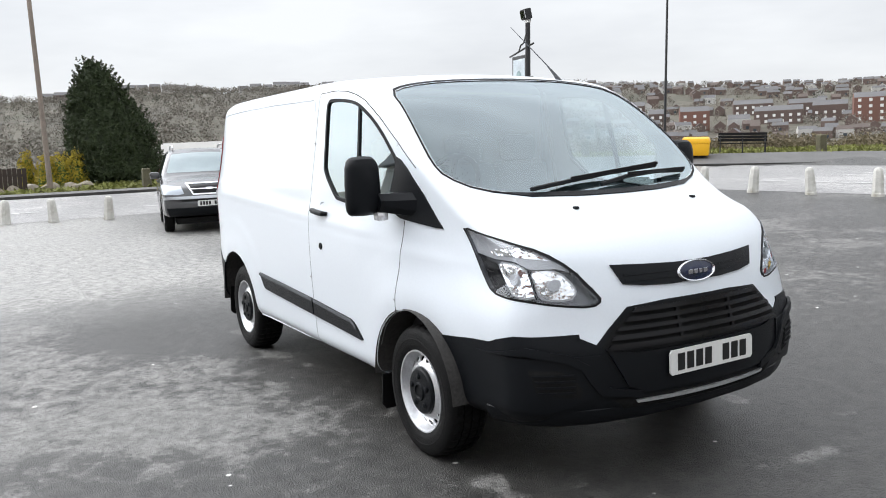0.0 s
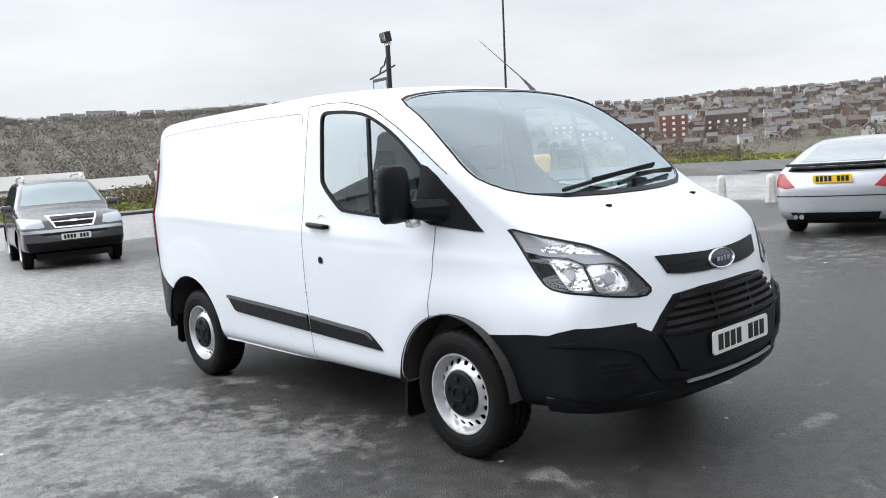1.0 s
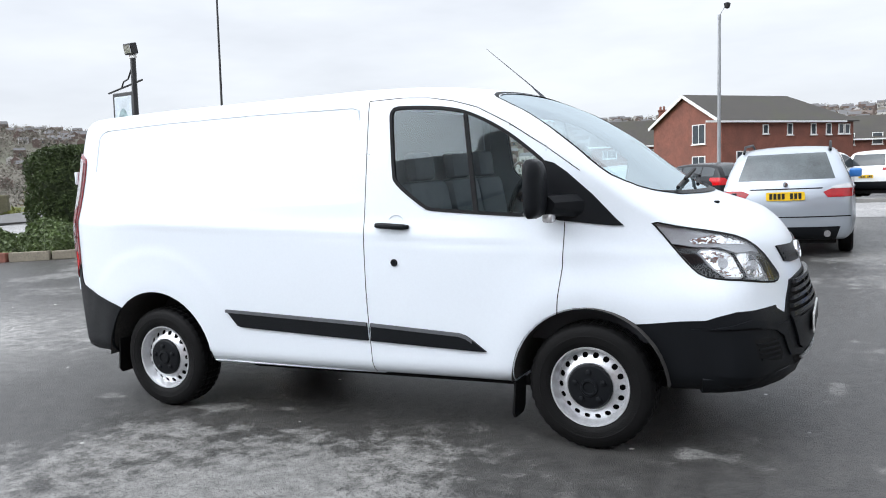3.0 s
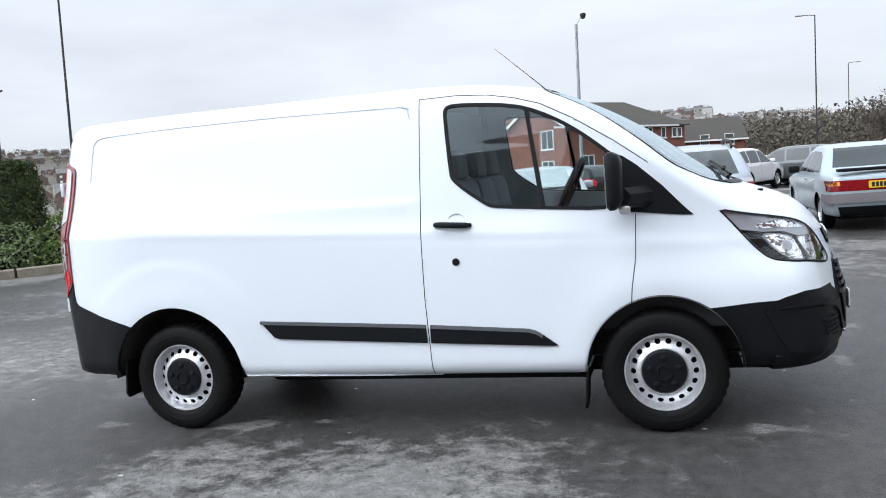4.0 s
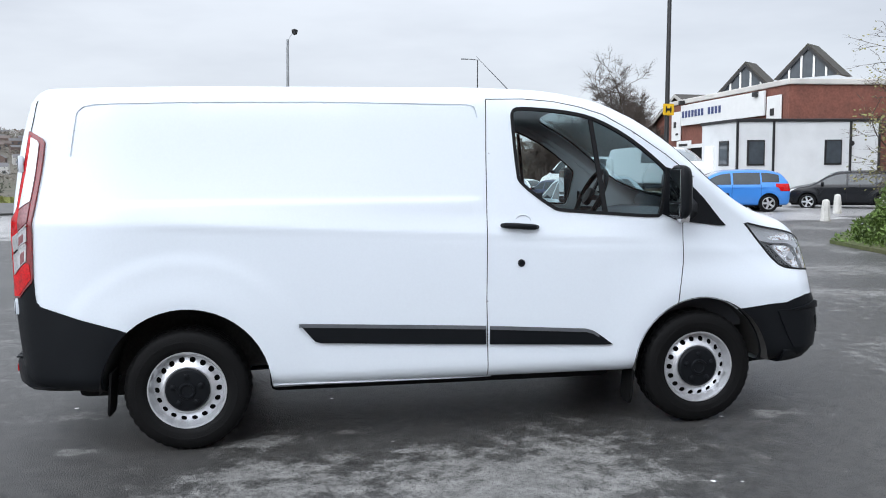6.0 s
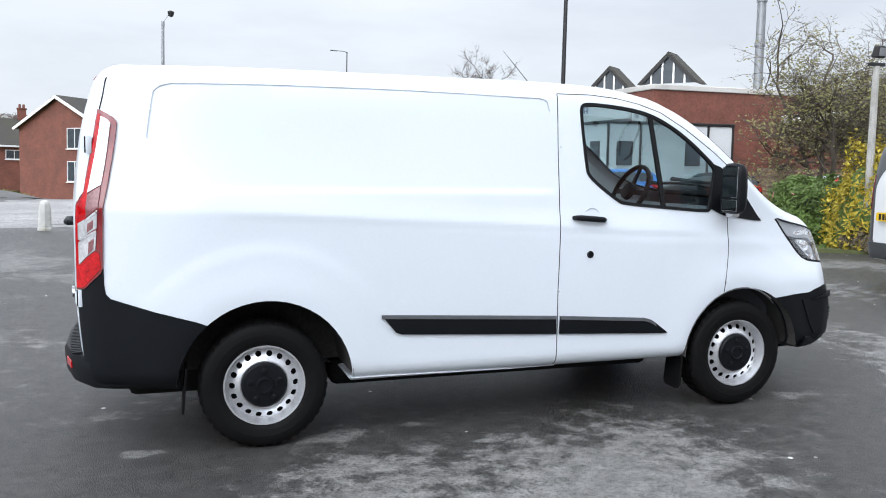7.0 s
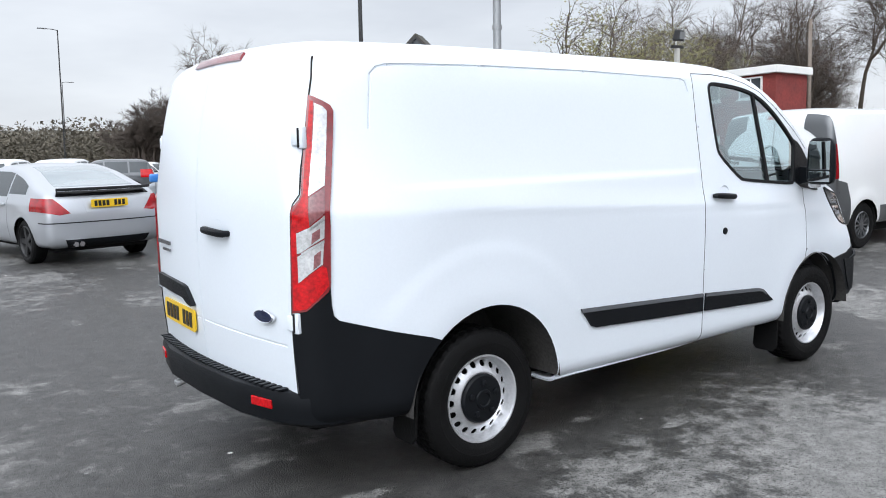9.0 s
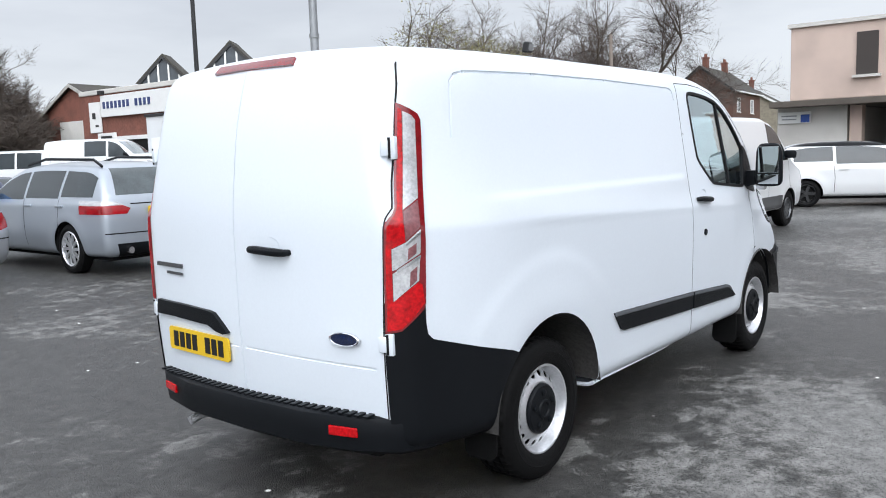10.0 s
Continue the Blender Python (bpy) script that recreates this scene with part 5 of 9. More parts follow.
    # Unseen block beside the inn, behind the camera, added to darken window reflections.
    dark_block = root("reflection_block", pose(12.5, -23.5, 0), "plain unseen brick block added to darken window reflections", "building")
    part("wall", box((0, 0, 4.4), (22, 9, 8.8)), BRICK, dark_block)
    part("roof", prism([(-5.0, 8.7), (0, 11.2), (5.0, 8.7)], Matrix.Translation((-11.5, 0, 0)) @ Matrix(((0, 0, 1, 0), (-1, 0, 0, 0), (0, 1, 0, 0), (0, 0, 0, 1))), 23), TILE, dark_block)
    # The inn behind the camera, which shows only in the van's windows.
    inn = root("inn_building", pose(-12.5, -21, 0), "long pale inn with a dark roof, seen in reflections", "building")
    part("wall", box((0, 0, 2.3), (20, 8, 4.6)), RENDER, inn)
    part("roof", prism([(-5.0, 4.5), (0, 8.4), (5.0, 4.5)], Matrix.Translation((-10.5, 0, 0)) @ Matrix(((0, 0, 1, 0), (-1, 0, 0, 0), (0, 1, 0, 0), (0, 0, 0, 1))), 21), mat("inn_slate", (0.025, 0.026, 0.03), 0.6, vary=0.2), inn)
    for x in (-7.5, -4, -0.5, 3.5, 7):
        window(inn, pose(x, 4.01, 3.2, 0, 0, 180), 1.2, 1.3, 1)
        window(inn, pose(x, 4.01, 1.2, 0, 0, 180), 1.2, 1.4, 1)
    part("sign_board", box((1.5, 4.1, 4.2), (6, 0.1, 0.6)), BLACK_STEEL, inn)


def build_far_houses():
    """Rows of small houses over the far hill, and sheds in the valley."""
    rng = random.Random(91)
    # Walls and roofs are muted in their colours to stand in for haze.
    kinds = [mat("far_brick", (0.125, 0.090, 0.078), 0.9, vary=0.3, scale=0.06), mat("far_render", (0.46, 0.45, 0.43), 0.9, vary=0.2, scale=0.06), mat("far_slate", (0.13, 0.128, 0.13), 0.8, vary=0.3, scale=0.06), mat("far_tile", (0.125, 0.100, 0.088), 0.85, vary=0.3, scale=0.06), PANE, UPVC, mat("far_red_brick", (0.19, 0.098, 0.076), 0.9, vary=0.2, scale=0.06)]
    bm = bmesh.new()
    def cottage(x, y, yaw, L, D, h, rise, wall, roof, pane=4):
        z = land(x, y) - 1.0
        levels = [1.9 + 2.5 * i for i in range(5) if 2.7 + 2.5 * i < h]
        m = pose(x, y, z, 0, 0, yaw)
        v = [bm.verts.new(m @ Vector(c)) for c in ((-L / 2, -D / 2, 0), (L / 2, -D / 2, 0), (L / 2, D / 2, 0), (-L / 2, D / 2, 0), (-L / 2, -D / 2, h), (L / 2, -D / 2, h), (L / 2, D / 2, h), (-L / 2, D / 2, h), (-L / 2, 0, h + rise), (L / 2, 0, h + rise))]
        for q, k in (((0, 1, 5, 4), wall), ((2, 3, 7, 6), wall), ((3, 0, 4, 8, 7), wall), ((1, 2, 6, 9, 5), wall), ((4, 5, 9, 8), roof), ((6, 7, 8, 9), roof)):
            f = bm.faces.new([v[i] for i in q])
            f.material_index = k
        for i in range(max(1, int(L / 3.2))):
            u = -L / 2 + (i + 0.5) * L / max(1, int(L / 3.2))
            for zz in levels:
                f = bm.faces.new([bm.verts.new(m @ Vector(c)) for c in ((u - 0.6, -D / 2 - 0.06, zz - 0.6), (u + 0.6, -D / 2 - 0.06, zz - 0.6), (u + 0.6, -D / 2 - 0.06, zz + 0.6), (u - 0.6, -D / 2 - 0.06, zz + 0.6))])
                f.material_index = pane
    for row in range(28):
        r = 330 + row * 15 + rng.uniform(-5, 5)
        a = 80.0
        while a < 143:
            a += rng.uniform(0.5, 1.1) * 520 / r
            if rng.random() < (0.55 if 104 < a < 122 or r < 380 else 0.66):
                continue
            x, y = r * math.cos(radians(a)), r * math.sin(radians(a))
            cottage(x, y, a - 90 + rng.choice((0, 0, 90)) + rng.uniform(-15, 15), rng.uniform(3.8, 7.0), 4.2, rng.uniform(3.2, 4.2), rng.uniform(1.2, 1.8), rng.choice((0, 0, 0, 0, 1)), rng.choice((2, 2, 2, 3)))
    for a in np.arange(143, 176, 0.8):
        r = 735 + rng.uniform(-20, 15)
        if rng.random() < 0.65:
            cottage(r * math.cos(radians(a)), r * math.sin(radians(a)), a - 90 + rng.uniform(-15, 15), rng.uniform(8, 14), 7, 5.5, 2.6, rng.choice((0, 1, 1)), 2)
    for r, a, L, h, wall in ((372, 132.8, 12, 9.0, 6), (385, 135.2, 7, 6.0, 0), (395, 127.6, 20, 6.5, 0), (400, 124.6, 14, 7.5, 0), (380, 122.4, 12, 10.5, 6), (390, 119.0, 18, 7.5, 0), (380, 130.0, 9, 4.5, 1), (425, 126.0, 16, 7.0, 0), (430, 129.2, 18, 6.0, 0), (440, 122.0, 15, 6.0, 1), (415, 136.8, 12, 6.0, 0)):
        cottage(r * math.cos(radians(a)), r * math.sin(radians(a)), a - 90 + rng.uniform(-8, 8), L, 10, h, 2.2, wall, 2, 5)
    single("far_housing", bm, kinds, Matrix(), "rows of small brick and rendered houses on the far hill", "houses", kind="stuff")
    sheet = mat("shed_sheeting", (0.34, 0.33, 0.31), 0.6, vary=0.12, scale=0.1)
    for x, y, yaw, L, D, h in ((-141, 31, 70, 16, 12, 11.6), (-146, 37, 74, 18, 12, 12.2), (-136, 42, 74, 22, 12, 10.8), (-118, 47, 60, 22, 10, 8.0)):
        z = land(x, y)
        sh = root("industrial_shed", pose(x, y, z - 0.5, 0, 0, yaw), "long pale industrial shed in the valley", "shed", "valley sheds")
        part("wall", box((0, 0, h / 2), (L, D, h)), sheet, sh)
        part("roof", prism([(-D / 2 - 0.4, h), (0, h + 1.8), (D / 2 + 0.4, h)], Matrix.Translation((-L / 2 - 0.3, 0, 0)) @ Matrix(((0, 0, 1, 0), (1, 0, 0, 0), (0, 1, 0, 0), (0, 0, 0, 1))), L + 0.6), sheet, sh)


build_houses()
build_shop()
build_far_houses()


# ---- street furniture ----
def build_furniture():
    white_stone = mat("painted_concrete", (0.58, 0.57, 0.53), 0.85, vary=0.15, scale=4, bump=0.5, grain=50, stain=0.75, stain_color=(0.22, 0.20, 0.14))
    rng = random.Random(15)
    first = None
    spots = [(-10.55, 14.25), (-9.0, 14.3), (-7.35, 14.3), (-5.78, 14.4), (-4.4, 14.1), (-2.95, 14.3), (7.55, 15.3), (9.3, 15.3), (10.35, 8.55, 0.85), (11.9, 10.6), (15.9, 19.4), (-18.75, -1.9), (-18.35, -0.8), (-17.85, 0.46), (-17.35, 1.77), (-16.9, 3.1), (-15.25, 6.3), (13.2, 15.9)]
    for s in spots:
        x, y = s[0], s[1]
        bm = bmesh.new()
        h = 0.60 + rng.uniform(-0.03, 0.05)
        w = 0.105
        rows = []
        for z, k in ((-0.05, 1.12), (0.05, 1.1), (0.07, 1.0), (h * 0.6, 0.9), (h - 0.07, 0.78), (h - 0.02, 0.6), (h, 0.25)):
            rows.append([bm.verts.new((w * k * math.cos(radians(a)) * 1.25, w * k * math.sin(radians(a)) * 1.25, z)) for a in (20, 70, 110, 160, 200, 250, 290, 340)])
        for q, r in zip(rows, rows[1:]):
            for k in range(8):
                bm.faces.new((q[k], q[(k + 1) % 8], r[(k + 1) % 8], r[k]))
        bm.faces.new(rows[-1])
        single("bollard", bm, white_stone, pose(x, y, max(0, 0), rng.uniform(-4, 4), rng.uniform(-4, 4), rng.uniform(-25, 25)), "short worn white concrete bollard", "bollard", "bollards along the car park")
    # Sign post with a floodlight.
    post = root("inn_sign_post", upright(-13.75, 10.85, -10, 0.15), "black inn sign post with a floodlight on top", "sign post")
    part("post", tube([(0, 0, 0), (0, 0, 4.55)], [0.085, 0.07], 10), BLACK_STEEL, post, smooth=True)
    part("cross_arm", tube([(-1.15, 0, 3.75), (0.35, 0, 3.98)], 0.025, 6), BLACK_STEEL, post)
    part("bracket", tube([(-0.55, 0, 3.86), (-0.45, 0, 4.0), (-0.25, 0, 4.05), (-0.05, 0, 4.35)], 0.022, 6), BLACK_STEEL, post)
    fr = part("sign_frame", box((-0.46, 0, 3.0), (0.92, 0.09, 1.45), None, 0.02), BLACK_STEEL, post, "black framed hanging sign")
    part("sign_picture", box((-0.46, 0, 3.0), (0.74, 0.11, 1.25), None, 0.005), mat("sign_picture", (0.52, 0.58, 0.62), 0.4, vary=0.3, scale=2.5), fr, "pale blue-grey sign picture")
    for s in (-1, 1):
        part("sign_blot", lathe([(0.0, 0.0), (0.16, 0.003), (0.2, 0.0)], 14, pose(-0.46, s * 0.057, 3.0, 90 if s < 0 else -90) @ Matrix.Diagonal((1, 1.6, 1, 1))), mat("sign_blot", (0.25, 0.35, 0.36), 0.5, vary=0.5, scale=9), fr)
    head = part("floodlight", box((0, -0.05, 4.78), (0.34, 0.18, 0.28), pose(0, 0, 0, 12), 0.02), BLACK_STEEL, post, "square floodlight")
    part("lamp_glass", box((0, -0.15, 4.76), (0.27, 0.02, 0.2), pose(0, 0, 0, 12)), CHROME, head)
    part("lamp_yoke", box((0, 0, 4.6), (0.2, 0.1, 0.1), None, 0.01), UPVC, post)

    def street_lamp(x, y, h, yaw, arm, material, label, z=None, base=0.9):
        ob = root("street_lamp", upright(x, y, yaw, z), label, "street lamp")
        part("base", tube([(0, 0, -0.2), (0, 0, base)], 0.10, 10), material, ob, smooth=True)
        part("column", tube([(0, 0, base), (0, 0, h)], [0.065, 0.045], 10), material, ob, smooth=True)
        if arm:
            part("arm", tube([(0, 0, h - 0.05), (arm * 0.4, 0, h + 0.02), (arm, 0, h + 0.03)], 0.03, 6), material, ob, smooth=True)
            part("lantern", box((arm + 0.25, 0, h + 0.03), (0.62, 0.2, 0.09), None, 0.03), STEEL, ob, "flat lamp head")
        return ob
    street_lamp(12.9, 66.9, 12.5, 180, 0.9, BLACK_STEEL, "tall black street lamp with a flat head")
    street_lamp(23.9, 112.3, 12.4, 0, 0.9, BLACK_STEEL, "distant dark street lamp")
    street_lamp(-25.2, 27.5, 11.0, 0, 0.0, BLACK_STEEL, "tall black column beside the road")
    lampd = street_lamp(8.3, 15.5, 9.0, 0, 0.0, BLACK_STEEL, "black lamp column with a small yellow sign", 0.0, 1.35)
    ys = part("yellow_sign", box((0, -0.09, 3.05), (0.30, 0.02, 0.30), None, 0.02), mat("sign_yellow", (0.75, 0.45, 0.01), 0.4), lampd, "small square yellow sign with a black mark")
    part("sign_mark", box((0, -0.104, 3.05), (0.16, 0.008, 0.06)), INK, ys)
    part("sign_mark", box((-0.06, -0.104, 3.05), (0.03, 0.008, 0.16)), INK, ys)
    part("sign_mark", box((0.06, -0.104, 3.05), (0.03, 0.008, 0.16)), INK, ys)
    mast = root("steel_mast", upright(28.9, 33.2, 0, -0.4), "thick grey steel mast behind the trees", "mast")
    part("column", tube([(0, 0, 0), (0, 0, 5), (0, 0, 16)], [0.27, 0.25, 0.22], 12), STEEL, mast, smooth=True)
    for z in (6.0, 8.6, 11.0):
        part("collar", tube([(0, 0, z), (0, 0, z + 0.25)], 0.285, 12), STEEL, mast)
    pb = root("utility_pole", upright(-2.1, 30.5, 0), "grey utility pole with a small lamp head on a bracket", "pole")
    part("pole", tube([(0, 0, 0), (0, 0, 7.3)], [0.085, 0.055], 10), STEEL, pb, smooth=True)
    part("pole_cap", tube([(0, 0, 7.25), (0, 0, 7.45)], 0.065, 10), STEEL, pb)
    part("bracket", tube([(0, 0, 7.4), (0.22, 0, 7.75)], 0.012, 5), STEEL, pb)
    # Small dark lamp head at the end of the bracket.
    part("lamp_head", lathe([(0.0, -0.16), (0.09, -0.12), (0.12, -0.02), (0.13, 0.06), (0.05, 0.10)], 12, pose(0.30, 0, 7.80)), BLACK_STEEL, pb, smooth=True)
    pl = root("utility_pole", upright(-34.8, 0.6, 0), "leaning brown wooden utility pole", "pole")
    part("pole", tube([(0.0, 0.0, -0.2), (-0.35, -0.28, 9.0)], [0.115, 0.09], 10), POLE_WOOD, pl, smooth=True)
    for x, y, h, r in ((36.0, 18.0, 7.6, 0.11),):
        p = root("utility_pole", upright(x, y, 0), "dark wooden pole by the trees", "pole")
        part("pole", tube([(0, 0, 0), (0, 0, h)], [r, r * 0.8], 8), POLE_WOOD, p, smooth=True)
    lan = root("lantern_post", pose(10.1, 6.65, 0.05), "pale concrete post with a dark lantern", "lamp post")
    part("post", tube([(0, 0, 0), (0, 0, 3.3)], [0.075, 0.055], 8), CONCRETE, lan, smooth=True)
    part("bracket", box((0, 0, 3.33), (0.34, 0.08, 0.06), None, 0.01), BLACK_STEEL, lan)
    part("lantern", box((0.02, -0.02, 3.55), (0.20, 0.17, 0.22), pose(0, 0, 0, 8), 0.03, 0.8), BLACK_STEEL, lan, "dark lantern box")
    part("lantern_glass", box((0.02, -0.105, 3.54), (0.14, 0.02, 0.14), pose(0, 0, 0, 8)), STEEL, lan)
    # Grit bin and bench across the road.
    gb = root("grit_bin", upright(-24.2, 28.6, 40, land(-24.2, 28.6) + 0.105), "bright yellow plastic grit bin with a lid", "grit bin")
    part("body", box((0, 0, 0.36), (1.25, 0.8, 0.62), None, 0.05, 1.06), YELLOW_BIN, gb, smooth=True)
    part("lid", box((0, 0, 0.80), (1.42, 0.95, 0.26), pose(0, 0, 0, 6), 0.06, 0.86), YELLOW_BIN, gb, smooth=True)
    for x in (-0.35, 0.35):
        part("foot", box((x, 0, 0.04), (0.3, 0.7, 0.08)), BLACK, gb)
    bn = root("bench", upright(-23.3, 30.9, 42, land(-23.3, 30.9) + 0.10), "dark slatted park bench on iron legs", "bench")
    for i in range(4):
        part("seat_slat", box((0, -0.22 + i * 0.13, 0.46), (2.3, 0.1, 0.04)), SEAL, bn)
    for i in range(3):
        part("back_slat", box((0, 0.27 + i * 0.03, 0.62 + i * 0.15), (2.3, 0.03, 0.13)), SEAL, bn)
    for x in (-1.05, 0, 1.05):
        part("leg", tube([(x, -0.22, 0), (x, -0.2, 0.45), (x, 0.22, 0.45), (x, 0.36, 0.98)], 0.03, 6), BLACK_STEEL, bn)
        part("leg", tube([(x, 0.26, 0), (x, 0.2, 0.45)], 0.03, 6), BLACK_STEEL, bn)
    for i in range(10):
        t = 3.0 + i * 0.62
        k = int(t)
        a, b = Vector(KERB_FAR[k]), Vector(KERB_FAR[k + 1])
        d = (b - a).normalized()
        q = a.lerp(b, t - k) + Vector((-d.y, d.x)) * 2.7
        single("stone_pillar", box((0, 0, 0.42), (0.42, 0.36, 0.95), pose(0, 0, 0, 0, 0, i * 13), 0.05, 0.9), MOSSY, Matrix.Translation((q.x, q.y, land(q.x, q.y))), "squat mossy sandstone pillar on the verge", "stone pillar", "pillars along the verge")
    rocks = random.Random(3)
    for i in range(9):
        bm = bmesh.new()
        bmesh.ops.create_icosphere(bm, subdivisions=2, radius=0.3)
        for v in bm.verts:
            v.co = Vector((v.co.x * 1.5, v.co.y, v.co.z * 0.9)) * (1 + 0.35 * noise.noise(v.co * 4 + Vector((i, 0, 0))))
        x, y = -35.5 + rocks.uniform(-0.7, 0.7), -3.8 + i * 0.75
        single("boulder", bm, STONE, pose(x, y, land(x, y) + 0.12, 0, 0, i * 40), "grey weathered boulder beside the fence", "boulder", "boulders by the fence")
    dark_wood = mat("stained_fence_wood", (0.045, 0.032, 0.026), 0.85, vary=0.35, scale=3, bump=0.4, grain=40)
    fn = root("timber_fence", upright(-36.5, -6.5, 78), "dark brown vertical-board timber fence", "fence")
    for i in range(34):
        part("board", box((i * 0.19, 0, 0.62), (0.17, 0.025, 1.25 + 0.04 * math.sin(i * 2.1))), dark_wood, fn)
    for z in (0.3, 0.95):
        part("rail", box((3.1, 0.05, z), (6.4, 0.06, 0.09)), dark_wood, fn)
    # Low stone wall in front of the far cars.
    wl = bmesh.new()
    add_box(wl, (0, 0, 0.42), (7.5, 0.35, 0.95), None, 0.03)
    single("stone_wall", wl, STONE, pose(12.6, 29.2, -0.35, 0, 0, -24), "low rough stone wall", "wall", kind="structure")


build_furniture()


# ---- the van ----
def sweep(path, section, out=1.0):
    """A section of (outwards, height) pairs along a plan line of (x, y) pairs."""
    bm = bmesh.new()
    rows = []
    for i, p in enumerate(path):
        a, b = Vector(path[max(i - 1, 0)]), Vector(path[min(i + 1, len(path) - 1)])
        d = (b - a).normalized()
        n = Vector((d.y, -d.x)) * out
        rows.append([bm.verts.new((p[0] + n.x * s, p[1] + n.y * s, z)) for s, z in section])
    m = len(section)
    for q, r in zip(rows, rows[1:]):
        for k in range(m):
            bm.faces.new((q[k], q[(k + 1) % m], r[(k + 1) % m], r[k]))
    bm.faces.new(rows[0])
    bm.faces.new(rows[-1][::-1])
    bmesh.ops.recalc_face_normals(bm, faces=bm.faces[:])
    return bm


def holed_band(bm, m, r0, z0, r1, z1, n, hole):
    """A cone-shaped band between two radii with a ring of n round holes."""
    rc = (r0 + r1) / 2
    h = math.pi / n
    a, b = r0 + (r1 - r0) / 3, r0 + (r1 - r0) * 2 / 3
    edge = [(-h, r0), (-h / 3, r0), (h / 3, r0), (h, r0), (h, a), (h, b), (h, r1), (h / 3, r1), (-h / 3, r1), (-h, r1), (-h, b), (-h, a)]

    def at(t, r, sink=0.0):
        return bm.verts.new(m @ Vector((r * math.cos(t), r * math.sin(t), z0 + (z1 - z0) * (r - r0) / (r1 - r0) - sink)))

    for k in range(n):
        c = 2 * math.pi * k / n
        outer = [at(c + t, r) for t, r in edge]
        turn = [math.atan2(r - rc, t * rc) for t, r in edge]
        ring = [at(c + hole * math.cos(w) / rc, rc + hole * math.sin(w)) for w in turn]
        deep = [at(c + hole * math.cos(w) / rc, rc + hole * math.sin(w), 0.006) for w in turn]
        for i in range(12):
            j = (i + 1) % 12
            bm.faces.new((outer[i], outer[j], ring[j], ring[i]))
            bm.faces.new((ring[i], ring[j], deep[j], deep[i]))


def steel_wheel(parent, x, y, z, side):
    """A tyre on a steel wheel with a ring of holes and a black centre cap; side -1 faces -y."""
    m = pose(x, y, z, 90 if side < 0 else -90, 0, 0)
    wheel = new("wheel")
    wheel.parent = parent
    wheel["label"] = "black tyre on a silver steel wheel"
    tyre = [(0.200, -0.095), (0.222, -0.104), (0.262, -0.110), (0.300, -0.107), (0.318, -0.098), (0.334, -0.078)]
    for g in (-0.045, 0.0, 0.045):
        tyre += [(0.336, g - 0.006), (0.328, g - 0.004), (0.328, g + 0.004), (0.336, g + 0.006)]
    tyre += [(0.334, 0.078), (0.327, 0.091), (0.317, 0.099), (0.303, 0.1065), (0.285, 0.1105), (0.272, 0.1115), (0.2705, 0.1125), (0.266, 0.1125), (0.2645, 0.1115), (0.240, 0.1095), (0.236, 0.1085), (0.222, 0.104), (0.212, 0.098), (0.200, 0.080), (0.200, -0.095)]
    n = 120
    bm = lathe(tyre, n, m)
    axle, out = m.translation, (m.to_3x3() @ Vector((0, 0, 1)))
    for i, v in enumerate(bm.verts):
        if tyre[i // n][0] > 0.325 and i % n % 3 == 0:
            d = v.co - axle
            d -= out * d.dot(out)
            v.co -= d.normalized() * 0.006
    part("tyre", bm, RUBBER, wheel, smooth=True, sharp=0.35)
    rim = lathe([(0.200, 0.078), (0.212, 0.094), (0.210, 0.102), (0.203, 0.101), (0.197, 0.088), (0.190, 0.060), (0.184, 0.050), (0.1815, 0.0515)], 72, m)
    holed_band(rim, m, 0.146, 0.0725, 0.1815, 0.0515, 18, 0.0158)
    add_lathe(rim, [(0.146, 0.0725), (0.134, 0.080), (0.126, 0.083), (0.116, 0.080)], 72, m)
    part("rim", rim, SILVER, wheel, "silver steel wheel with a ring of round holes", smooth=True)
    # Dark disc added behind the holes in place of the shade inside.
    part("wheel_shade_disc", lathe([(0.19, 0.030), (0.0, 0.030)], 32, m), DARK, wheel)
    cap = lathe([(0.120, 0.078), (0.118, 0.092), (0.110, 0.100), (0.080, 0.104), (0.048, 0.104), (0.044, 0.112), (0.034, 0.113), (0.030, 0.106), (0.0, 0.106)], 40, m)
    for k in range(5):
        a = radians(72 * k + 20)
        add_lathe(cap, [(0.016, 0.100), (0.015, 0.111), (0.009, 0.114), (0.0, 0.114)], 8, m @ Matrix.Translation((0.078 * math.cos(a), 0.078 * math.sin(a), 0)))
    part("hub_cap", cap, BLACK, wheel, "black plastic centre cap", smooth=True)
    return wheel


def plate(parent, m, width, height, material, bars, name="number_plate"):
    """A number plate with plain bars for its characters; m: x to the right along it, y up, z out of it."""
    bm = prism([(-width / 2 + 0.012, -height / 2), (width / 2 - 0.012, -height / 2), (width / 2, -height / 2 + 0.012), (width / 2, height / 2 - 0.012), (width / 2 - 0.012, height / 2), (-width / 2 + 0.012, height / 2), (-width / 2, height / 2 - 0.012), (-width / 2, -height / 2 + 0.012)], m, 0.008)
    ob = part(name, bm, material, parent, "number plate with plain dark bars")
    w = width / (len(bars) + 1.3)
    mark = None
    for i, c in enumerate(bars):
        if c != " ":
            at = m @ Matrix.Translation(((i - (len(bars) - 1) / 2) * w, 0, 0.0095))
            if mark is None:
                mark = part("plate_mark", box((0, 0, 0), (w * 0.72, height * 0.68, 0.003)), INK, ob)
            else:
                mark = new("plate_mark", mark.data)
                mark.parent = ob
            mark.matrix_basis = at
    return ob


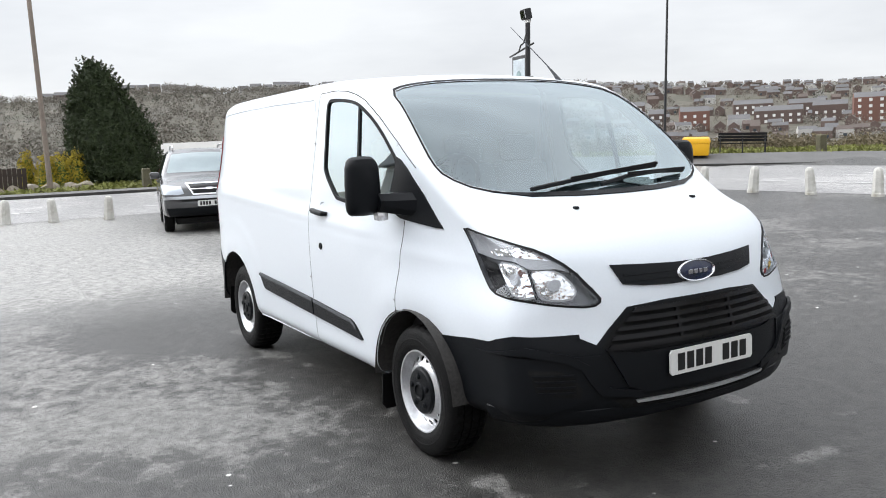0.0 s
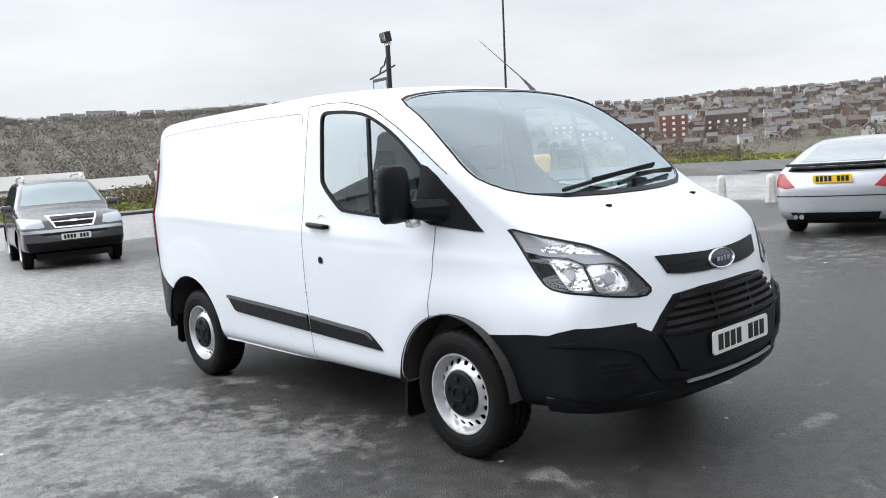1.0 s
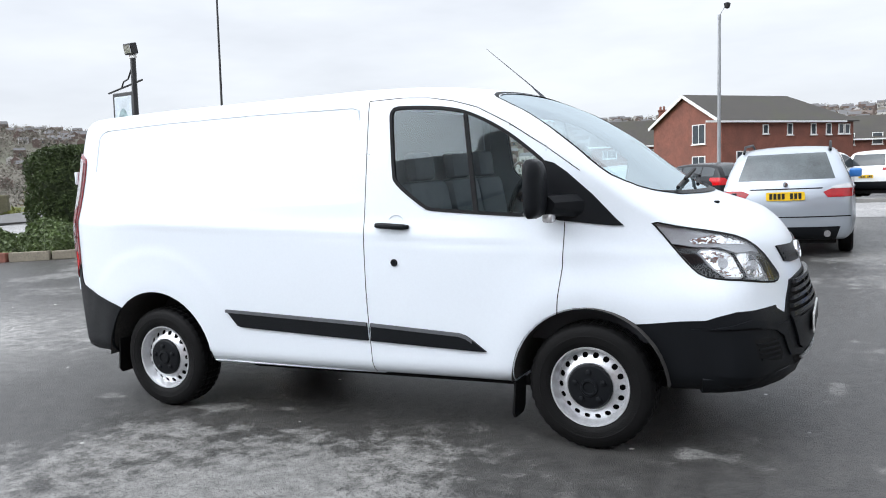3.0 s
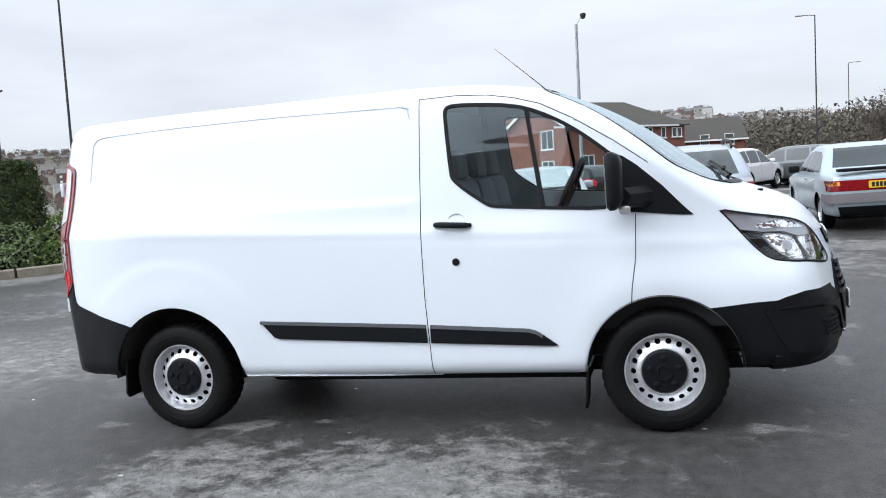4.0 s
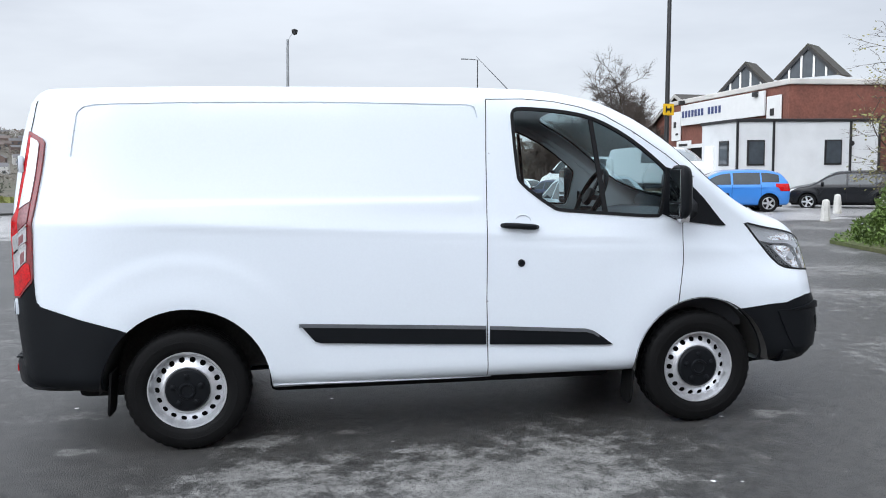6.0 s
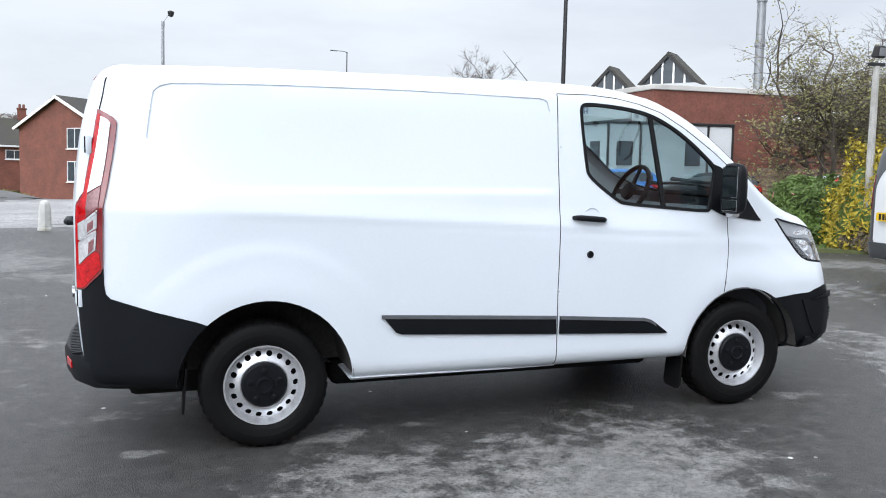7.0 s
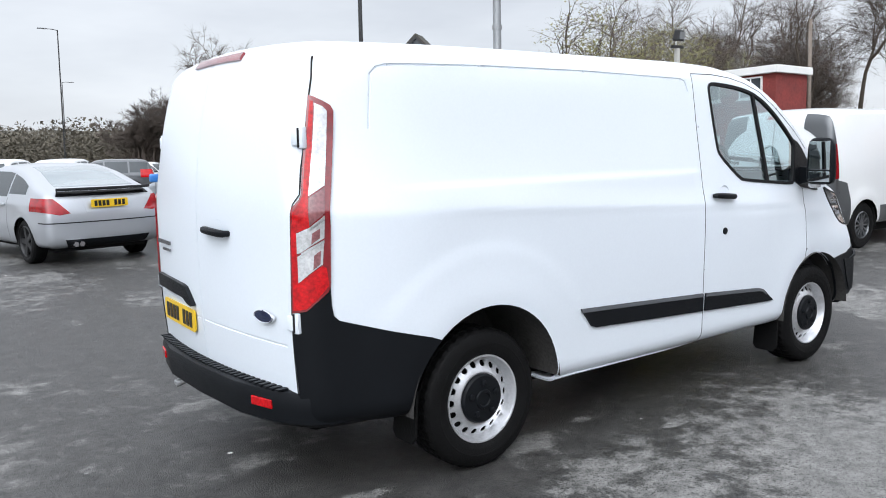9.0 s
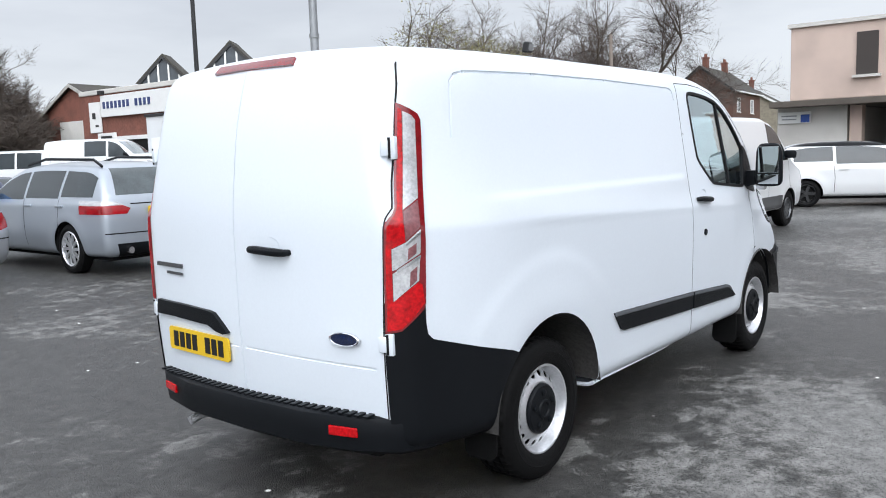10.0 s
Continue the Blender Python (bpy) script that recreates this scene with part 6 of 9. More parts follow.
def build_van():
    van = root("van", Matrix.Translation((0, 0.055, 0)), "clean white panel van with black bumpers on wet tarmac", "van")
    body = shell(van_field, (-2.62, -1.12, 0.18), (2.62, 1.12, 2.12), (-1.9, -0.45, 0.62), (1.45, 0.45, 0.85), (156, 46, 70), ((0, 0.18), (0.36, 1.08), (0.72, 1.64), (1, 2.12)))
    near = lambda c: c.y < -0.45
    far = lambda c: c.y > 0.45
    nose = lambda c: c.x > 1.9
    tail = lambda c: c.x < -2.1 
    win = [(0.347, 1.800), (0.352, 1.835), (0.372, 1.853), (0.42, 1.857), (0.579, 1.846), (0.70, 1.831), (0.808, 1.806), (0.905, 1.764), (1.003, 1.711), (1.095, 1.648), (1.182, 1.578), (1.265, 1.505), (1.275, 1.47), (1.225, 1.245), (1.20, 1.228), (0.90, 1.252), (0.62, 1.276), (0.575, 1.287), (0.442, 1.384), (0.385, 1.437), (0.370, 1.47)]
    screen = [(-0.775, 1.868), (-0.64, 1.908), (-0.40, 1.934), (0.0, 1.942), (0.40, 1.934), (0.64, 1.908), (0.775, 1.868), (0.81, 1.73), (0.835, 1.60), (0.845, 1.48), (0.825, 1.405), (0.72, 1.338), (0.505, 1.300), (0.20, 1.290), (-0.20, 1.290), (-0.505, 1.300), (-0.72, 1.338), (-0.825, 1.405), (-0.845, 1.48), (-0.835, 1.60), (-0.81, 1.73)]
    win, screen = rounded(win), rounded(screen)
    ahead = lambda c: c.x > 0.72 and c.z > 1.2
    arch_f = [(1.065, 0.10)] + ring_points(1.4665, 0.345, 0.405, 180, 0, 22) + [(1.872, 0.10)]
    arch_r = [(-1.89, 0.10), (-1.89, 0.36)] + ring_points(-1.455, 0.345, 0.445, 168, 0, 22) + [(-1.008, 0.10)]
    low_out = lambda s: (lambda c: c.y * s > 0.5 and c.z < 1.0)

    # The painted shell with its openings.
    bm = bmesh.new()
    vs = [bm.verts.new(c) for c in body[0]]
    for q in body[1]:
        bm.faces.new([vs[i] for i in q])
    for s, side in ((-1, near), (1, far)):
        for poly, sel in ((win, side), (arch_f, low_out(s)), (arch_r, low_out(s))):
            test = cut_lines(bm, poly, SIDE_U, SIDE_V, sel)
            bmesh.ops.delete(bm, geom=[f for f in bm.faces if test(f)], context="FACES")
    test = cut_lines(bm, inset(screen, 0.012), FRONT_U, SIDE_V, ahead)
    bmesh.ops.delete(bm, geom=[f for f in bm.faces if test(f)], context="FACES")
    lamp_pts = [(1.785, -0.846, 1.183), (1.93, -0.83, 1.150), (2.08, -0.778, 1.122), (2.198, -0.698, 1.086), (2.277, -0.609, 1.014), (2.335, -0.535, 0.913), (2.358, -0.505, 0.868), (2.345, -0.545, 0.842), (2.29, -0.68, 0.858), (2.225, -0.786, 0.880), (2.12, -0.83, 0.890), (2.029, -0.852, 0.906), (1.965, -0.85, 0.965), (1.904, -0.846, 1.04), (1.83, -0.846, 1.135)]
    LU = Vector((0.857, 0.515, 0))
    lamp = rounded([(Vector(p).dot(LU), p[2]) for p in lamp_pts])
    LM = Vector((0.857, -0.515, 0))
    lamp_near = lambda c: c.y < -0.4 and c.x > 1.6
    lamp_far = lambda c: c.y > 0.4 and c.x > 1.6
    for U, sel in ((LU, lamp_near), (LM, lamp_far)):
        test = cut_lines(bm, inset(lamp, 0.006), U, SIDE_V, sel)
        bmesh.ops.delete(bm, geom=[f for f in bm.faces if test(f)], context="FACES")

    # Panel gaps and pressed lines, sunk into the sheet.
    door_top = [(0.205, 1.906), (0.42, 1.908), (0.593, 1.894), (0.74, 1.865), (0.884, 1.82), (1.064, 1.722), (1.273, 1.583), (1.44, 1.455)]
    gaps = [[(0.205, 1.906), (0.195, 1.6), (0.187, 1.165), (0.181, 0.781), (0.191, 0.30)], door_top, [(1.362, 1.193), (1.352, 0.96), (1.325, 0.80), (1.317, 0.70)]]
    press = [[(-2.02, 1.60), (-2.00, 1.74), (-1.985, 1.83), (-1.955, 1.858), (-1.90, 1.870), (-1.4, 1.882), (-0.7, 1.884), (0.10, 1.870), (0.135, 1.858), (0.148, 1.80)]]
    for s, side in ((-1, near), (1, far)):
        for line, w, deep in [(g, 0.005, 0.009) for g in gaps] + [(p, 0.012, 0.008) for p in press]:
            for a, b in zip(line, line[1:]):
                test = cut_lines(bm, ribbon([a, b], w), SIDE_U, SIDE_V, side)
                fs = [f for f in bm.faces if test(f)]
                bm.normal_update()
                mid = (Vector(a) + Vector(b)) / 2
                for f in fs:
                    if deep > 0.008:
                        f.material_index = 1
                    for w2 in f.verts:
                        w2.tag = True
                inner = [w2 for w2 in {v for f in fs for v in f.verts}]
                moved = {w2: w2.normal.copy() for w2 in inner if abs(ribbon_off(w2.co, a, b)) < w * 0.25}
                c = bmesh.ops.inset_region(bm, faces=fs, thickness=w * 0.18, depth=0.0, use_even_offset=False) if fs else None
                for v in {v for f in fs if f.is_valid for v in f.verts}:
                    v.co.y -= s * deep
    lines_r = [[(0.03, 1.97), (0.028, 1.2), (0.026, 0.46)]]
    for line in lines_r:
        for a, b in zip(line, line[1:]):
            test = cut_lines(bm, ribbon([a, b], 0.0045), FRONT_U, SIDE_V, tail)
            fs = [f for f in bm.faces if test(f)]
            if fs:
                bmesh.ops.inset_region(bm, faces=fs, thickness=0.0012, depth=0.0, use_even_offset=False)
            for f in fs:
                f.material_index = 1
            for v in {v for f in fs for v in f.verts}:
                v.co.x += 0.010
    for a, b in (((-0.74, 0.700), (0.0, 0.712)), ((0.05, 0.712), (0.13, 0.712))):
        test = cut_lines(bm, ribbon([a, b], 0.012), FRONT_U, SIDE_V, tail)
        fs = [f for f in bm.faces if test(f)]
        if fs:
            bmesh.ops.inset_region(bm, faces=fs, thickness=0.003, depth=0.0, use_even_offset=False)
        for v in {v for f in fs for v in f.verts}:
            v.co.x += 0.004
    # The front doors leave the shell as parts of their own.
    door = [(0.191, 0.28), (0.181, 0.781), (0.187, 1.165), (0.195, 1.6), (0.205, 1.906), (0.42, 1.908), (0.593, 1.894), (0.74, 1.865), (0.884, 1.82), (1.064, 1.722), (1.273, 1.583), (1.40, 1.49), (1.362, 1.193), (1.352, 0.96), (1.325, 0.80), (1.317, 0.70), (1.20, 0.65), (1.06, 0.5), (1.05, 0.28)]
    doors = {}
    for s, side in ((-1, near), (1, far)):
        doors[s] = [f for f in bm.faces if side(f.calc_center_median()) and inside(door, f.calc_center_median().x, f.calc_center_median().z)]
    lining = bm.copy()
    leaves = []
    for s in (-1, 1):
        leaf = bmesh.new()
        made = {}
        for f in doors[s]:
            for v in f.verts:
                if v not in made:
                    made[v] = leaf.verts.new(v.co)
            nf = leaf.faces.new([made[v] for v in f.verts])
            nf.material_index = f.material_index
        leaves.append(leaf)
    bmesh.ops.delete(bm, geom=doors[-1] + doors[1], context="FACES")
    for f in bm.faces:
        c = f.calc_center_median()
        if c.z < 0.31 and f.normal.z < -0.5:
            f.material_index = 2
    shell_ob = part("body", bm, [WHITE, SEAL, UNDER], van, smooth=True, sharp=0.5)
    for s, leaf in zip((-1, 1), leaves):
        d = part("front_door", leaf, [WHITE, SEAL], van, "white front door with a black frame", smooth=True, sharp=0.5)
        side = near if s < 0 else far
        part("window_seal", skin(body, inset(win, -0.006), SIDE_U, SIDE_V, near, 0.004, 0.02, s > 0, inset(win, 0.012)), SEAL, d, smooth=True)
        part("window_pane", skin(body, inset(win, 0.004), SIDE_U, SIDE_V, near, -0.006, 0, s > 0), GLASS_SIDE, d, "tinted glass", smooth=True).visible_shadow = False
        part("window_divider", skin(body, [(0.801, 1.79), (0.823, 1.785), (0.893, 1.262), (0.867, 1.262)], SIDE_U, SIDE_V, near, 0.002, 0.02, s > 0), SEAL, d, smooth=True)
        sail = [(1.228, 1.245), (1.268, 1.46), (1.262, 1.515), (1.31, 1.50), (1.375, 1.452), (1.50, 1.335), (1.62, 1.20), (1.655, 1.166), (1.60, 1.168), (1.33, 1.203)]
        part("mirror_sail", skin(body, sail, SIDE_U, SIDE_V, near, 0.007, 0.02, s > 0), BLACK, d, "black triangular panel", smooth=True)
        handle = bmesh.new()
        add_tube(handle, [(0.270, -0.985, 1.200), (0.282, -1.004, 1.201), (0.32, -1.012, 1.199), (0.41, -1.011, 1.192), (0.455, -1.007, 1.189), (0.476, -0.985, 1.187)], [0.011, 0.015, 0.017, 0.017, 0.016, 0.011], 10)
        part("door_handle", mirror(handle) if s > 0 else handle, BLACK, d, "black plastic pull handle", smooth=True)
        cup = lathe([(0.0, -0.012), (0.03, -0.008), (0.043, 0.001), (0.046, 0.002)], 20, pose(0.395, s * 0.974, 1.222, 90 if s < 0 else -90) @ Matrix.Diagonal((1, 0.75, 1, 1)))
        part("handle_cup", cup, WHITE, d, smooth=True)
        lock = lathe([(0.021, 0.0), (0.021, 0.008), (0.016, 0.011), (0.013, 0.007), (0.0, 0.008)], 20, pose(0.379, s * 0.994, 0.988, 90 if s < 0 else -90))
        part("door_lock", lock, BLACK, d, smooth=True)
        # Door mirror.
        housing = bmesh.new()
        rows = []
        for u, wy, wz, yc, zc in ((1.235, 0.082, 0.138, 1.105, 1.375), (1.248, 0.090, 0.150, 1.105, 1.375), (1.272, 0.090, 0.149, 1.105, 1.376), (1.298, 0.080, 0.134, 1.102, 1.378), (1.314, 0.056, 0.100, 1.098, 1.382)):
            row = []
            for k in range(20):
                a = 2 * math.pi * k / 20
                ca, sa = math.cos(a), math.sin(a)
                row.append(housing.verts.new((u, s * (yc + wy * math.copysign(abs(ca)**0.42, ca) * (1 - 0.10 * sa)), zc + wz * math.copysign(abs(sa)**0.42, sa))))
            rows.append(row)
        for q, r in zip(rows, rows[1:]):
            for k in range(20):
                housing.faces.new((q[k], q[(k + 1) % 20], r[(k + 1) % 20], r[k]))
        housing.faces.new(rows[-1])
        housing.faces.new(rows[0][::-1])
        bmesh.ops.recalc_face_normals(housing, faces=housing.faces[:])
        mir = part("door_mirror", housing, BLACK, van, "black mirror housing", smooth=True)
        face = bmesh.new()
        for z0, h in ((1.412, 0.180), (1.276, 0.066)):
            add_box(face, (1.2335, s * 1.105, z0), (0.006, 0.140, h), None, 0.002)
        part("mirror_glass", face, MIRROR, mir)
        arm = bmesh.new()
        ends = []
        for y, x0, x1, z0, z1 in ((0.86, 1.30, 1.50, 1.205, 1.335), (0.95, 1.295, 1.43, 1.225, 1.335), (1.045, 1.275, 1.35, 1.245, 1.335)):
            ends.append([arm.verts.new((x, s * y, z)) for x, z in ((x0, z0), (x1 - 0.03, z0), (x1, z0 + 0.03), (x1, z1 - 0.035), (x1 - 0.035, z1), (x0, z1))])
        for q, r in zip(ends, ends[1:]):
            for k in range(6):
                arm.faces.new((q[k], q[(k + 1) % 6], r[(k + 1) % 6], r[k]))
        arm.faces.new(ends[-1])
        bmesh.ops.recalc_face_normals(arm, faces=arm.faces[:])
        part("mirror_arm", arm, BLACK, mir, smooth=True)
        lampbit = box((1.315, s * 1.035, 1.222), (0.06, 0.065, 0.045), None, 0.014)
        part("side_repeater", lampbit, CLEAR_LENS, mir, "clear indicator lens", smooth=True)
    # Cabin lining: the inner face of the doors, pillars and roof.
    lining.normal_update()
    drop = [f for f in lining.faces if not (0.16 < f.calc_center_median().x < 1.75 and f.calc_center_median().z > 0.5)]
    bmesh.ops.delete(lining, geom=drop, context="FACES")
    for v in lining.verts:
        v.co -= v.normal * 0.022
    bmesh.ops.reverse_faces(lining, faces=lining.faces[:])
    for f in lining.faces:
        f.material_index = 0
    part("cabin_lining", lining, LINING, van, "grey cabin lining", smooth=True)

    # Windscreen, its dark border and the scuttle with wipers.
    part("windscreen", skin(body, inset(screen, 0.007), FRONT_U, SIDE_V, ahead, -0.004, 0), GLASS_FRONT, van, "pale reflecting windscreen", smooth=True).visible_shadow = False
    part("windscreen_border", skin(body, screen, FRONT_U, SIDE_V, ahead, 0.002, 0.01, False, inset(screen, 0.009)), SEAL, van, smooth=True)
    scuttle = [(-0.66, 1.328), (-0.5, 1.299), (-0.25, 1.290), (0, 1.288), (0.25, 1.290), (0.5, 1.299), (0.66, 1.328), (0.5, 1.315), (0.25, 1.308), (0, 1.306), (-0.25, 1.308), (-0.5, 1.315)]
    part("scuttle_panel", skin(body, scuttle, FRONT_U, SIDE_V, ahead, 0.006, 0.02), BLACK, van, "black scuttle panel", smooth=True)
    for pts in ([(1.86, -0.50, 1.335), (1.845, -0.25, 1.36), (1.835, 0.0, 1.385), (1.80, 0.36, 1.405)], [(1.90, -0.10, 1.335), (1.87, 0.10, 1.365), (1.83, 0.34, 1.375), (1.76, 0.60, 1.365)]):
        wiper = part("wiper", tube(pts, 0.011, 6), BLACK, van, "black wiper arm and blade", smooth=True)
        blade = bmesh.new()
        a, b = Vector(pts[1]), Vector(pts[-1])
        add_box(blade, (a + b) / 2 + Vector((0.01, 0, 0.012)), ((b - a).length, 0.016, 0.016), (b - a).to_track_quat("X", "Z").to_matrix())
        part("wiper_blade", blade, SEAL, wiper)
    for y in (-0.378, 0.378):
        part("washer_jet", box((2.04, y, 1.246), (0.03, 0.022, 0.014), None, 0.005), BLACK, van, smooth=True)
    part("roof_aerial", tube([(0.80, 0.526, 1.925), (0.76, 0.517, 1.975), (0.70, 0.503, 2.04), (0.40, 0.437, 2.32)], [0.018, 0.010, 0.004, 0.0015], 6), DASH, van, "thin black roof aerial")

    # Front bumper, grilles, lamps.
    chin = [(1.60, 0.20), (1.60, 0.665), (1.654, 0.668), (1.925, 0.690), (2.050, 0.694), (2.10, 0.712), (2.187, 0.735), (2.6, 0.735), (2.6, 0.20)]
    wing = lambda c: c.y < -0.62 and c.x > 1.5
    bump = root_part("front_bumper", van, "black plastic front bumper")
    for s in (-1, 1):
        b = skin(body, chin, SIDE_U, SIDE_V, wing, 0.006, 0.015, s > 0, arch_f)
        part("bumper_corner", b, BLACK, bump, smooth=True)
        recess = [(1.98, 0.652), (2.5, 0.640), (2.5, 0.60), (2.36, 0.44), (2.30, 0.405), (2.10, 0.42), (2.05, 0.50)]
        part("bumper_insert", skin(body, recess, SIDE_U, SIDE_V, lambda c: c.y < -0.56 and c.x > 1.9, 0.013, 0.01, s > 0), BLACK, bump, smooth=True)
        FU = Vector((0.53, 0.848, 0))
        corner = lambda c: c.x > 1.9 and c.y < -0.3
        along = lambda q: [(Vector(p).dot(FU), p[2]) for p in q]
        ridge = [(2.059, -0.895, 0.651), (2.243, -0.837, 0.658), (2.336, -0.699, 0.623), (2.364, -0.638, 0.586), (2.379, -0.599, 0.521), (2.392, -0.558, 0.471), (2.442, -0.368, 0.441), (2.443, -0.378, 0.473), (2.404, -0.527, 0.503), (2.39, -0.573, 0.548), (2.375, -0.609, 0.608), (2.34, -0.686, 0.656), (2.24, -0.834, 0.691)]
        part("bumper_ridge", skin(body, along(ridge), FU, SIDE_V, corner, 0.024, 0.014, s > 0), BLACK, bump, smooth=True)
        pocket = [(2.253, -0.832, 0.597), (2.321, -0.734, 0.592), (2.347, -0.68, 0.568), (2.365, -0.635, 0.504), (2.361, -0.638, 0.464), (2.324, -0.725, 0.476), (2.277, -0.809, 0.502)]
        part("fog_pocket", skin(body, along(pocket), FU, SIDE_V, corner, 0.0145, 0.0, s > 0), DARK, bump, smooth=True)
        for i, z in enumerate((0.570, 0.545, 0.520, 0.495)):
            slat = [(2.262, -0.820 + 0.01 * i, z + 0.006), (2.352, -0.665, z + 0.002), (2.354, -0.66, z - 0.007), (2.264, -0.818 + 0.01 * i, z - 0.003)]
            part("fog_slat", skin(body, along(slat), FU, SIDE_V, corner, 0.021, 0.008, s > 0), BLACK, bump, smooth=True)
    middle = [(-0.66, 0.20), (-0.66, 0.735), (-0.565, 0.685), (-0.49, 0.755), (-0.40, 0.832), (-0.2, 0.845), (0.2, 0.845), (0.40, 0.832), (0.49, 0.755), (0.565, 0.685), (0.66, 0.735), (0.66, 0.20)]
    part("bumper_middle", skin(body, middle, FRONT_U, SIDE_V, nose, 0.006, 0.015), BLACK, bump, smooth=True)
    grille = [(-0.545, 0.672), (-0.475, 0.75), (-0.385, 0.820), (-0.2, 0.832), (0.2, 0.832), (0.385, 0.820), (0.475, 0.75), (0.545, 0.672), (0.40, 0.652), (-0.40, 0.652)]
    part("grille_back", skin(body, grille, FRONT_U, SIDE_V, nose, 0.009, 0.0), DARK, bump, smooth=True)
    for i, z in enumerate((0.815, 0.778, 0.741, 0.704, 0.668)):
        half = (0.39, 0.43, 0.475, 0.505, 0.53)[i]
        part("grille_slat", skin(body, [(-half, z - 0.009), (half, z - 0.009), (half - 0.02, z + 0.011), (-half + 0.02, z + 0.011)], FRONT_U, SIDE_V, nose, 0.030, 0.028), GLOSS_BLACK, bump, smooth=True)
    for y in (-0.16, 0.16):
        part("grille_upright", skin(body, [(y - 0.008, 0.66), (y + 0.008, 0.66), (y + 0.008, 0.825), (y - 0.008, 0.825)], FRONT_U, SIDE_V, nose, 0.022, 0.02), GLOSS_BLACK, bump, smooth=True)
    mask = [(-0.53, 0.665), (-0.40, 0.640), (0.40, 0.640), (0.53, 0.665), (0.44, 0.50), (0.36, 0.462), (-0.36, 0.462), (-0.44, 0.50)]
    part("plate_panel", skin(body, mask, FRONT_U, SIDE_V, nose, 0.020, 0.02), BLACK, bump, smooth=True)
    part("lower_slot", skin(body, [(-0.50, 0.445), (0.50, 0.445), (0.44, 0.395), (-0.44, 0.395)], FRONT_U, SIDE_V, nose, 0.009, 0.0), DARK, bump, smooth=True)
    part("silver_strip", skin(body, [(-0.40, 0.432), (0.40, 0.432), (0.39, 0.420), (-0.39, 0.420)], FRONT_U, SIDE_V, nose, 0.020, 0.015), SILVER, bump, "thin silver strip", smooth=True)
    lip = [(2.02, -0.875), (2.12, -0.845), (2.21, -0.79), (2.29, -0.70), (2.355, -0.56), (2.405, -0.34), (2.428, 0.0), (2.405, 0.34), (2.355, 0.56), (2.29, 0.70), (2.21, 0.79), (2.12, 0.845), (2.02, 0.875)]
    part("chin_lip", sweep(lip, [(-0.12, 0.318), (-0.015, 0.322), (0.012, 0.338), (0.030, 0.375), (0.034, 0.40), (0.014, 0.425), (-0.12, 0.43)]), BLACK, bump, smooth=True)
    plate(van, Matrix.Translation((2.503, 0.0, 0.578)) @ Matrix(((0, 0, 1, 0), (1, 0, 0, 0), (0, 1, 0, 0), (0, 0, 0, 1))), 0.52, 0.111, PLATE_WHITE, "1111 111")
    top_bar = [(-0.44, 1.012), (-0.40, 0.928), (-0.30, 0.914), (-0.15, 0.906), (0.15, 0.906), (0.30, 0.914), (0.40, 0.928), (0.44, 1.012), (0.30, 1.004), (0.1, 0.994), (-0.1, 0.994), (-0.30, 1.004)]
    bar = part("upper_grille", skin(body, top_bar, FRONT_U, SIDE_V, nose, 0.010, 0.02), BLACK, van, "black bar above the grille", smooth=True)
    for z in (0.935, 0.96):
        part("grille_rib", skin(body, [(-0.39, z), (0.39, z), (0.39, z + 0.010), (-0.39, z + 0.010)], FRONT_U, SIDE_V, nose, 0.014, 0.01), BLACK, bar, smooth=True)
    oval = Matrix.Translation((2.408, 0.0, 0.948)) @ pose(0, 0, 0, 0, 78, 0) @ Matrix.Diagonal((0.42, 1, 1, 1))
    part("front_badge", lathe([(0.118, -0.01), (0.120, 0.012), (0.112, 0.018), (0.104, 0.016), (0.102, 0.012)], 40, oval), CHROME, bar, "oval chrome-rimmed badge", smooth=True)
    part("badge_field", lathe([(0.104, 0.012), (0.05, 0.016), (0.0, 0.017)], 40, oval), BADGE_BLUE, bar, smooth=True)
    for y, w in ((-0.045, 0.03), (-0.012, 0.022), (0.018, 0.018), (0.048, 0.024)):
        part("badge_mark", box((2.427, y, 0.948), (0.004, w, 0.020), None, 0.001), CHROME, bar)
    for s, sel, U in ((-1, lamp_near, LU), (1, lamp_far, LM)):
        head = root_part("headlight", van, "clear headlight with two chrome reflectors")
        part("lamp_bowl", skin(body, inset(lamp, 0.006), LU, SIDE_V, lamp_near, -0.060, -0.065, s > 0), LAMP_BOWL, head, smooth=True)
        part("lamp_frame", skin(body, inset(lamp, -0.004), LU, SIDE_V, lamp_near, 0.0015, 0.03, s > 0, inset(lamp, 0.005)), SEAL, head, smooth=True)
        part("lamp_lens", skin(body, inset(lamp, 0.004), LU, SIDE_V, lamp_near, 0.001, 0, s > 0), GLASS_LAMP, head, "clear lens", smooth=True).visible_shadow = False
        def inner(name, poly, material, out, depth, label=""):
            part(name, skin(body, poly, LU, SIDE_V, lamp_near, out, depth, s > 0), material, head, label, smooth=True)
        inner("lamp_wing", [(1.107, 1.173), (1.241, 1.149), (1.345, 1.120), (1.412, 1.114), (1.493, 1.090), (1.591, 1.043), (1.664, 0.990), (1.592, 1.015), (1.480, 1.016), (1.396, 1.047), (1.288, 1.050), (1.178, 1.071), (1.149, 1.086)], LAMP_SILVER, -0.012, 0.03, "pale silver inner panel")
        inner("indicator", [(1.259, 1.085), (1.365, 1.107), (1.44, 1.102), (1.556, 1.052), (1.503, 1.057), (1.386, 1.065), (1.281, 1.066)], LAMP_CHROME, -0.009, 0.02, "clear indicator")
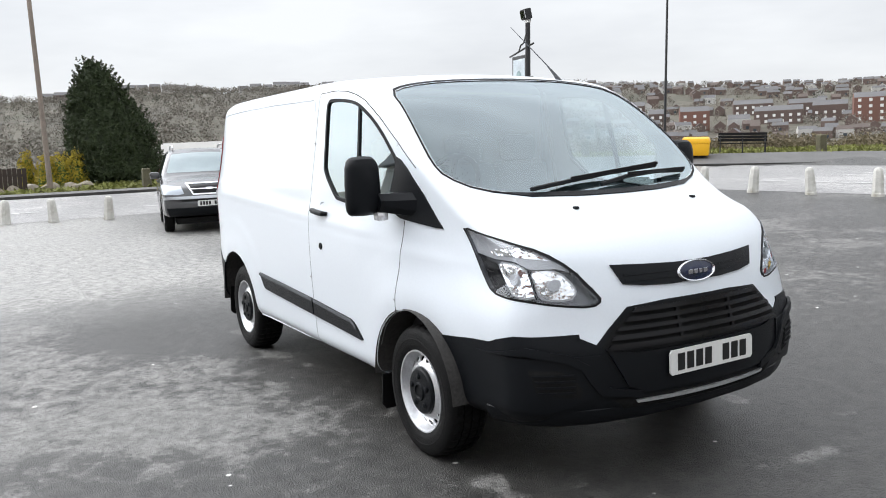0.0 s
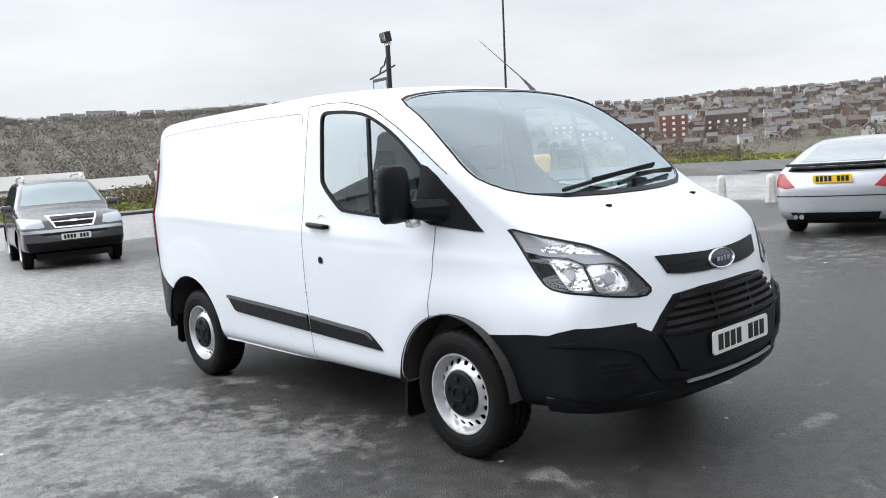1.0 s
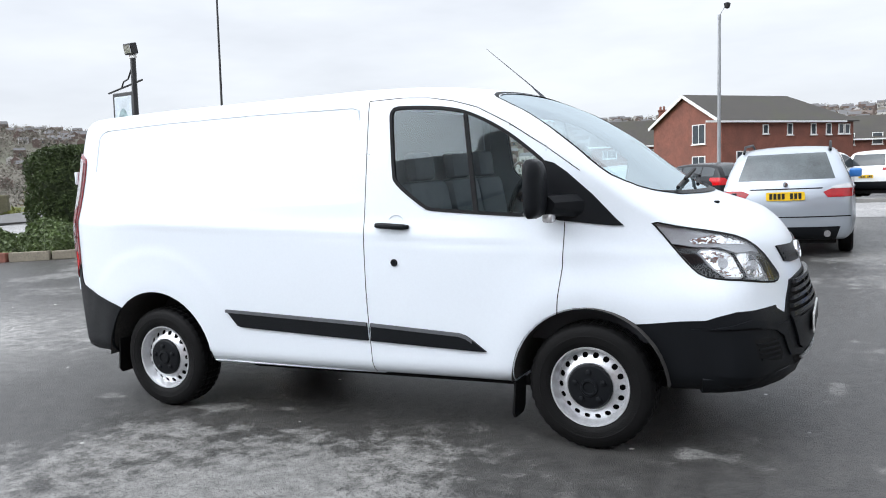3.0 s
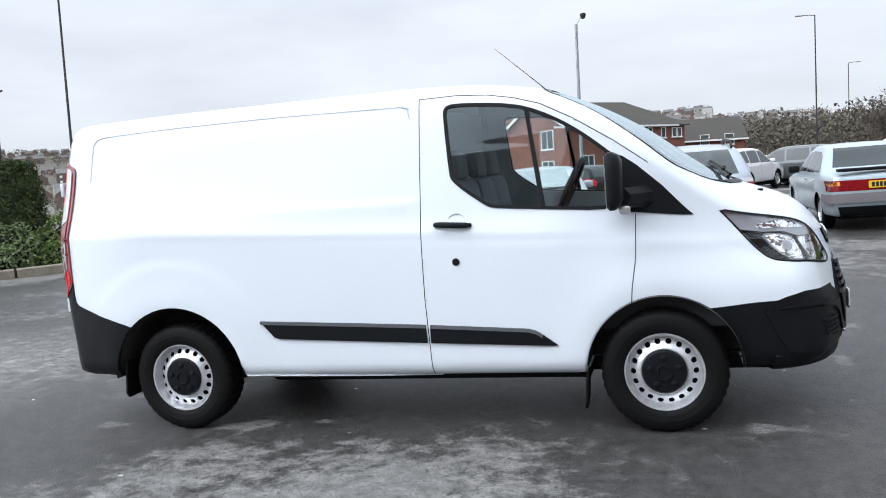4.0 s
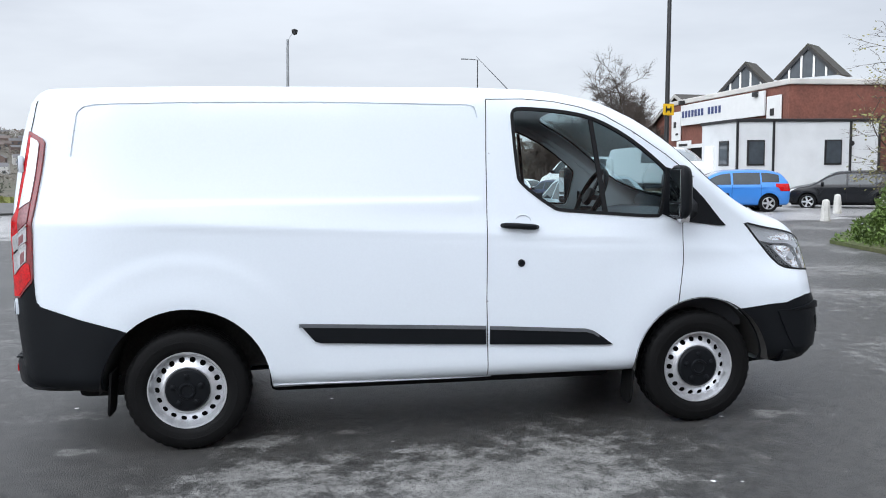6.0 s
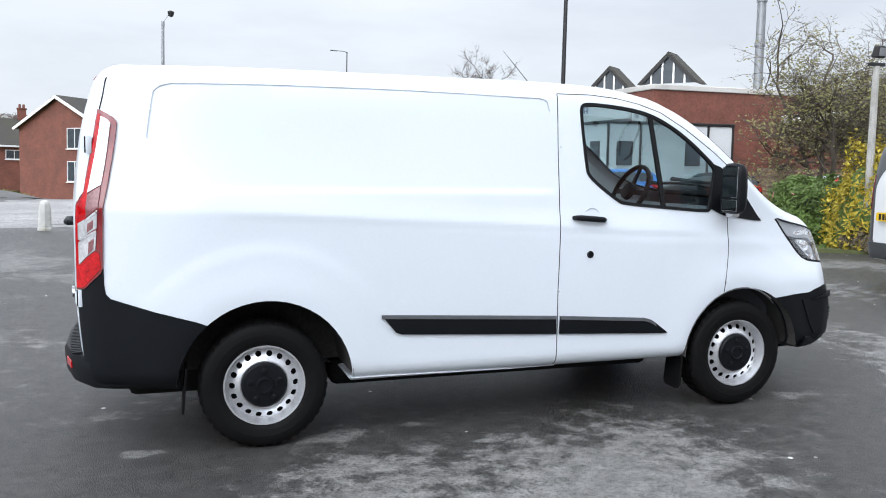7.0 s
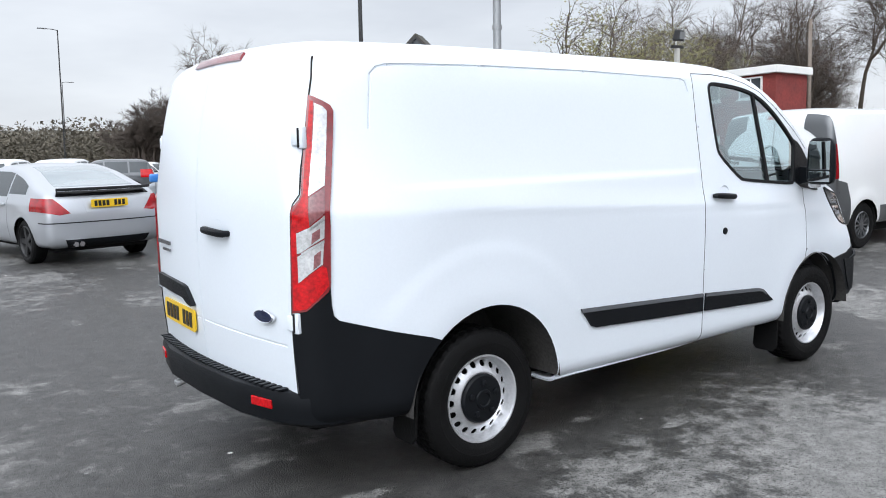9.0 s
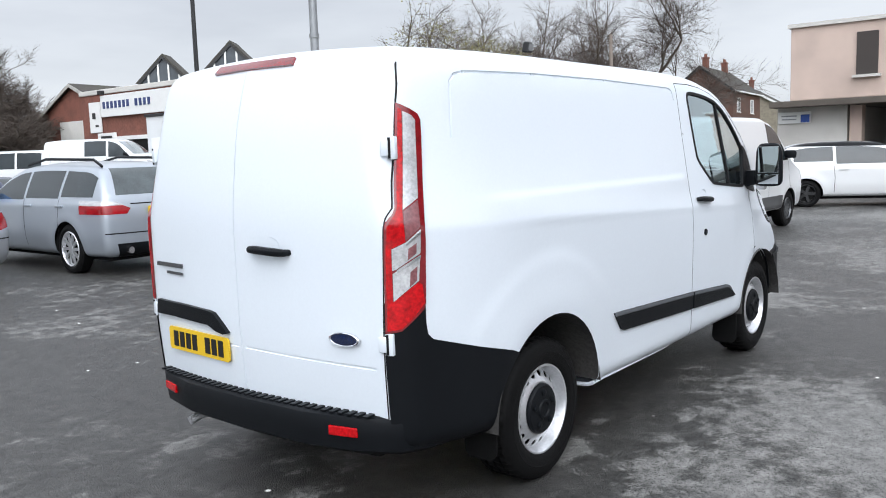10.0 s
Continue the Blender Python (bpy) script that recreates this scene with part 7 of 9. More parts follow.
        for poly in ([(1.297, 1.038), (1.369, 1.035), (1.457, 1.02), (1.51, 0.926), (1.51, 0.899), (1.413, 0.904), (1.359, 0.945), (1.318, 0.998)], [(1.473, 1.016), (1.562, 1.016), (1.612, 0.994), (1.66, 0.94), (1.673, 0.909), (1.654, 0.881), (1.551, 0.89), (1.522, 0.926)]):
            poly = rounded(poly)
            cu, cv = sum(p[0] for p in poly) / len(poly), sum(p[1] for p in poly) / len(poly)
            inner("reflector_rim", inset(poly, -0.006), LAMP_SILVER, -0.030, 0.03)
            inner("reflector", inset(poly, 0.002), LAMP_CHROME, -0.026, 0.03, "chrome reflector")
            inner("bulb_shield", [(cu + 0.026 * math.cos(k * 0.785), cv + 0.026 * math.sin(k * 0.785)) for k in range(8)], LAMP_SILVER, -0.012, 0.02, "round bulb shield")
        inner("divider", [(1.462, 1.020), (1.470, 1.018), (1.524, 0.915), (1.530, 0.892), (1.518, 0.892)], GLOSS_BLACK, -0.016, 0.03)
        inner("lamp_trim", [(1.162, 1.061), (1.268, 1.036), (1.303, 0.997), (1.356, 0.937), (1.404, 0.904), (1.302, 0.902), (1.232, 0.976)], GLOSS_BLACK, -0.020, 0.03, "black inner panel")

    # Side strips, sills, liners, mudflaps, wheels.
    strips = [[(-0.858, 0.687), (-0.30, 0.661), (0.173, 0.638), (0.176, 0.534), (-0.40, 0.561), (-0.745, 0.578), (-0.775, 0.588)], [(0.199, 0.636), (0.758, 0.600), (0.80, 0.588), (0.835, 0.566), (0.917, 0.505), (0.86, 0.504), (0.197, 0.533)]]
    for s in (-1, 1):
        for q in strips:
            st = part("side_strip", skin(body, q, SIDE_U, SIDE_V, near, 0.012, 0.014, s > 0), BLACK, van, "black rubbing strip", smooth=True, sharp=0.4)
            up = [p for p in q if p[1] > 0.58]
            edge = q[:3] if q is strips[0] else q[:4]
            part("strip_edge", skin(body, list(edge) + [(u, v - 0.018) for u, v in reversed(edge)], SIDE_U, SIDE_V, near, 0.015, 0.006, s > 0), GREY_CLOTH, st, smooth=True)
        part("sill", skin(body, [(-1.005, 0.285), (1.06, 0.262), (1.06, 0.315), (-1.005, 0.352)], SIDE_U, SIDE_V, lambda c: c.y < -0.6 and c.z < 0.5, 0.008, 0.02, s > 0), WHITE, van, smooth=True)
        for cx, r in ((1.4665, 0.412), (-1.455, 0.452)):
            line = ring_points(cx, 0.345, r, 180, 3, 24)
            bm = bmesh.new()
            rows = [[bm.verts.new((x, s * y, z)) for x, z in line] for y in (0.995, 0.94, 0.55)]
            for q, w in zip(rows, rows[1:]):
                for k in range(len(line) - 1):
                    bm.faces.new((q[k], q[k + 1], w[k + 1], w[k]) if s > 0 else (q[k], w[k], w[k + 1], q[k + 1]))
            bm.faces.new(rows[2] if s < 0 else rows[2][::-1])
            part("wheel_arch_liner", bm, ARCH, van, smooth=True)
        for x, z, w, h in ((1.045, 0.235, 0.04, 0.20), (-1.872, 0.33, 0.05, 0.24)):
            flap = prism([(-0.085, -h / 2 + 0.03), (-0.06, -h / 2), (0.06, -h / 2), (0.085, -h / 2 + 0.03), (0.08, h / 2), (-0.08, h / 2)], pose(x, s * 0.875, z, 0, 0, 0) @ pose(0, 0, 0, 0, 5) @ Matrix(((0, 0, 1, 0), (1, 0, 0, 0), (0, 1, 0, 0), (0, 0, 0, 1))), 0.012)
            part("mudflap", flap, RUBBER, van, "black rubber mudflap")
        steel_wheel(van, 1.4665, s * 0.843, 0.334, s)
        steel_wheel(van, -1.4665, s * 0.843, 0.334, s)
    under = bmesh.new()
    add_box(under, (0.0, 0, 0.36), (1.9, 1.5, 0.10), None, 0.03)
    # Low boxes added to block light and deepen the shade under the van.
    add_box(under, (0.0, 0, 0.275), (2.1, 1.15, 0.14), None, 0.04)
    add_box(under, (-1.70, 0, 0.34), (0.9, 1.05, 0.26), None, 0.04)
    add_box(under, (1.55, 0, 0.33), (1.1, 1.0, 0.20), None, 0.04)
    add_tube(under, [(-1.4665, -0.75, 0.34), (-1.4665, 0.75, 0.34)], 0.05, 10)
    add_tube(under, [(1.4665, -0.75, 0.30), (1.4665, 0.75, 0.30)], 0.05, 10)
    add_tube(under, [(-0.9, 0.3, 0.24), (-1.5, 0.3, 0.22), (-2.0, 0.42, 0.25)], 0.09, 10)
    part("underbody", under, UNDER, van, "dark axles and floor with added low boxes")

    # Tail: corners, lamps, doors, bumper.
    cheek = [(-2.6, 0.28), (-2.6, 0.99), (-2.234, 0.96), (-2.233, 0.88), (-2.226, 0.835), (-2.204, 0.811), (-2.092, 0.776), (-1.98, 0.742), (-1.801, 0.694), (-1.74, 0.67), (-1.74, 0.28)]
    for s in (-1, 1):
        corner_bm = skin(body, cheek, SIDE_U, SIDE_V, lambda c: c.y < -0.70 and c.x < -1.7, 0.006, 0.015, False, arch_r)
        bmesh.ops.bisect_plane(corner_bm, geom=corner_bm.faces[:] + corner_bm.edges[:] + corner_bm.verts[:], plane_co=(-2.35, -0.786, 0.6), plane_no=(0, 1, 0.02), clear_outer=True)
        part("rear_corner", mirror(corner_bm) if s > 0 else corner_bm, BLACK, van, "black plastic rear corner", smooth=True)
        TU = Vector((-0.62, 0.785, 0)).normalized()
        pts = [(-2.243, -0.78, 1.738), (-2.231, -0.79, 1.733), (-2.195, -0.809, 1.714), (-2.168, -0.822, 1.696), (-2.158, -0.829, 1.673), (-2.165, -0.836, 1.608), (-2.19, -0.857, 1.435), (-2.225, -0.892, 1.207), (-2.234, -0.89, 0.96), (-2.243, -0.886, 0.937), (-2.278, -0.87, 0.902), (-2.316, -0.839, 0.858), (-2.357, -0.793, 0.85), (-2.355, -0.797, 1.141), (-2.351, -0.801, 1.268), (-2.343, -0.801, 1.284), (-2.318, -0.815, 1.315), (-2.311, -0.819, 1.336), (-2.294, -0.805, 1.438), (-2.267, -0.792, 1.598)]
        flat = [(Vector(p).dot(TU), p[2]) for p in pts]
        sel = lambda c: c.y < -0.70 and c.x < -2.05
        lampr = part("tail_lamp", skin(body, flat, TU, SIDE_V, sel, 0.012, 0.03, s > 0), DEEP_RED, van, "tall red and clear tail lamp", smooth=True)
        def bit(name, points, material, out, label=""):
            q = [(Vector(p).dot(TU), p[2]) for p in points]
            part(name, skin(body, q, TU, SIDE_V, sel, out, 0.008, s > 0), material, lampr, label, smooth=True)
        bit("red_section", [(-2.24, -0.787, 1.717), (-2.229, -0.795, 1.712), (-2.26, -0.819, 1.483), (-2.291, -0.838, 1.324), (-2.30, -0.858, 1.206), (-2.339, -0.819, 1.183), (-2.338, -0.818, 0.974), (-2.261, -0.879, 1.047), (-2.247, -0.885, 1.036), (-2.24, -0.887, 0.963), (-2.282, -0.868, 0.909), (-2.317, -0.838, 0.867), (-2.352, -0.80, 0.86), (-2.351, -0.804, 1.142), (-2.347, -0.808, 1.264), (-2.314, -0.821, 1.311), (-2.305, -0.826, 1.336), (-2.287, -0.811, 1.438), (-2.263, -0.798, 1.586)], RED_LENS, 0.0145, "bright red lens")
        bit("clear_section", [(-2.228, -0.798, 1.703), (-2.198, -0.812, 1.689), (-2.184, -0.82, 1.67), (-2.188, -0.823, 1.638), (-2.232, -0.862, 1.368), (-2.289, -0.839, 1.326), (-2.26, -0.819, 1.483)], CLEAR_LENS, 0.018, "clear reversing lens")
        bit("smoked_section", [(-2.233, -0.863, 1.361), (-2.251, -0.886, 1.259), (-2.30, -0.858, 1.21), (-2.288, -0.841, 1.319)], SMOKE_LENS, 0.017, "smoky dark lens")
        bit("clear_section", [(-2.338, -0.821, 1.181), (-2.30, -0.857, 1.204), (-2.252, -0.887, 1.25), (-2.254, -0.884, 1.16), (-2.326, -0.83, 1.102), (-2.338, -0.82, 1.098)], CLEAR_LENS, 0.018)
        bit("clear_section", [(-2.337, -0.821, 1.086), (-2.254, -0.883, 1.151), (-2.261, -0.879, 1.053), (-2.337, -0.821, 0.978)], CLEAR_LENS, 0.018)
        bit("lamp_rib", [(-2.30, -0.858, 1.201), (-2.252, -0.887, 1.248), (-2.252, -0.887, 1.236), (-2.30, -0.857, 1.19)], CHROME, 0.021)
        bit("lamp_rib", [(-2.326, -0.83, 1.10), (-2.254, -0.883, 1.153), (-2.254, -0.883, 1.142), (-2.326, -0.83, 1.088)], CHROME, 0.021)
        bit("lamp_edge", [(-2.290, -0.86, 1.18), (-2.264, -0.875, 1.20), (-2.266, -0.874, 1.16), (-2.292, -0.856, 1.135)], SMOKE_LENS, 0.0195)
        bit("lamp_edge", [(-2.285, -0.862, 1.09), (-2.264, -0.875, 1.11), (-2.267, -0.873, 1.055), (-2.288, -0.858, 1.03)], SMOKE_LENS, 0.0195)
        for z in (1.566, 0.806):
            x = -2.352 if z < 1 else -2.298
            hinge = box((x + 0.004, s * 0.806, z), (0.026, 0.034, 0.088), pose(0, 0, 0, 0, 0, -s * 14), 0.005)
            add_box(hinge, (x - 0.012, s * 0.782, z), (0.022, 0.036, 0.062), pose(0, 0, 0, 0, 0, -s * 14), 0.005)
            h = part("door_hinge", hinge, WHITE, van, "white door hinge", smooth=True)
            part("hinge_pin", tube([(x - 0.010, s * 0.802, z - 0.040), (x - 0.010, s * 0.802, z + 0.040)], 0.006, 8), SEAL, h)
        line = [(-0.774, 0.47), (-0.784, 0.85), (-0.792, 1.10), (-0.796, 1.264), (-0.800, 1.298), (-0.814, 1.336), (-0.802, 1.438), (-0.791, 1.621), (-0.776, 1.816), (-0.760, 1.90)]
        part("door_gap_seal", skin(body, ribbon(line, 0.005), FRONT_U, SIDE_V, lambda c: c.x < -2.0 and c.y < -0.5, 0.0015, 0.0, s > 0), SEAL, van)
    part("rear_handle", tube([(-2.412, -0.095, 1.155), (-2.455, -0.11, 1.157), (-2.462, -0.15, 1.158), (-2.456, -0.28, 1.152), (-2.445, -0.31, 1.150), (-2.405, -0.322, 1.150)], [0.012, 0.016, 0.018, 0.018, 0.016, 0.012], 10), BLACK, van, "black rear door handle", smooth=True)
    part("handle_cup", lathe([(0.0, -0.012), (0.03, -0.008), (0.045, 0.001), (0.048, 0.002)], 20, pose(-2.424, -0.215, 1.172, 0, -90) @ Matrix.Diagonal((0.8, 1.1, 1, 1))), WHITE, van, smooth=True)
    ov = Matrix.Translation((-2.396, -0.603, 0.813)) @ pose(0, 0, 0, 0, 0, 6) @ pose(0, 0, 0, 0, -90, 0) @ Matrix.Diagonal((0.36, 1, 1, 1))
    bdg = part("rear_badge", lathe([(0.078, 0.0), (0.078, 0.010), (0.072, 0.013), (0.066, 0.011)], 32, ov), CHROME, van, "oval blue badge with a chrome rim", smooth=True)
    part("badge_field", lathe([(0.068, 0.010), (0.0, 0.013)], 32, ov), BADGE_BLUE, bdg)
    for i in range(7):
        part("badge_bar", box((-2.390 - 0.027 * i / 7, 0.69 - i * 0.036, 1.043), (0.006, 0.028, 0.020)), STEEL_MARK, van)
    for i in range(6):
        part("badge_bar", box((-2.399 - 0.018 * i / 6, 0.60 - i * 0.026, 1.006), (0.006, 0.019, 0.013)), STEEL_MARK, van)
    grip = [(0.135, 0.757), (0.10, 0.765), (0.15, 0.81), (0.20, 0.848), (0.24, 0.855), (0.45, 0.862), (0.72, 0.862), (0.735, 0.79), (0.55, 0.795), (0.25, 0.788), (0.19, 0.765)]
    part("plate_lamp_cover", skin(body, grip, FRONT_U, SIDE_V, tail, 0.020, 0.03), BLACK, van, "black trim over the plate", smooth=True)
    plate(van, Matrix.Translation((-2.412, 0.365, 0.683)) @ pose(0, 0, 0, 0, 0, -4) @ Matrix(((0, 0, -1, 0), (-1, 0, 0, 0), (0, 1, 0, 0), (0, 0, 0, 1))), 0.52, 0.111, PLATE_YELLOW, "1111 111")
    part("high_brake_light", skin(body, [(-0.255, 1.955), (-0.265, 1.922), (0.0, 1.926), (0.265, 1.922), (0.255, 1.955)], FRONT_U, SIDE_V, lambda c: c.x < -2.0, 0.012, 0.02), DEEP_RED, van, "long red brake light", smooth=True)
    back = [(-2.08, -0.875), (-2.20, -0.852), (-2.30, -0.80), (-2.385, -0.66), (-2.445, -0.4), (-2.458, 0.0), (-2.445, 0.4), (-2.385, 0.66), (-2.30, 0.80), (-2.20, 0.852), (-2.08, 0.875)]
    rb = part("rear_bumper", sweep(back, [(-0.08, 0.340), (-0.01, 0.342), (0.018, 0.362), (0.026, 0.42), (0.030, 0.475), (0.022, 0.498), (0.008, 0.505), (-0.09, 0.507)], -1.0), BLACK, van, "black rear bumper with a ribbed step", smooth=True)
    for i in range(34):
        y = -0.70 + i * 1.40 / 33
        x = -2.462 + 0.055 * (y / 0.7)**2
        part("step_rib", box((x + 0.030, y, 0.509), (0.060, 0.026, 0.008), pose(0, 0, 0, 0, 0, -8 * y), 0.002), BLACK, rb)
    for y in (-0.60, 0.60):
        part("reflector", box((-2.428, y, 0.440), (0.014, 0.135, 0.040), pose(0, 0, 0, 0, 0, 14 if y < 0 else -14), 0.004), RED_LENS, rb, "red reflector")
    part("exhaust_pipe", tube([(-2.1, 0.42, 0.28), (-2.36, 0.45, 0.31), (-2.43, 0.46, 0.29)], 0.022, 10), SILVER, van, "bent exhaust pipe end", smooth=True)

    # Cabin.
    part("bulkhead", box((0.17, 0, 1.13), (0.03, 1.66, 1.5), None, 0.01), LINING, van, "grey bulkhead")
    dash = bmesh.new()
    prof = [(1.05, 0.55), (1.02, 0.80), (1.06, 1.02), (1.16, 1.13), (1.35, 1.19), (1.62, 1.23), (1.80, 1.22), (1.80, 0.55)]
    add_prism(dash, [(a, b) for a, b in prof], Matrix(((1, 0, 0, 0), (0, 0, -1, 0.80), (0, 1, 0, 0), (0, 0, 0, 1))), 1.60)
    bmesh.ops.recalc_face_normals(dash, faces=dash.faces[:])
    part("dashboard", dash, DASH, van, "dark grey dashboard", smooth=True, sharp=0.4)
    wheel_m = pose(0.97, -0.42, 1.33, 0, -64, 0)
    st = lathe([(0.185 + 0.016 * math.cos(a), 0.016 * math.sin(a)) for a in [2 * math.pi * k / 10 for k in range(11)]], 36, wheel_m)
    add_lathe(st, [(0.06, 0.0), (0.055, 0.03), (0.0, 0.035)], 16, wheel_m)
    for a in (0, 180, 270):
        add_box(st, wheel_m @ Vector((0.115 * math.cos(radians(a + 90)), 0.115 * math.sin(radians(a + 90)), 0.0)), (0.12, 0.03, 0.012), wheel_m @ pose(0, 0, 0, 0, 0, a + 90))
    part("steering_wheel", st, BLACK, van, "black steering wheel", smooth=True)
    for y, w in ((-0.44, 0.52), (0.10, 0.44), (0.54, 0.44)):
        seat = root_part("seat", van, "grey cloth cab seat")
        part("cushion", box((0.62, y, 0.80), (0.50, w, 0.16), pose(0, 0, 0, 0, -6), 0.05), GREY_CLOTH, seat, smooth=True)
        part("backrest", box((0.345, y, 1.12), (0.13, w, 0.62), pose(0, 0, 0, 0, -10), 0.05), GREY_CLOTH, seat, smooth=True)
        part("headrest", box((0.285, y, 1.52), (0.09, 0.27, 0.18), pose(0, 0, 0, 0, -6), 0.035), GREY_CLOTH, seat, smooth=True)
    return van


def ribbon_off(co, a, b):
    d = (Vector(b) - Vector(a)).normalized()
    return (co.x - a[0]) * -d.y + (co.z - a[1]) * d.x


build_van()


# ---- parked vehicles ----
def alloy_wheel(parent, x, y, z, side, r, rim, spokes, face, width=0.2):
    """A tyre with a spoked rim; side -1 faces -y."""
    m = pose(x, y, z, 90 if side < 0 else -90, 0, 0)
    w = new("wheel")
    w.parent = parent
    h = width / 2
    part("tyre", lathe([(rim, -h), (rim + 0.03, -h - 0.005), (r - 0.02, -h + 0.005), (r, -h + 0.03), (r, h - 0.03), (r - 0.02, h - 0.005), (rim + 0.03, h + 0.005), (rim, h - 0.01)], 32, m), RUBBER, w, smooth=True)
    bm = lathe([(rim, h - 0.01), (rim - 0.012, h), (rim - 0.02, h - 0.02), (rim - 0.03, h - 0.06)], 32, m)
    add_lathe(bm, [(0.055, h - 0.03), (0.05, h - 0.015), (0.0, h - 0.012)], 12, m)
    for k in range(spokes):
        a = 360.0 * k / spokes
        add_box(bm, m @ pose(0, 0, 0, 0, 0, a) @ Vector((rim * 0.5 + 0.01, 0, h - 0.03)), (rim * 0.92, rim * (1.5 / spokes), 0.025), m @ pose(0, 0, 0, 0, 0, a))
    part("rim", bm, face, w, "spoked wheel")
    # Flat dark disc that stands in for the shade behind the spokes.
    part("rim_shade_disc", lathe([(rim - 0.03, h - 0.075), (0.0, h - 0.075)], 20, m), DARK, w)
    return w


def vehicle(name, m, spec, paint, label, category="car"):
    """A parked vehicle from its side profile, widths and lamp outlines; nose towards +x."""
    L, W, H = spec["size"]
    ob = root(name, m, label, category)
    tx, tz = zip(*spec["top"])
    belt = spec["belt"]
    wz, wy = zip(*spec.get("wide", ((0.18, 0.88), (0.32, 0.955), (0.55, 0.995), (belt - 0.12, 0.99), (belt, 0.955), (H, 0.70))))
    fz, fx = zip(*spec["front"])
    bz, bx = zip(*spec["back"])
    plan = spec.get("plan", 0.16)
    r = spec.get("round", 0.07)
    axles, wr = spec["axles"], spec["wheel"]

    def field(p):
        x, y, z = p[:, 0], np.abs(p[:, 1]), p[:, 2]
        a = z - (bend(tx, tz, x) - spec.get("crown", 0.05) * (y / (W * 0.42))**2)
        flare = sum(0.018 * np.exp(-((np.hypot(x - ax, z - wr) - wr * 1.25) / 0.09)**2) for ax in axles)
        taper = 0.06 * (np.clip((np.abs(x) - L * 0.30) / (L * 0.2), 0, 1))**2
        b = y - (bend(wz, wy, z) * W / 2 - taper + flare)
        c = x - (bend(fz, fx, z) - plan * (y / (W / 2))**2.4)
        d = bend(bz, bx, z) + plan * 0.7 * (y / (W / 2))**2.4 - x
        e = spec.get("floor", 0.24) - z
        n = np.stack([a, b, c, d, e], 1) + r
        return np.minimum(n.max(1), 0) + np.sqrt((np.maximum(n, 0)**2).sum(1)) - r

    core_z = min(0.62, belt * 0.6)
    body = shell(field, (-L / 2 - 0.1, -W / 2 - 0.1, 0.1), (L / 2 + 0.1, W / 2 + 0.1, H + 0.1), (-L * 0.36, -W * 0.22, core_z * 0.8), (L * 0.30, W * 0.22, core_z), spec.get("grid", (84, 26, 30)))
    bm = bmesh.new()
    vs = [bm.verts.new(c) for c in body[0]]
    for q in body[1]:
        bm.faces.new([vs[i] for i in q])
    for ax in axles:
        arch = [(ax - wr * 1.13, 0.02)] + ring_points(ax, wr, wr * 1.13, 180, 0, 14) + [(ax + wr * 1.13, 0.02)]
        for s in (-1, 1):
            test = cut_lines(bm, arch, SIDE_U, SIDE_V, lambda c: c.y * s > W * 0.28 and c.z < belt)
            bmesh.ops.delete(bm, geom=[f for f in bm.faces if test(f)], context="FACES")
    part("body", bm, paint, ob, smooth=True, sharp=0.5)
    near = lambda c: c.y < -W * 0.22
    for s in (-1, 1):
        for q in spec["side_glass"]:
            glass = []
            x0, x1 = q[0], q[1]
            lowz = q[2] if len(q) > 2 else belt
            lean = q[3] if len(q) > 3 else 0.0
            n = 6
            topz = [(x1 - lean + (x0 - x1 + lean) * i / n) for i in range(n + 1)]
            poly = [(x0, lowz), (x1, lowz)] + [(x, max(lowz + 0.02, float(bend(tx, tz, np.array([x]))[0]) - 0.115)) for x in topz]
            part("side_window", skin(body, poly, SIDE_U, SIDE_V, near, 0.003, 0.01, s > 0), CAR_GLASS, ob, smooth=True)
        for name_, poly, material, out in spec.get("side_bits", ()):
            part(name_, skin(body, poly, SIDE_U, SIDE_V, near, out, 0.012, s > 0), material, ob, smooth=True)
        for poly, material in spec.get("tail_lamps", ()):
            part("tail_lamp", skin(body, poly, FRONT_U, SIDE_V, lambda c: c.x < -L * 0.36 and c.y < 0, 0.006, 0.015, s > 0), material, ob, "red tail lamp", smooth=True)
        for poly, material in spec.get("head_lamps", ()):
            part("headlight", skin(body, poly, FRONT_U, SIDE_V, lambda c: c.x > L * 0.34 and c.y < 0, 0.006, 0.015, s > 0), material, ob, "clear headlight", smooth=True)
        mx, mz = spec["mirror"]
        part("door_mirror", box((mx, s * (W / 2 + 0.07), mz), (0.10, 0.20, 0.14), None, 0.035), spec.get("mirror_paint", paint), ob, smooth=True)
        if spec.get("gaps", True):
            for gx in spec["doors"]:
                line = [(gx, 0.34), (gx + 0.01, belt * 0.7), (gx - 0.01, belt)]
                part("door_gap", skin(body, ribbon(line, 0.010), SIDE_U, SIDE_V, near, 0.0015, 0, s > 0), SEAL, ob)
        for gx in spec.get("handles", ()):
            part("door_handle", box((gx, s * (W / 2 * 0.985 + 0.012), belt - 0.10), (0.20, 0.03, 0.035), None, 0.01), paint, ob, smooth=True)
        for ax in axles:
            alloy_wheel(ob, ax, s * (W / 2 - 0.125), wr, s, wr, wr * spec.get("rim", 0.68), spec.get("spokes", 5), spec.get("rim_paint", SILVER))
            bmx = bmesh.new()
            line = ring_points(ax, wr, wr * 1.14, 186, -6, 16)
            rows = [[bmx.verts.new((x, s * y, z)) for x, z in line] for y in (W / 2 - 0.03, W / 2 - 0.4)]
            for k in range(len(line) - 1):
                bmx.faces.new((rows[0][k], rows[0][k + 1], rows[1][k + 1], rows[1][k]))
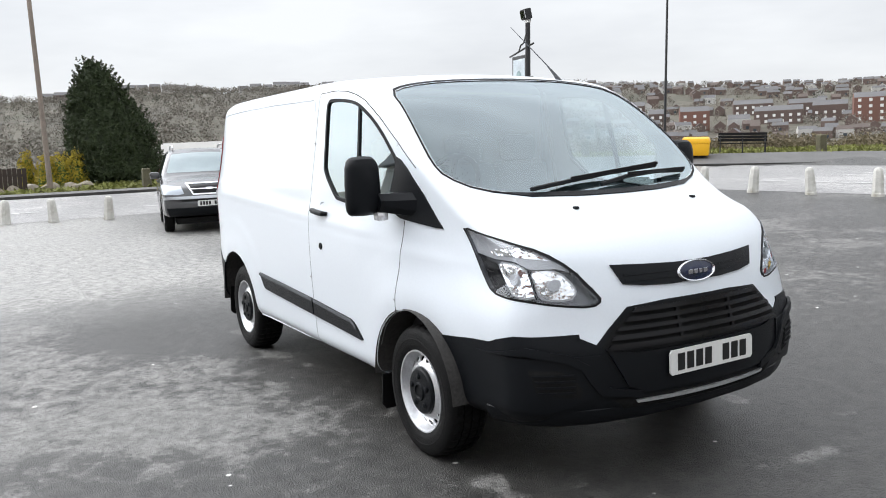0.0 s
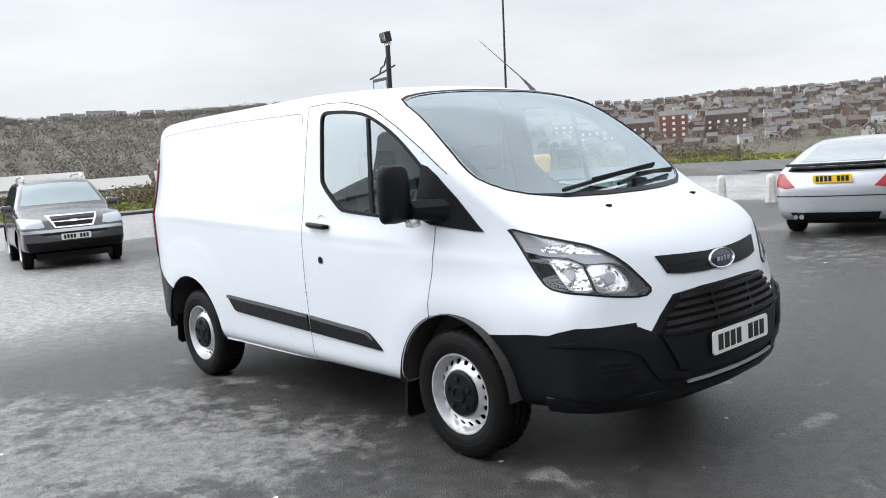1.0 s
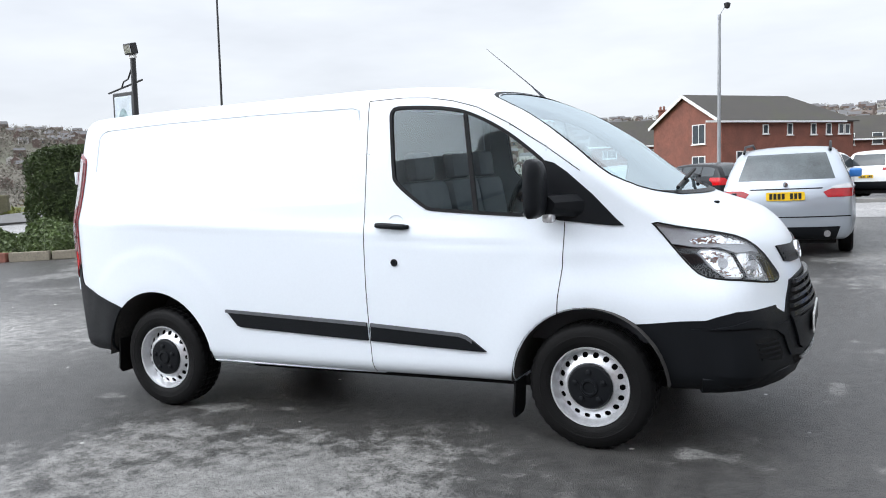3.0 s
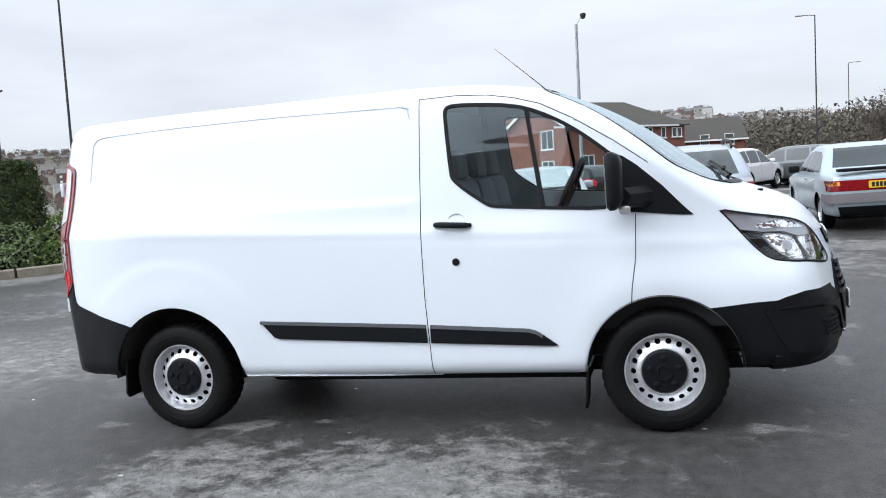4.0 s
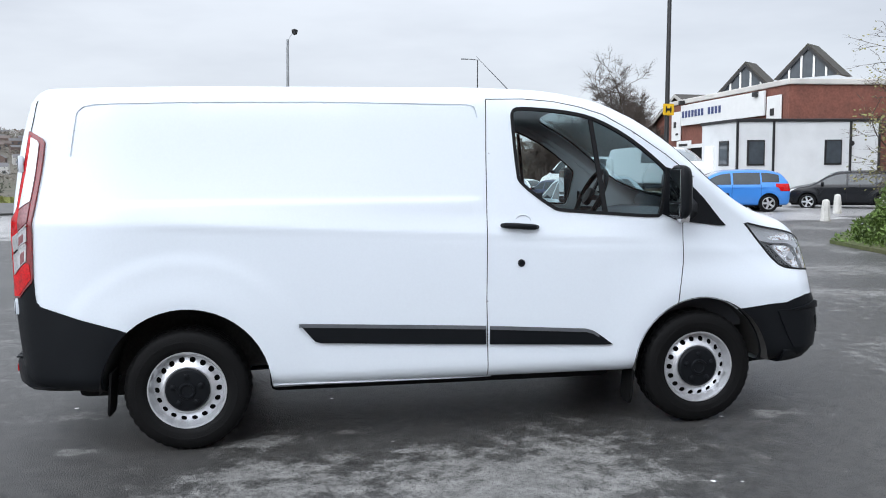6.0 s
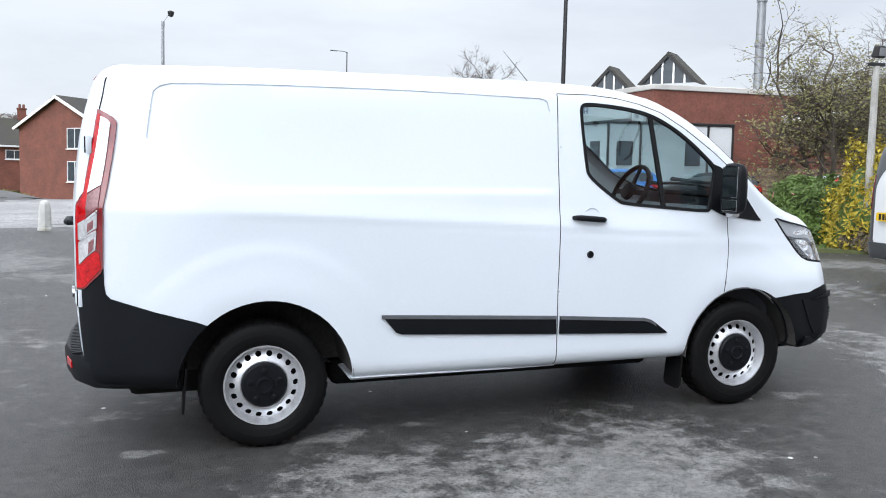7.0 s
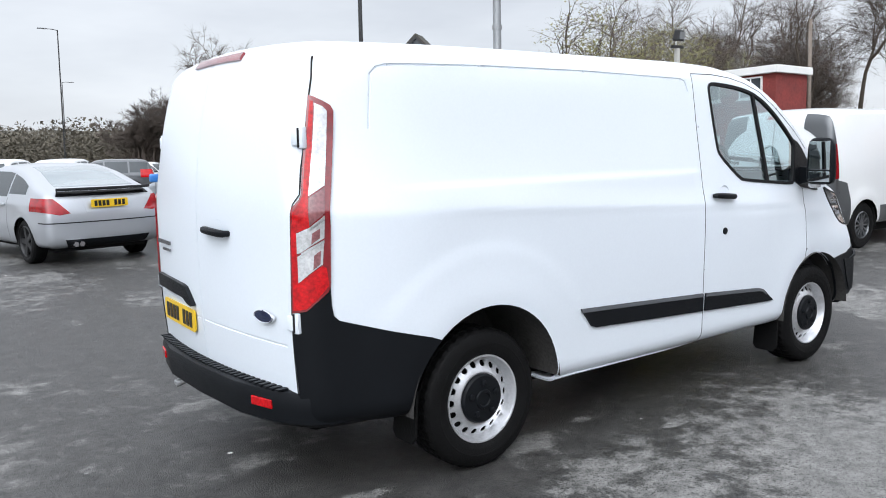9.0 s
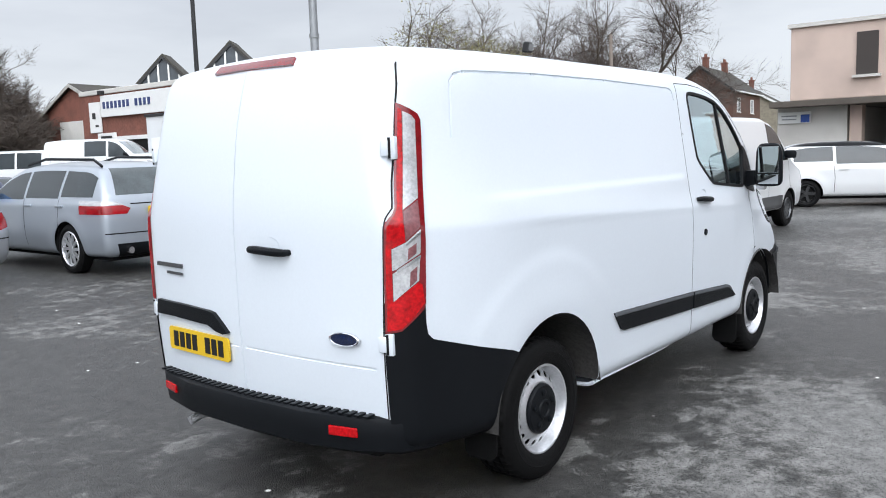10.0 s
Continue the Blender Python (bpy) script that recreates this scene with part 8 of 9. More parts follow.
            bmx.faces.new(rows[1])
            part("wheel_arch_liner", bmx, DARK, ob)
    rear, front = lambda c: c.x < spec["rear_limit"], lambda c: c.x > spec["front_limit"]
    if "rear_glass" in spec:
        part("rear_window", skin(body, spec["rear_glass"], FRONT_U, SIDE_V, rear, 0.003, 0.01), spec.get("rear_pane", CAR_GLASS), ob, smooth=True)
    part("windscreen", skin(body, spec["screen"], FRONT_U, SIDE_V, front, 0.003, 0.01), spec.get("screen_glass", SCREEN_GLASS), ob, smooth=True)
    for name_, poly, material, out in spec.get("rear_bits", ()):
        part(name_, skin(body, poly, FRONT_U, SIDE_V, lambda c: c.x < -L * 0.30, out, 0.02), material, ob, smooth=True)
    for name_, poly, material, out in spec.get("front_bits", ()):
        part(name_, skin(body, poly, FRONT_U, SIDE_V, lambda c: c.x > L * 0.30, out, 0.02), material, ob, smooth=True)
    if "plate" in spec:
        px, pz, y = spec["plate"]
        plate(ob, Matrix.Translation((px, y, pz)) @ Matrix(((0, 0, -1, 0), (-1, 0, 0, 0), (0, 1, 0, 0), (0, 0, 0, 1))), 0.52, 0.111, PLATE_YELLOW, "1111 111")
    if "front_plate" in spec:
        px, pz = spec["front_plate"]
        plate(ob, Matrix.Translation((px, 0, pz)) @ Matrix(((0, 0, 1, 0), (1, 0, 0, 0), (0, 1, 0, 0), (0, 0, 0, 1))), 0.52, 0.111, PLATE_WHITE, "1111 111")
    part("underbody", box((0, 0, 0.24), (L * 0.86, W * 0.72, 0.12)), UNDER, ob)
    return ob, body


def paint(name, color, metal=0.0, rough=0.3):
    return mat(name, color, rough, metal, vary=0.03, scale=1.5, coat=0.6)


SILVER_PAINT = paint("silver_paint", (0.47, 0.49, 0.52), 0.5, 0.32)
SILVER_BLUE = paint("cool_silver_paint", (0.42, 0.46, 0.51), 0.5, 0.32)
WHITE_CAR = paint("white_car_paint", (0.76, 0.77, 0.77))
BLACK_CAR = mat("black_car_paint", (0.008, 0.009, 0.011), 0.25, vary=0.1, coat=0.15)
BLACK_CAR.node_tree.nodes["Principled BSDF"].inputs["Specular IOR Level"].default_value = 0.25
GREY_CAR = paint("grey_car_paint", (0.10, 0.105, 0.11), 0.5)
BLUE_CAR = paint("bright_blue_paint", (0.045, 0.22, 0.62), 0.2)
RED_CAR = paint("red_car_paint", (0.45, 0.02, 0.025))
NAVY_CAR = paint("navy_car_paint", (0.015, 0.022, 0.06))
ICE_CAR = paint("pale_blue_paint", (0.42, 0.50, 0.54), 0.3)
DARK_SUV = paint("dark_grey_suv_paint", (0.085, 0.086, 0.09), 0.5, 0.24)
LAMP_CLEAR = CLEAR_LENS
CAR_RED = mat("car_lamp_red", (0.30, 0.004, 0.008), 0.14, vary=0.5, scale=9, coat=0.3)


def hatch(**k):
    s = dict(size=(4.15, 1.76, 1.47), belt=0.95, wheel=0.31, axles=(1.27, -1.28),
             top=((-2.08, 0.70), (-2.02, 0.98), (-1.88, 1.18), (-1.62, 1.38), (-1.2, 1.455), (-0.5, 1.47), (0.15, 1.44), (0.5, 1.35), (1.02, 1.06), (1.2, 0.98), (1.75, 0.86), (2.02, 0.72), (2.1, 0.55)),
             front=((0.2, 1.98), (0.4, 2.06), (0.6, 2.07), (0.75, 2.02), (0.9, 1.85)), back=((0.2, -1.98), (0.4, -2.06), (0.7, -2.075), (0.95, -2.03), (1.2, -1.9), (1.45, -1.7)),
             side_glass=((-1.62, -1.05, 1.02), (-1.0, -0.10), (-0.03, 0.98, 0.95, 0.42)), rear_glass=[(-0.60, 1.02), (0.60, 1.02), (0.50, 1.36), (-0.50, 1.36)], rear_limit=-1.3,
             screen=[(-0.70, 1.04), (0.70, 1.04), (0.56, 1.40), (-0.56, 1.40)], front_limit=0.2, mirror=(0.78, 1.0), doors=(-0.06, -1.02, 0.98), handles=(-0.22, -1.1),
             tail_lamps=(([(-0.86, 0.98), (-0.62, 0.95), (-0.52, 0.84), (-0.60, 0.72), (-0.86, 0.72)], RED_LENS),), head_lamps=(([(-0.86, 0.80), (-0.56, 0.74), (-0.50, 0.62), (-0.86, 0.64)], LAMP_CLEAR),),
             plate=(-2.095, 0.62, 0.0), front_plate=(2.08, 0.42), front_bits=(("grille", [(-0.45, 0.42), (0.45, 0.42), (0.5, 0.30), (-0.5, 0.30)], BLACK, 0.004),), rear_bits=(("valance", [(-0.7, 0.38), (0.7, 0.38), (0.65, 0.25), (-0.65, 0.25)], BLACK, 0.004),))
    s.update(k)
    return s


def estate():
    return hatch(size=(4.84, 1.85, 1.49), belt=1.0, wheel=0.33, axles=(1.50, -1.39), rim=0.72, spokes=10, plan=0.20,
                 top=((-2.42, 0.75), (-2.36, 1.00), (-2.22, 1.18), (-1.98, 1.40), (-1.7, 1.455), (-0.6, 1.485), (0.0, 1.46), (0.35, 1.38), (0.95, 1.08), (1.15, 1.01), (1.8, 0.90), (2.25, 0.76), (2.42, 0.55)),
                 front=((0.2, 2.28), (0.4, 2.40), (0.6, 2.42), (0.8, 2.30), (1.0, 2.0)), back=((0.2, -2.30), (0.4, -2.40), (0.7, -2.42), (1.0, -2.36), (1.2, -2.22), (1.45, -1.98)),
                 side_glass=((-2.02, -1.22, 1.02), (-1.15, -0.22, 1.0), (-0.15, 0.92, 0.98, 0.45)), rear_glass=[(-0.66, 1.04), (0.66, 1.04), (0.54, 1.38), (-0.54, 1.38)], rear_limit=-1.75, rear_pane=mat("estate_rear_glass", (0.055, 0.068, 0.072), 0.04, vary=0.5, scale=2.5, coat=0.6),
                 screen=[(-0.72, 1.07), (0.72, 1.07), (0.58, 1.41), (-0.58, 1.41)], mirror=(0.70, 1.03), mirror_paint=BLUE_CAR, doors=(-0.18, -1.18, 0.92), handles=(-0.32, -1.22),
                 tail_lamps=(([(-0.95, 0.91), (-0.60, 0.91), (-0.50, 0.87), (-0.56, 0.80), (-0.95, 0.80)], CAR_RED), ([(-0.95, 0.975), (-0.68, 0.96), (-0.60, 0.915), (-0.95, 0.915)], LAMP_CLEAR)),
                 head_lamps=(([(-0.88, 0.78), (-0.56, 0.74), (-0.52, 0.64), (-0.88, 0.66)], LAMP_CLEAR),), plate=(-2.425, 0.83, 0.0), front_plate=(2.42, 0.42),
                 rear_bits=(("bumper_line", [(-0.86, 0.56), (0.86, 0.56), (0.86, 0.545), (-0.86, 0.545)], SEAL, 0.003), ("valance", [(-0.72, 0.42), (0.72, 0.42), (0.66, 0.25), (-0.66, 0.25)], BLACK, 0.004), ("boot_crease", [(-0.5, 0.93), (0.5, 0.93), (0.48, 0.915), (-0.48, 0.915)], SEAL, 0.003)))


def coupe():
    return hatch(size=(4.34, 1.73, 1.40), belt=0.92, wheel=0.31, axles=(1.42, -1.29), rim=0.72, spokes=5, rim_paint=BLACK_STEEL, plan=0.20,
                 top=((-2.16, 0.80), (-2.10, 0.97), (-1.95, 1.04), (-1.55, 1.14), (-1.0, 1.31), (-0.45, 1.39), (0.0, 1.395), (0.3, 1.34), (0.95, 1.02), (1.1, 0.95), (1.7, 0.84), (2.05, 0.70), (2.17, 0.5)),
                 front=((0.2, 2.05), (0.4, 2.15), (0.6, 2.17), (0.75, 2.08), (0.95, 1.8)), back=((0.2, -2.05), (0.4, -2.15), (0.65, -2.165), (0.85, -2.12), (1.05, -2.0)),
                 side_glass=((-1.35, -0.72, 0.97), (-0.66, 0.85, 0.93, 0.45)), rear_glass=[(-0.56, 1.07), (0.56, 1.07), (0.46, 1.34), (-0.46, 1.34)], rear_limit=-0.6, rear_pane=SCREEN_GLASS,
                 screen=[(-0.68, 1.0), (0.68, 1.0), (0.54, 1.34), (-0.54, 1.34)], mirror=(0.60, 0.98), doors=(-0.70, 0.86), handles=(-0.55,),
                 tail_lamps=(([(-0.90, 0.93), (-0.70, 0.92), (-0.52, 0.72), (-0.66, 0.70), (-0.90, 0.76)], CAR_RED),),
                 plate=(-2.175, 0.84, 0.0), front_plate=(2.17, 0.4),
                 rear_bits=(("boot_lid_panel", [(-0.62, 1.01), (0.62, 1.01), (0.66, 0.945), (-0.66, 0.945)], GLOSS_BLACK, 0.004), ("bumper_line", [(-0.84, 0.60), (0.84, 0.60), (0.84, 0.585), (-0.84, 0.585)], SEAL, 0.003), ("valance", [(-0.6, 0.36), (0.6, 0.36), (0.55, 0.25), (-0.55, 0.25)], BLACK, 0.004), ("plate_recess", [(-0.34, 0.89), (0.34, 0.89), (0.32, 0.72), (-0.32, 0.72)], SILVER_PAINT, 0.004)))


def saloon():
    return hatch(size=(4.37, 1.67, 1.39), belt=0.90, wheel=0.29, axles=(1.30, -1.27), rim=0.62, spokes=8, plan=0.05, round=0.045, crown=0.03,
                 wide=((0.18, 0.90), (0.32, 0.97), (0.6, 1.0), (0.80, 0.985), (0.90, 0.95), (1.39, 0.70)),
                 top=((-2.18, 0.78), (-2.14, 0.91), (-1.9, 0.94), (-1.42, 0.965), (-1.25, 1.06), (-0.85, 1.33), (-0.65, 1.38), (0.0, 1.39), (0.28, 1.34), (0.82, 0.99), (0.95, 0.94), (1.7, 0.85), (2.1, 0.78), (2.19, 0.5)),
                 front=((0.2, 2.08), (0.4, 2.17), (0.6, 2.17), (0.8, 2.12), (0.95, 2.0)), back=((0.2, -2.05), (0.42, -2.16), (0.6, -2.18), (0.85, -2.16), (0.95, -2.10)),
                 side_glass=((-1.18, -0.78, 0.93), (-0.72, -0.02, 0.92), (0.05, 0.74, 0.92, 0.40)), rear_glass=[(-0.60, 1.0), (0.60, 1.0), (0.50, 1.31), (-0.50, 1.31)], rear_limit=-0.6,
                 screen=[(-0.66, 0.98), (0.66, 0.98), (0.54, 1.32), (-0.54, 1.32)], mirror=(0.62, 0.96), mirror_paint=BLACK, doors=(0.02, -0.75, 0.78), handles=(-0.1, -0.9),
                 tail_lamps=(([(-0.80, 0.80), (-0.32, 0.80), (-0.32, 0.66), (-0.80, 0.66)], DEEP_RED), ([(-0.80, 0.80), (-0.66, 0.80), (-0.66, 0.735), (-0.80, 0.735)], AMBER)),
                 plate=(-2.20, 0.735, 0.0), front_plate=(2.18, 0.42),
                 rear_bits=(("dark_panel", [(-0.81, 0.815), (0.81, 0.815), (0.81, 0.645), (-0.81, 0.645)], DEEP_RED, 0.004), ("bumper", [(-0.82, 0.61), (0.82, 0.61), (0.82, 0.47), (-0.82, 0.47)], mat("grey_bumper", (0.20, 0.18, 0.19), 0.5), 0.05), ("valance", [(-0.7, 0.40), (0.7, 0.40), (0.65, 0.25), (-0.65, 0.25)], BLACK, 0.004)))


def offroader(**k):
    s = hatch(size=(4.57, 1.86, 1.73), belt=1.10, wheel=0.37, axles=(1.38, -1.33), rim=0.60, spokes=6, floor=0.34, plan=0.18,
              top=((-2.28, 0.85), (-2.22, 1.20), (-2.1, 1.45), (-1.9, 1.66), (-1.4, 1.71), (-0.4, 1.72), (0.05, 1.68), (0.30, 1.58), (0.85, 1.22), (1.0, 1.14), (1.7, 1.05), (2.1, 0.93), (2.28, 0.6)),
              front=((0.3, 2.15), (0.5, 2.26), (0.7, 2.28), (0.9, 2.20), (1.1, 2.0)), back=((0.3, -2.15), (0.5, -2.26), (0.8, -2.28), (1.1, -2.24), (1.45, -2.1), (1.7, -1.95)),
              side_glass=((-1.95, -1.22, 1.14), (-1.15, -0.25, 1.12), (-0.18, 0.78, 1.10, 0.42)), rear_glass=[(-0.62, 1.18), (0.62, 1.18), (0.54, 1.58), (-0.54, 1.58)], rear_limit=-1.7,
              screen=[(-0.76, 1.20), (0.76, 1.20), (0.60, 1.62), (-0.60, 1.62)], mirror=(0.70, 1.16), doors=(-0.2, -1.18, 0.8), handles=(-0.36, -1.25),
              # Pale base colour in place of sky mirrored in the windscreen.
              screen_glass=mat("sky_pale_screen", (0.30, 0.36, 0.38), 0.08, vary=0.1),
              tail_lamps=(([(-0.93, 1.28), (-0.70, 1.25), (-0.62, 0.98), (-0.93, 0.92)], RED_LENS),), head_lamps=(([(-0.92, 0.98), (-0.55, 0.94), (-0.50, 0.80), (-0.62, 0.78), (-0.92, 0.80)], SILVER_BLUE),),
              plate=(-2.29, 0.80, 0.0), front_plate=(2.31, 0.60),
              front_bits=(("grille", [(-0.42, 0.98), (0.42, 0.98), (0.30, 0.78), (-0.30, 0.78)], GLOSS_BLACK, 0.008), ("grille_chrome", [(-0.45, 1.0), (0.45, 1.0), (0.43, 0.975), (-0.43, 0.975)], CHROME, 0.014), ("grille_chrome", [(-0.32, 0.79), (0.32, 0.79), (0.30, 0.765), (-0.30, 0.765)], CHROME, 0.014), ("grille_bar", [(-0.37, 0.89), (0.37, 0.89), (0.36, 0.872), (-0.36, 0.872)], CHROME, 0.014), ("grille_chrome", [(-0.46, 1.0), (-0.42, 1.0), (-0.30, 0.765), (-0.335, 0.765)], CHROME, 0.014), ("grille_chrome", [(0.42, 1.0), (0.46, 1.0), (0.335, 0.765), (0.30, 0.765)], CHROME, 0.014), ("badge", [(-0.06, 0.90), (0.06, 0.90), (0.06, 0.86), (-0.06, 0.86)], CHROME, 0.02), ("bumper_band", [(-0.90, 0.745), (0.90, 0.745), (0.88, 0.69), (-0.88, 0.69)], SILVER_PAINT, 0.012), ("bumper_slot", [(-0.6, 0.68), (0.6, 0.68), (0.55, 0.64), (-0.55, 0.64)], DARK, 0.006), ("valance", [(-0.85, 0.52), (0.85, 0.52), (0.8, 0.34), (-0.8, 0.34)], BLACK, 0.006)),
              rear_bits=(("valance", [(-0.85, 0.62), (0.85, 0.62), (0.8, 0.34), (-0.8, 0.34)], BLACK, 0.006),))
    s.update(k)
    return s


def small_van(**k):
    s = hatch(size=(4.78, 1.90, 1.95), belt=1.15, wheel=0.32, axles=(1.48, -1.62), rim=0.60, spokes=12, rim_paint=GREY_CAR, floor=0.32, plan=0.10, grid=(90, 28, 36),
              wide=((0.25, 0.93), (0.4, 0.98), (0.7, 1.0), (1.1, 0.99), (1.4, 0.96), (1.95, 0.86)),
              top=((-2.39, 1.86), (-2.2, 1.90), (-1.5, 1.95), (0.3, 1.95), (0.75, 1.88), (1.05, 1.72), (1.55, 1.32), (1.72, 1.22), (2.15, 1.05), (2.38, 0.7)),
              front=((0.3, 2.25), (0.5, 2.36), (0.7, 2.39), (1.0, 2.25), (1.3, 1.9)), back=((0.3, -2.34), (0.6, -2.38), (1.2, -2.38), (1.7, -2.34), (1.95, -2.25)),
              side_glass=((0.52, 1.42, 1.18, 0.42),), rear_limit=-2.0, screen=[(-0.80, 1.28), (0.80, 1.28), (0.68, 1.80), (-0.68, 1.80)], front_limit=0.6, mirror=(1.28, 1.28), mirror_paint=BLACK, doors=(0.45, 1.45), handles=(0.62,),
              tail_lamps=(), head_lamps=(([(-0.9, 1.0), (-0.6, 0.95), (-0.52, 0.78), (-0.9, 0.8)], LAMP_CLEAR),),
              plate=(-2.40, 0.90, 0.42), front_plate=(2.40, 0.45),
              side_bits=(("corner_cladding", [(-2.335, 1.85), (-2.255, 1.85), (-2.245, 0.96), (-2.06, 0.92), (-1.98, 0.70), (-1.98, 0.36), (-2.335, 0.36)], GREY_CAR, 0.004), ("tail_lamp", [(-2.32, 1.44), (-2.255, 1.44), (-2.245, 0.98), (-2.32, 0.98)], DEEP_RED, 0.012), ("sill_cladding", [(-1.22, 0.58), (1.10, 0.58), (1.10, 0.36), (-1.22, 0.36)], GREY_CAR, 0.006)),
              rear_bits=(("bumper", [(-0.92, 0.56), (0.92, 0.56), (0.90, 0.36), (-0.90, 0.36)], GREY_CAR, 0.03), ("door_line", [(-0.01, 1.84), (0.0, 1.84), (0.0, 0.58), (-0.01, 0.58)], SEAL, 0.002), ("brake_light", [(-0.12, 1.83), (0.12, 1.83), (0.12, 1.79), (-0.12, 1.79)], RED_LENS, 0.012), ("handle", [(0.10, 1.28), (0.19, 1.28), (0.19, 1.08), (0.10, 1.08)], BLACK, 0.02)),
              front_bits=(("bumper", [(-0.9, 0.6), (0.9, 0.6), (0.88, 0.33), (-0.88, 0.33)], GREY_CAR, 0.006),))
    s.update(k)
    return s


def parked(x, y, heading, z=None):
    return pose(x, y, (land(x, y) if z is None else z) + 0.0, 0, 0, heading)


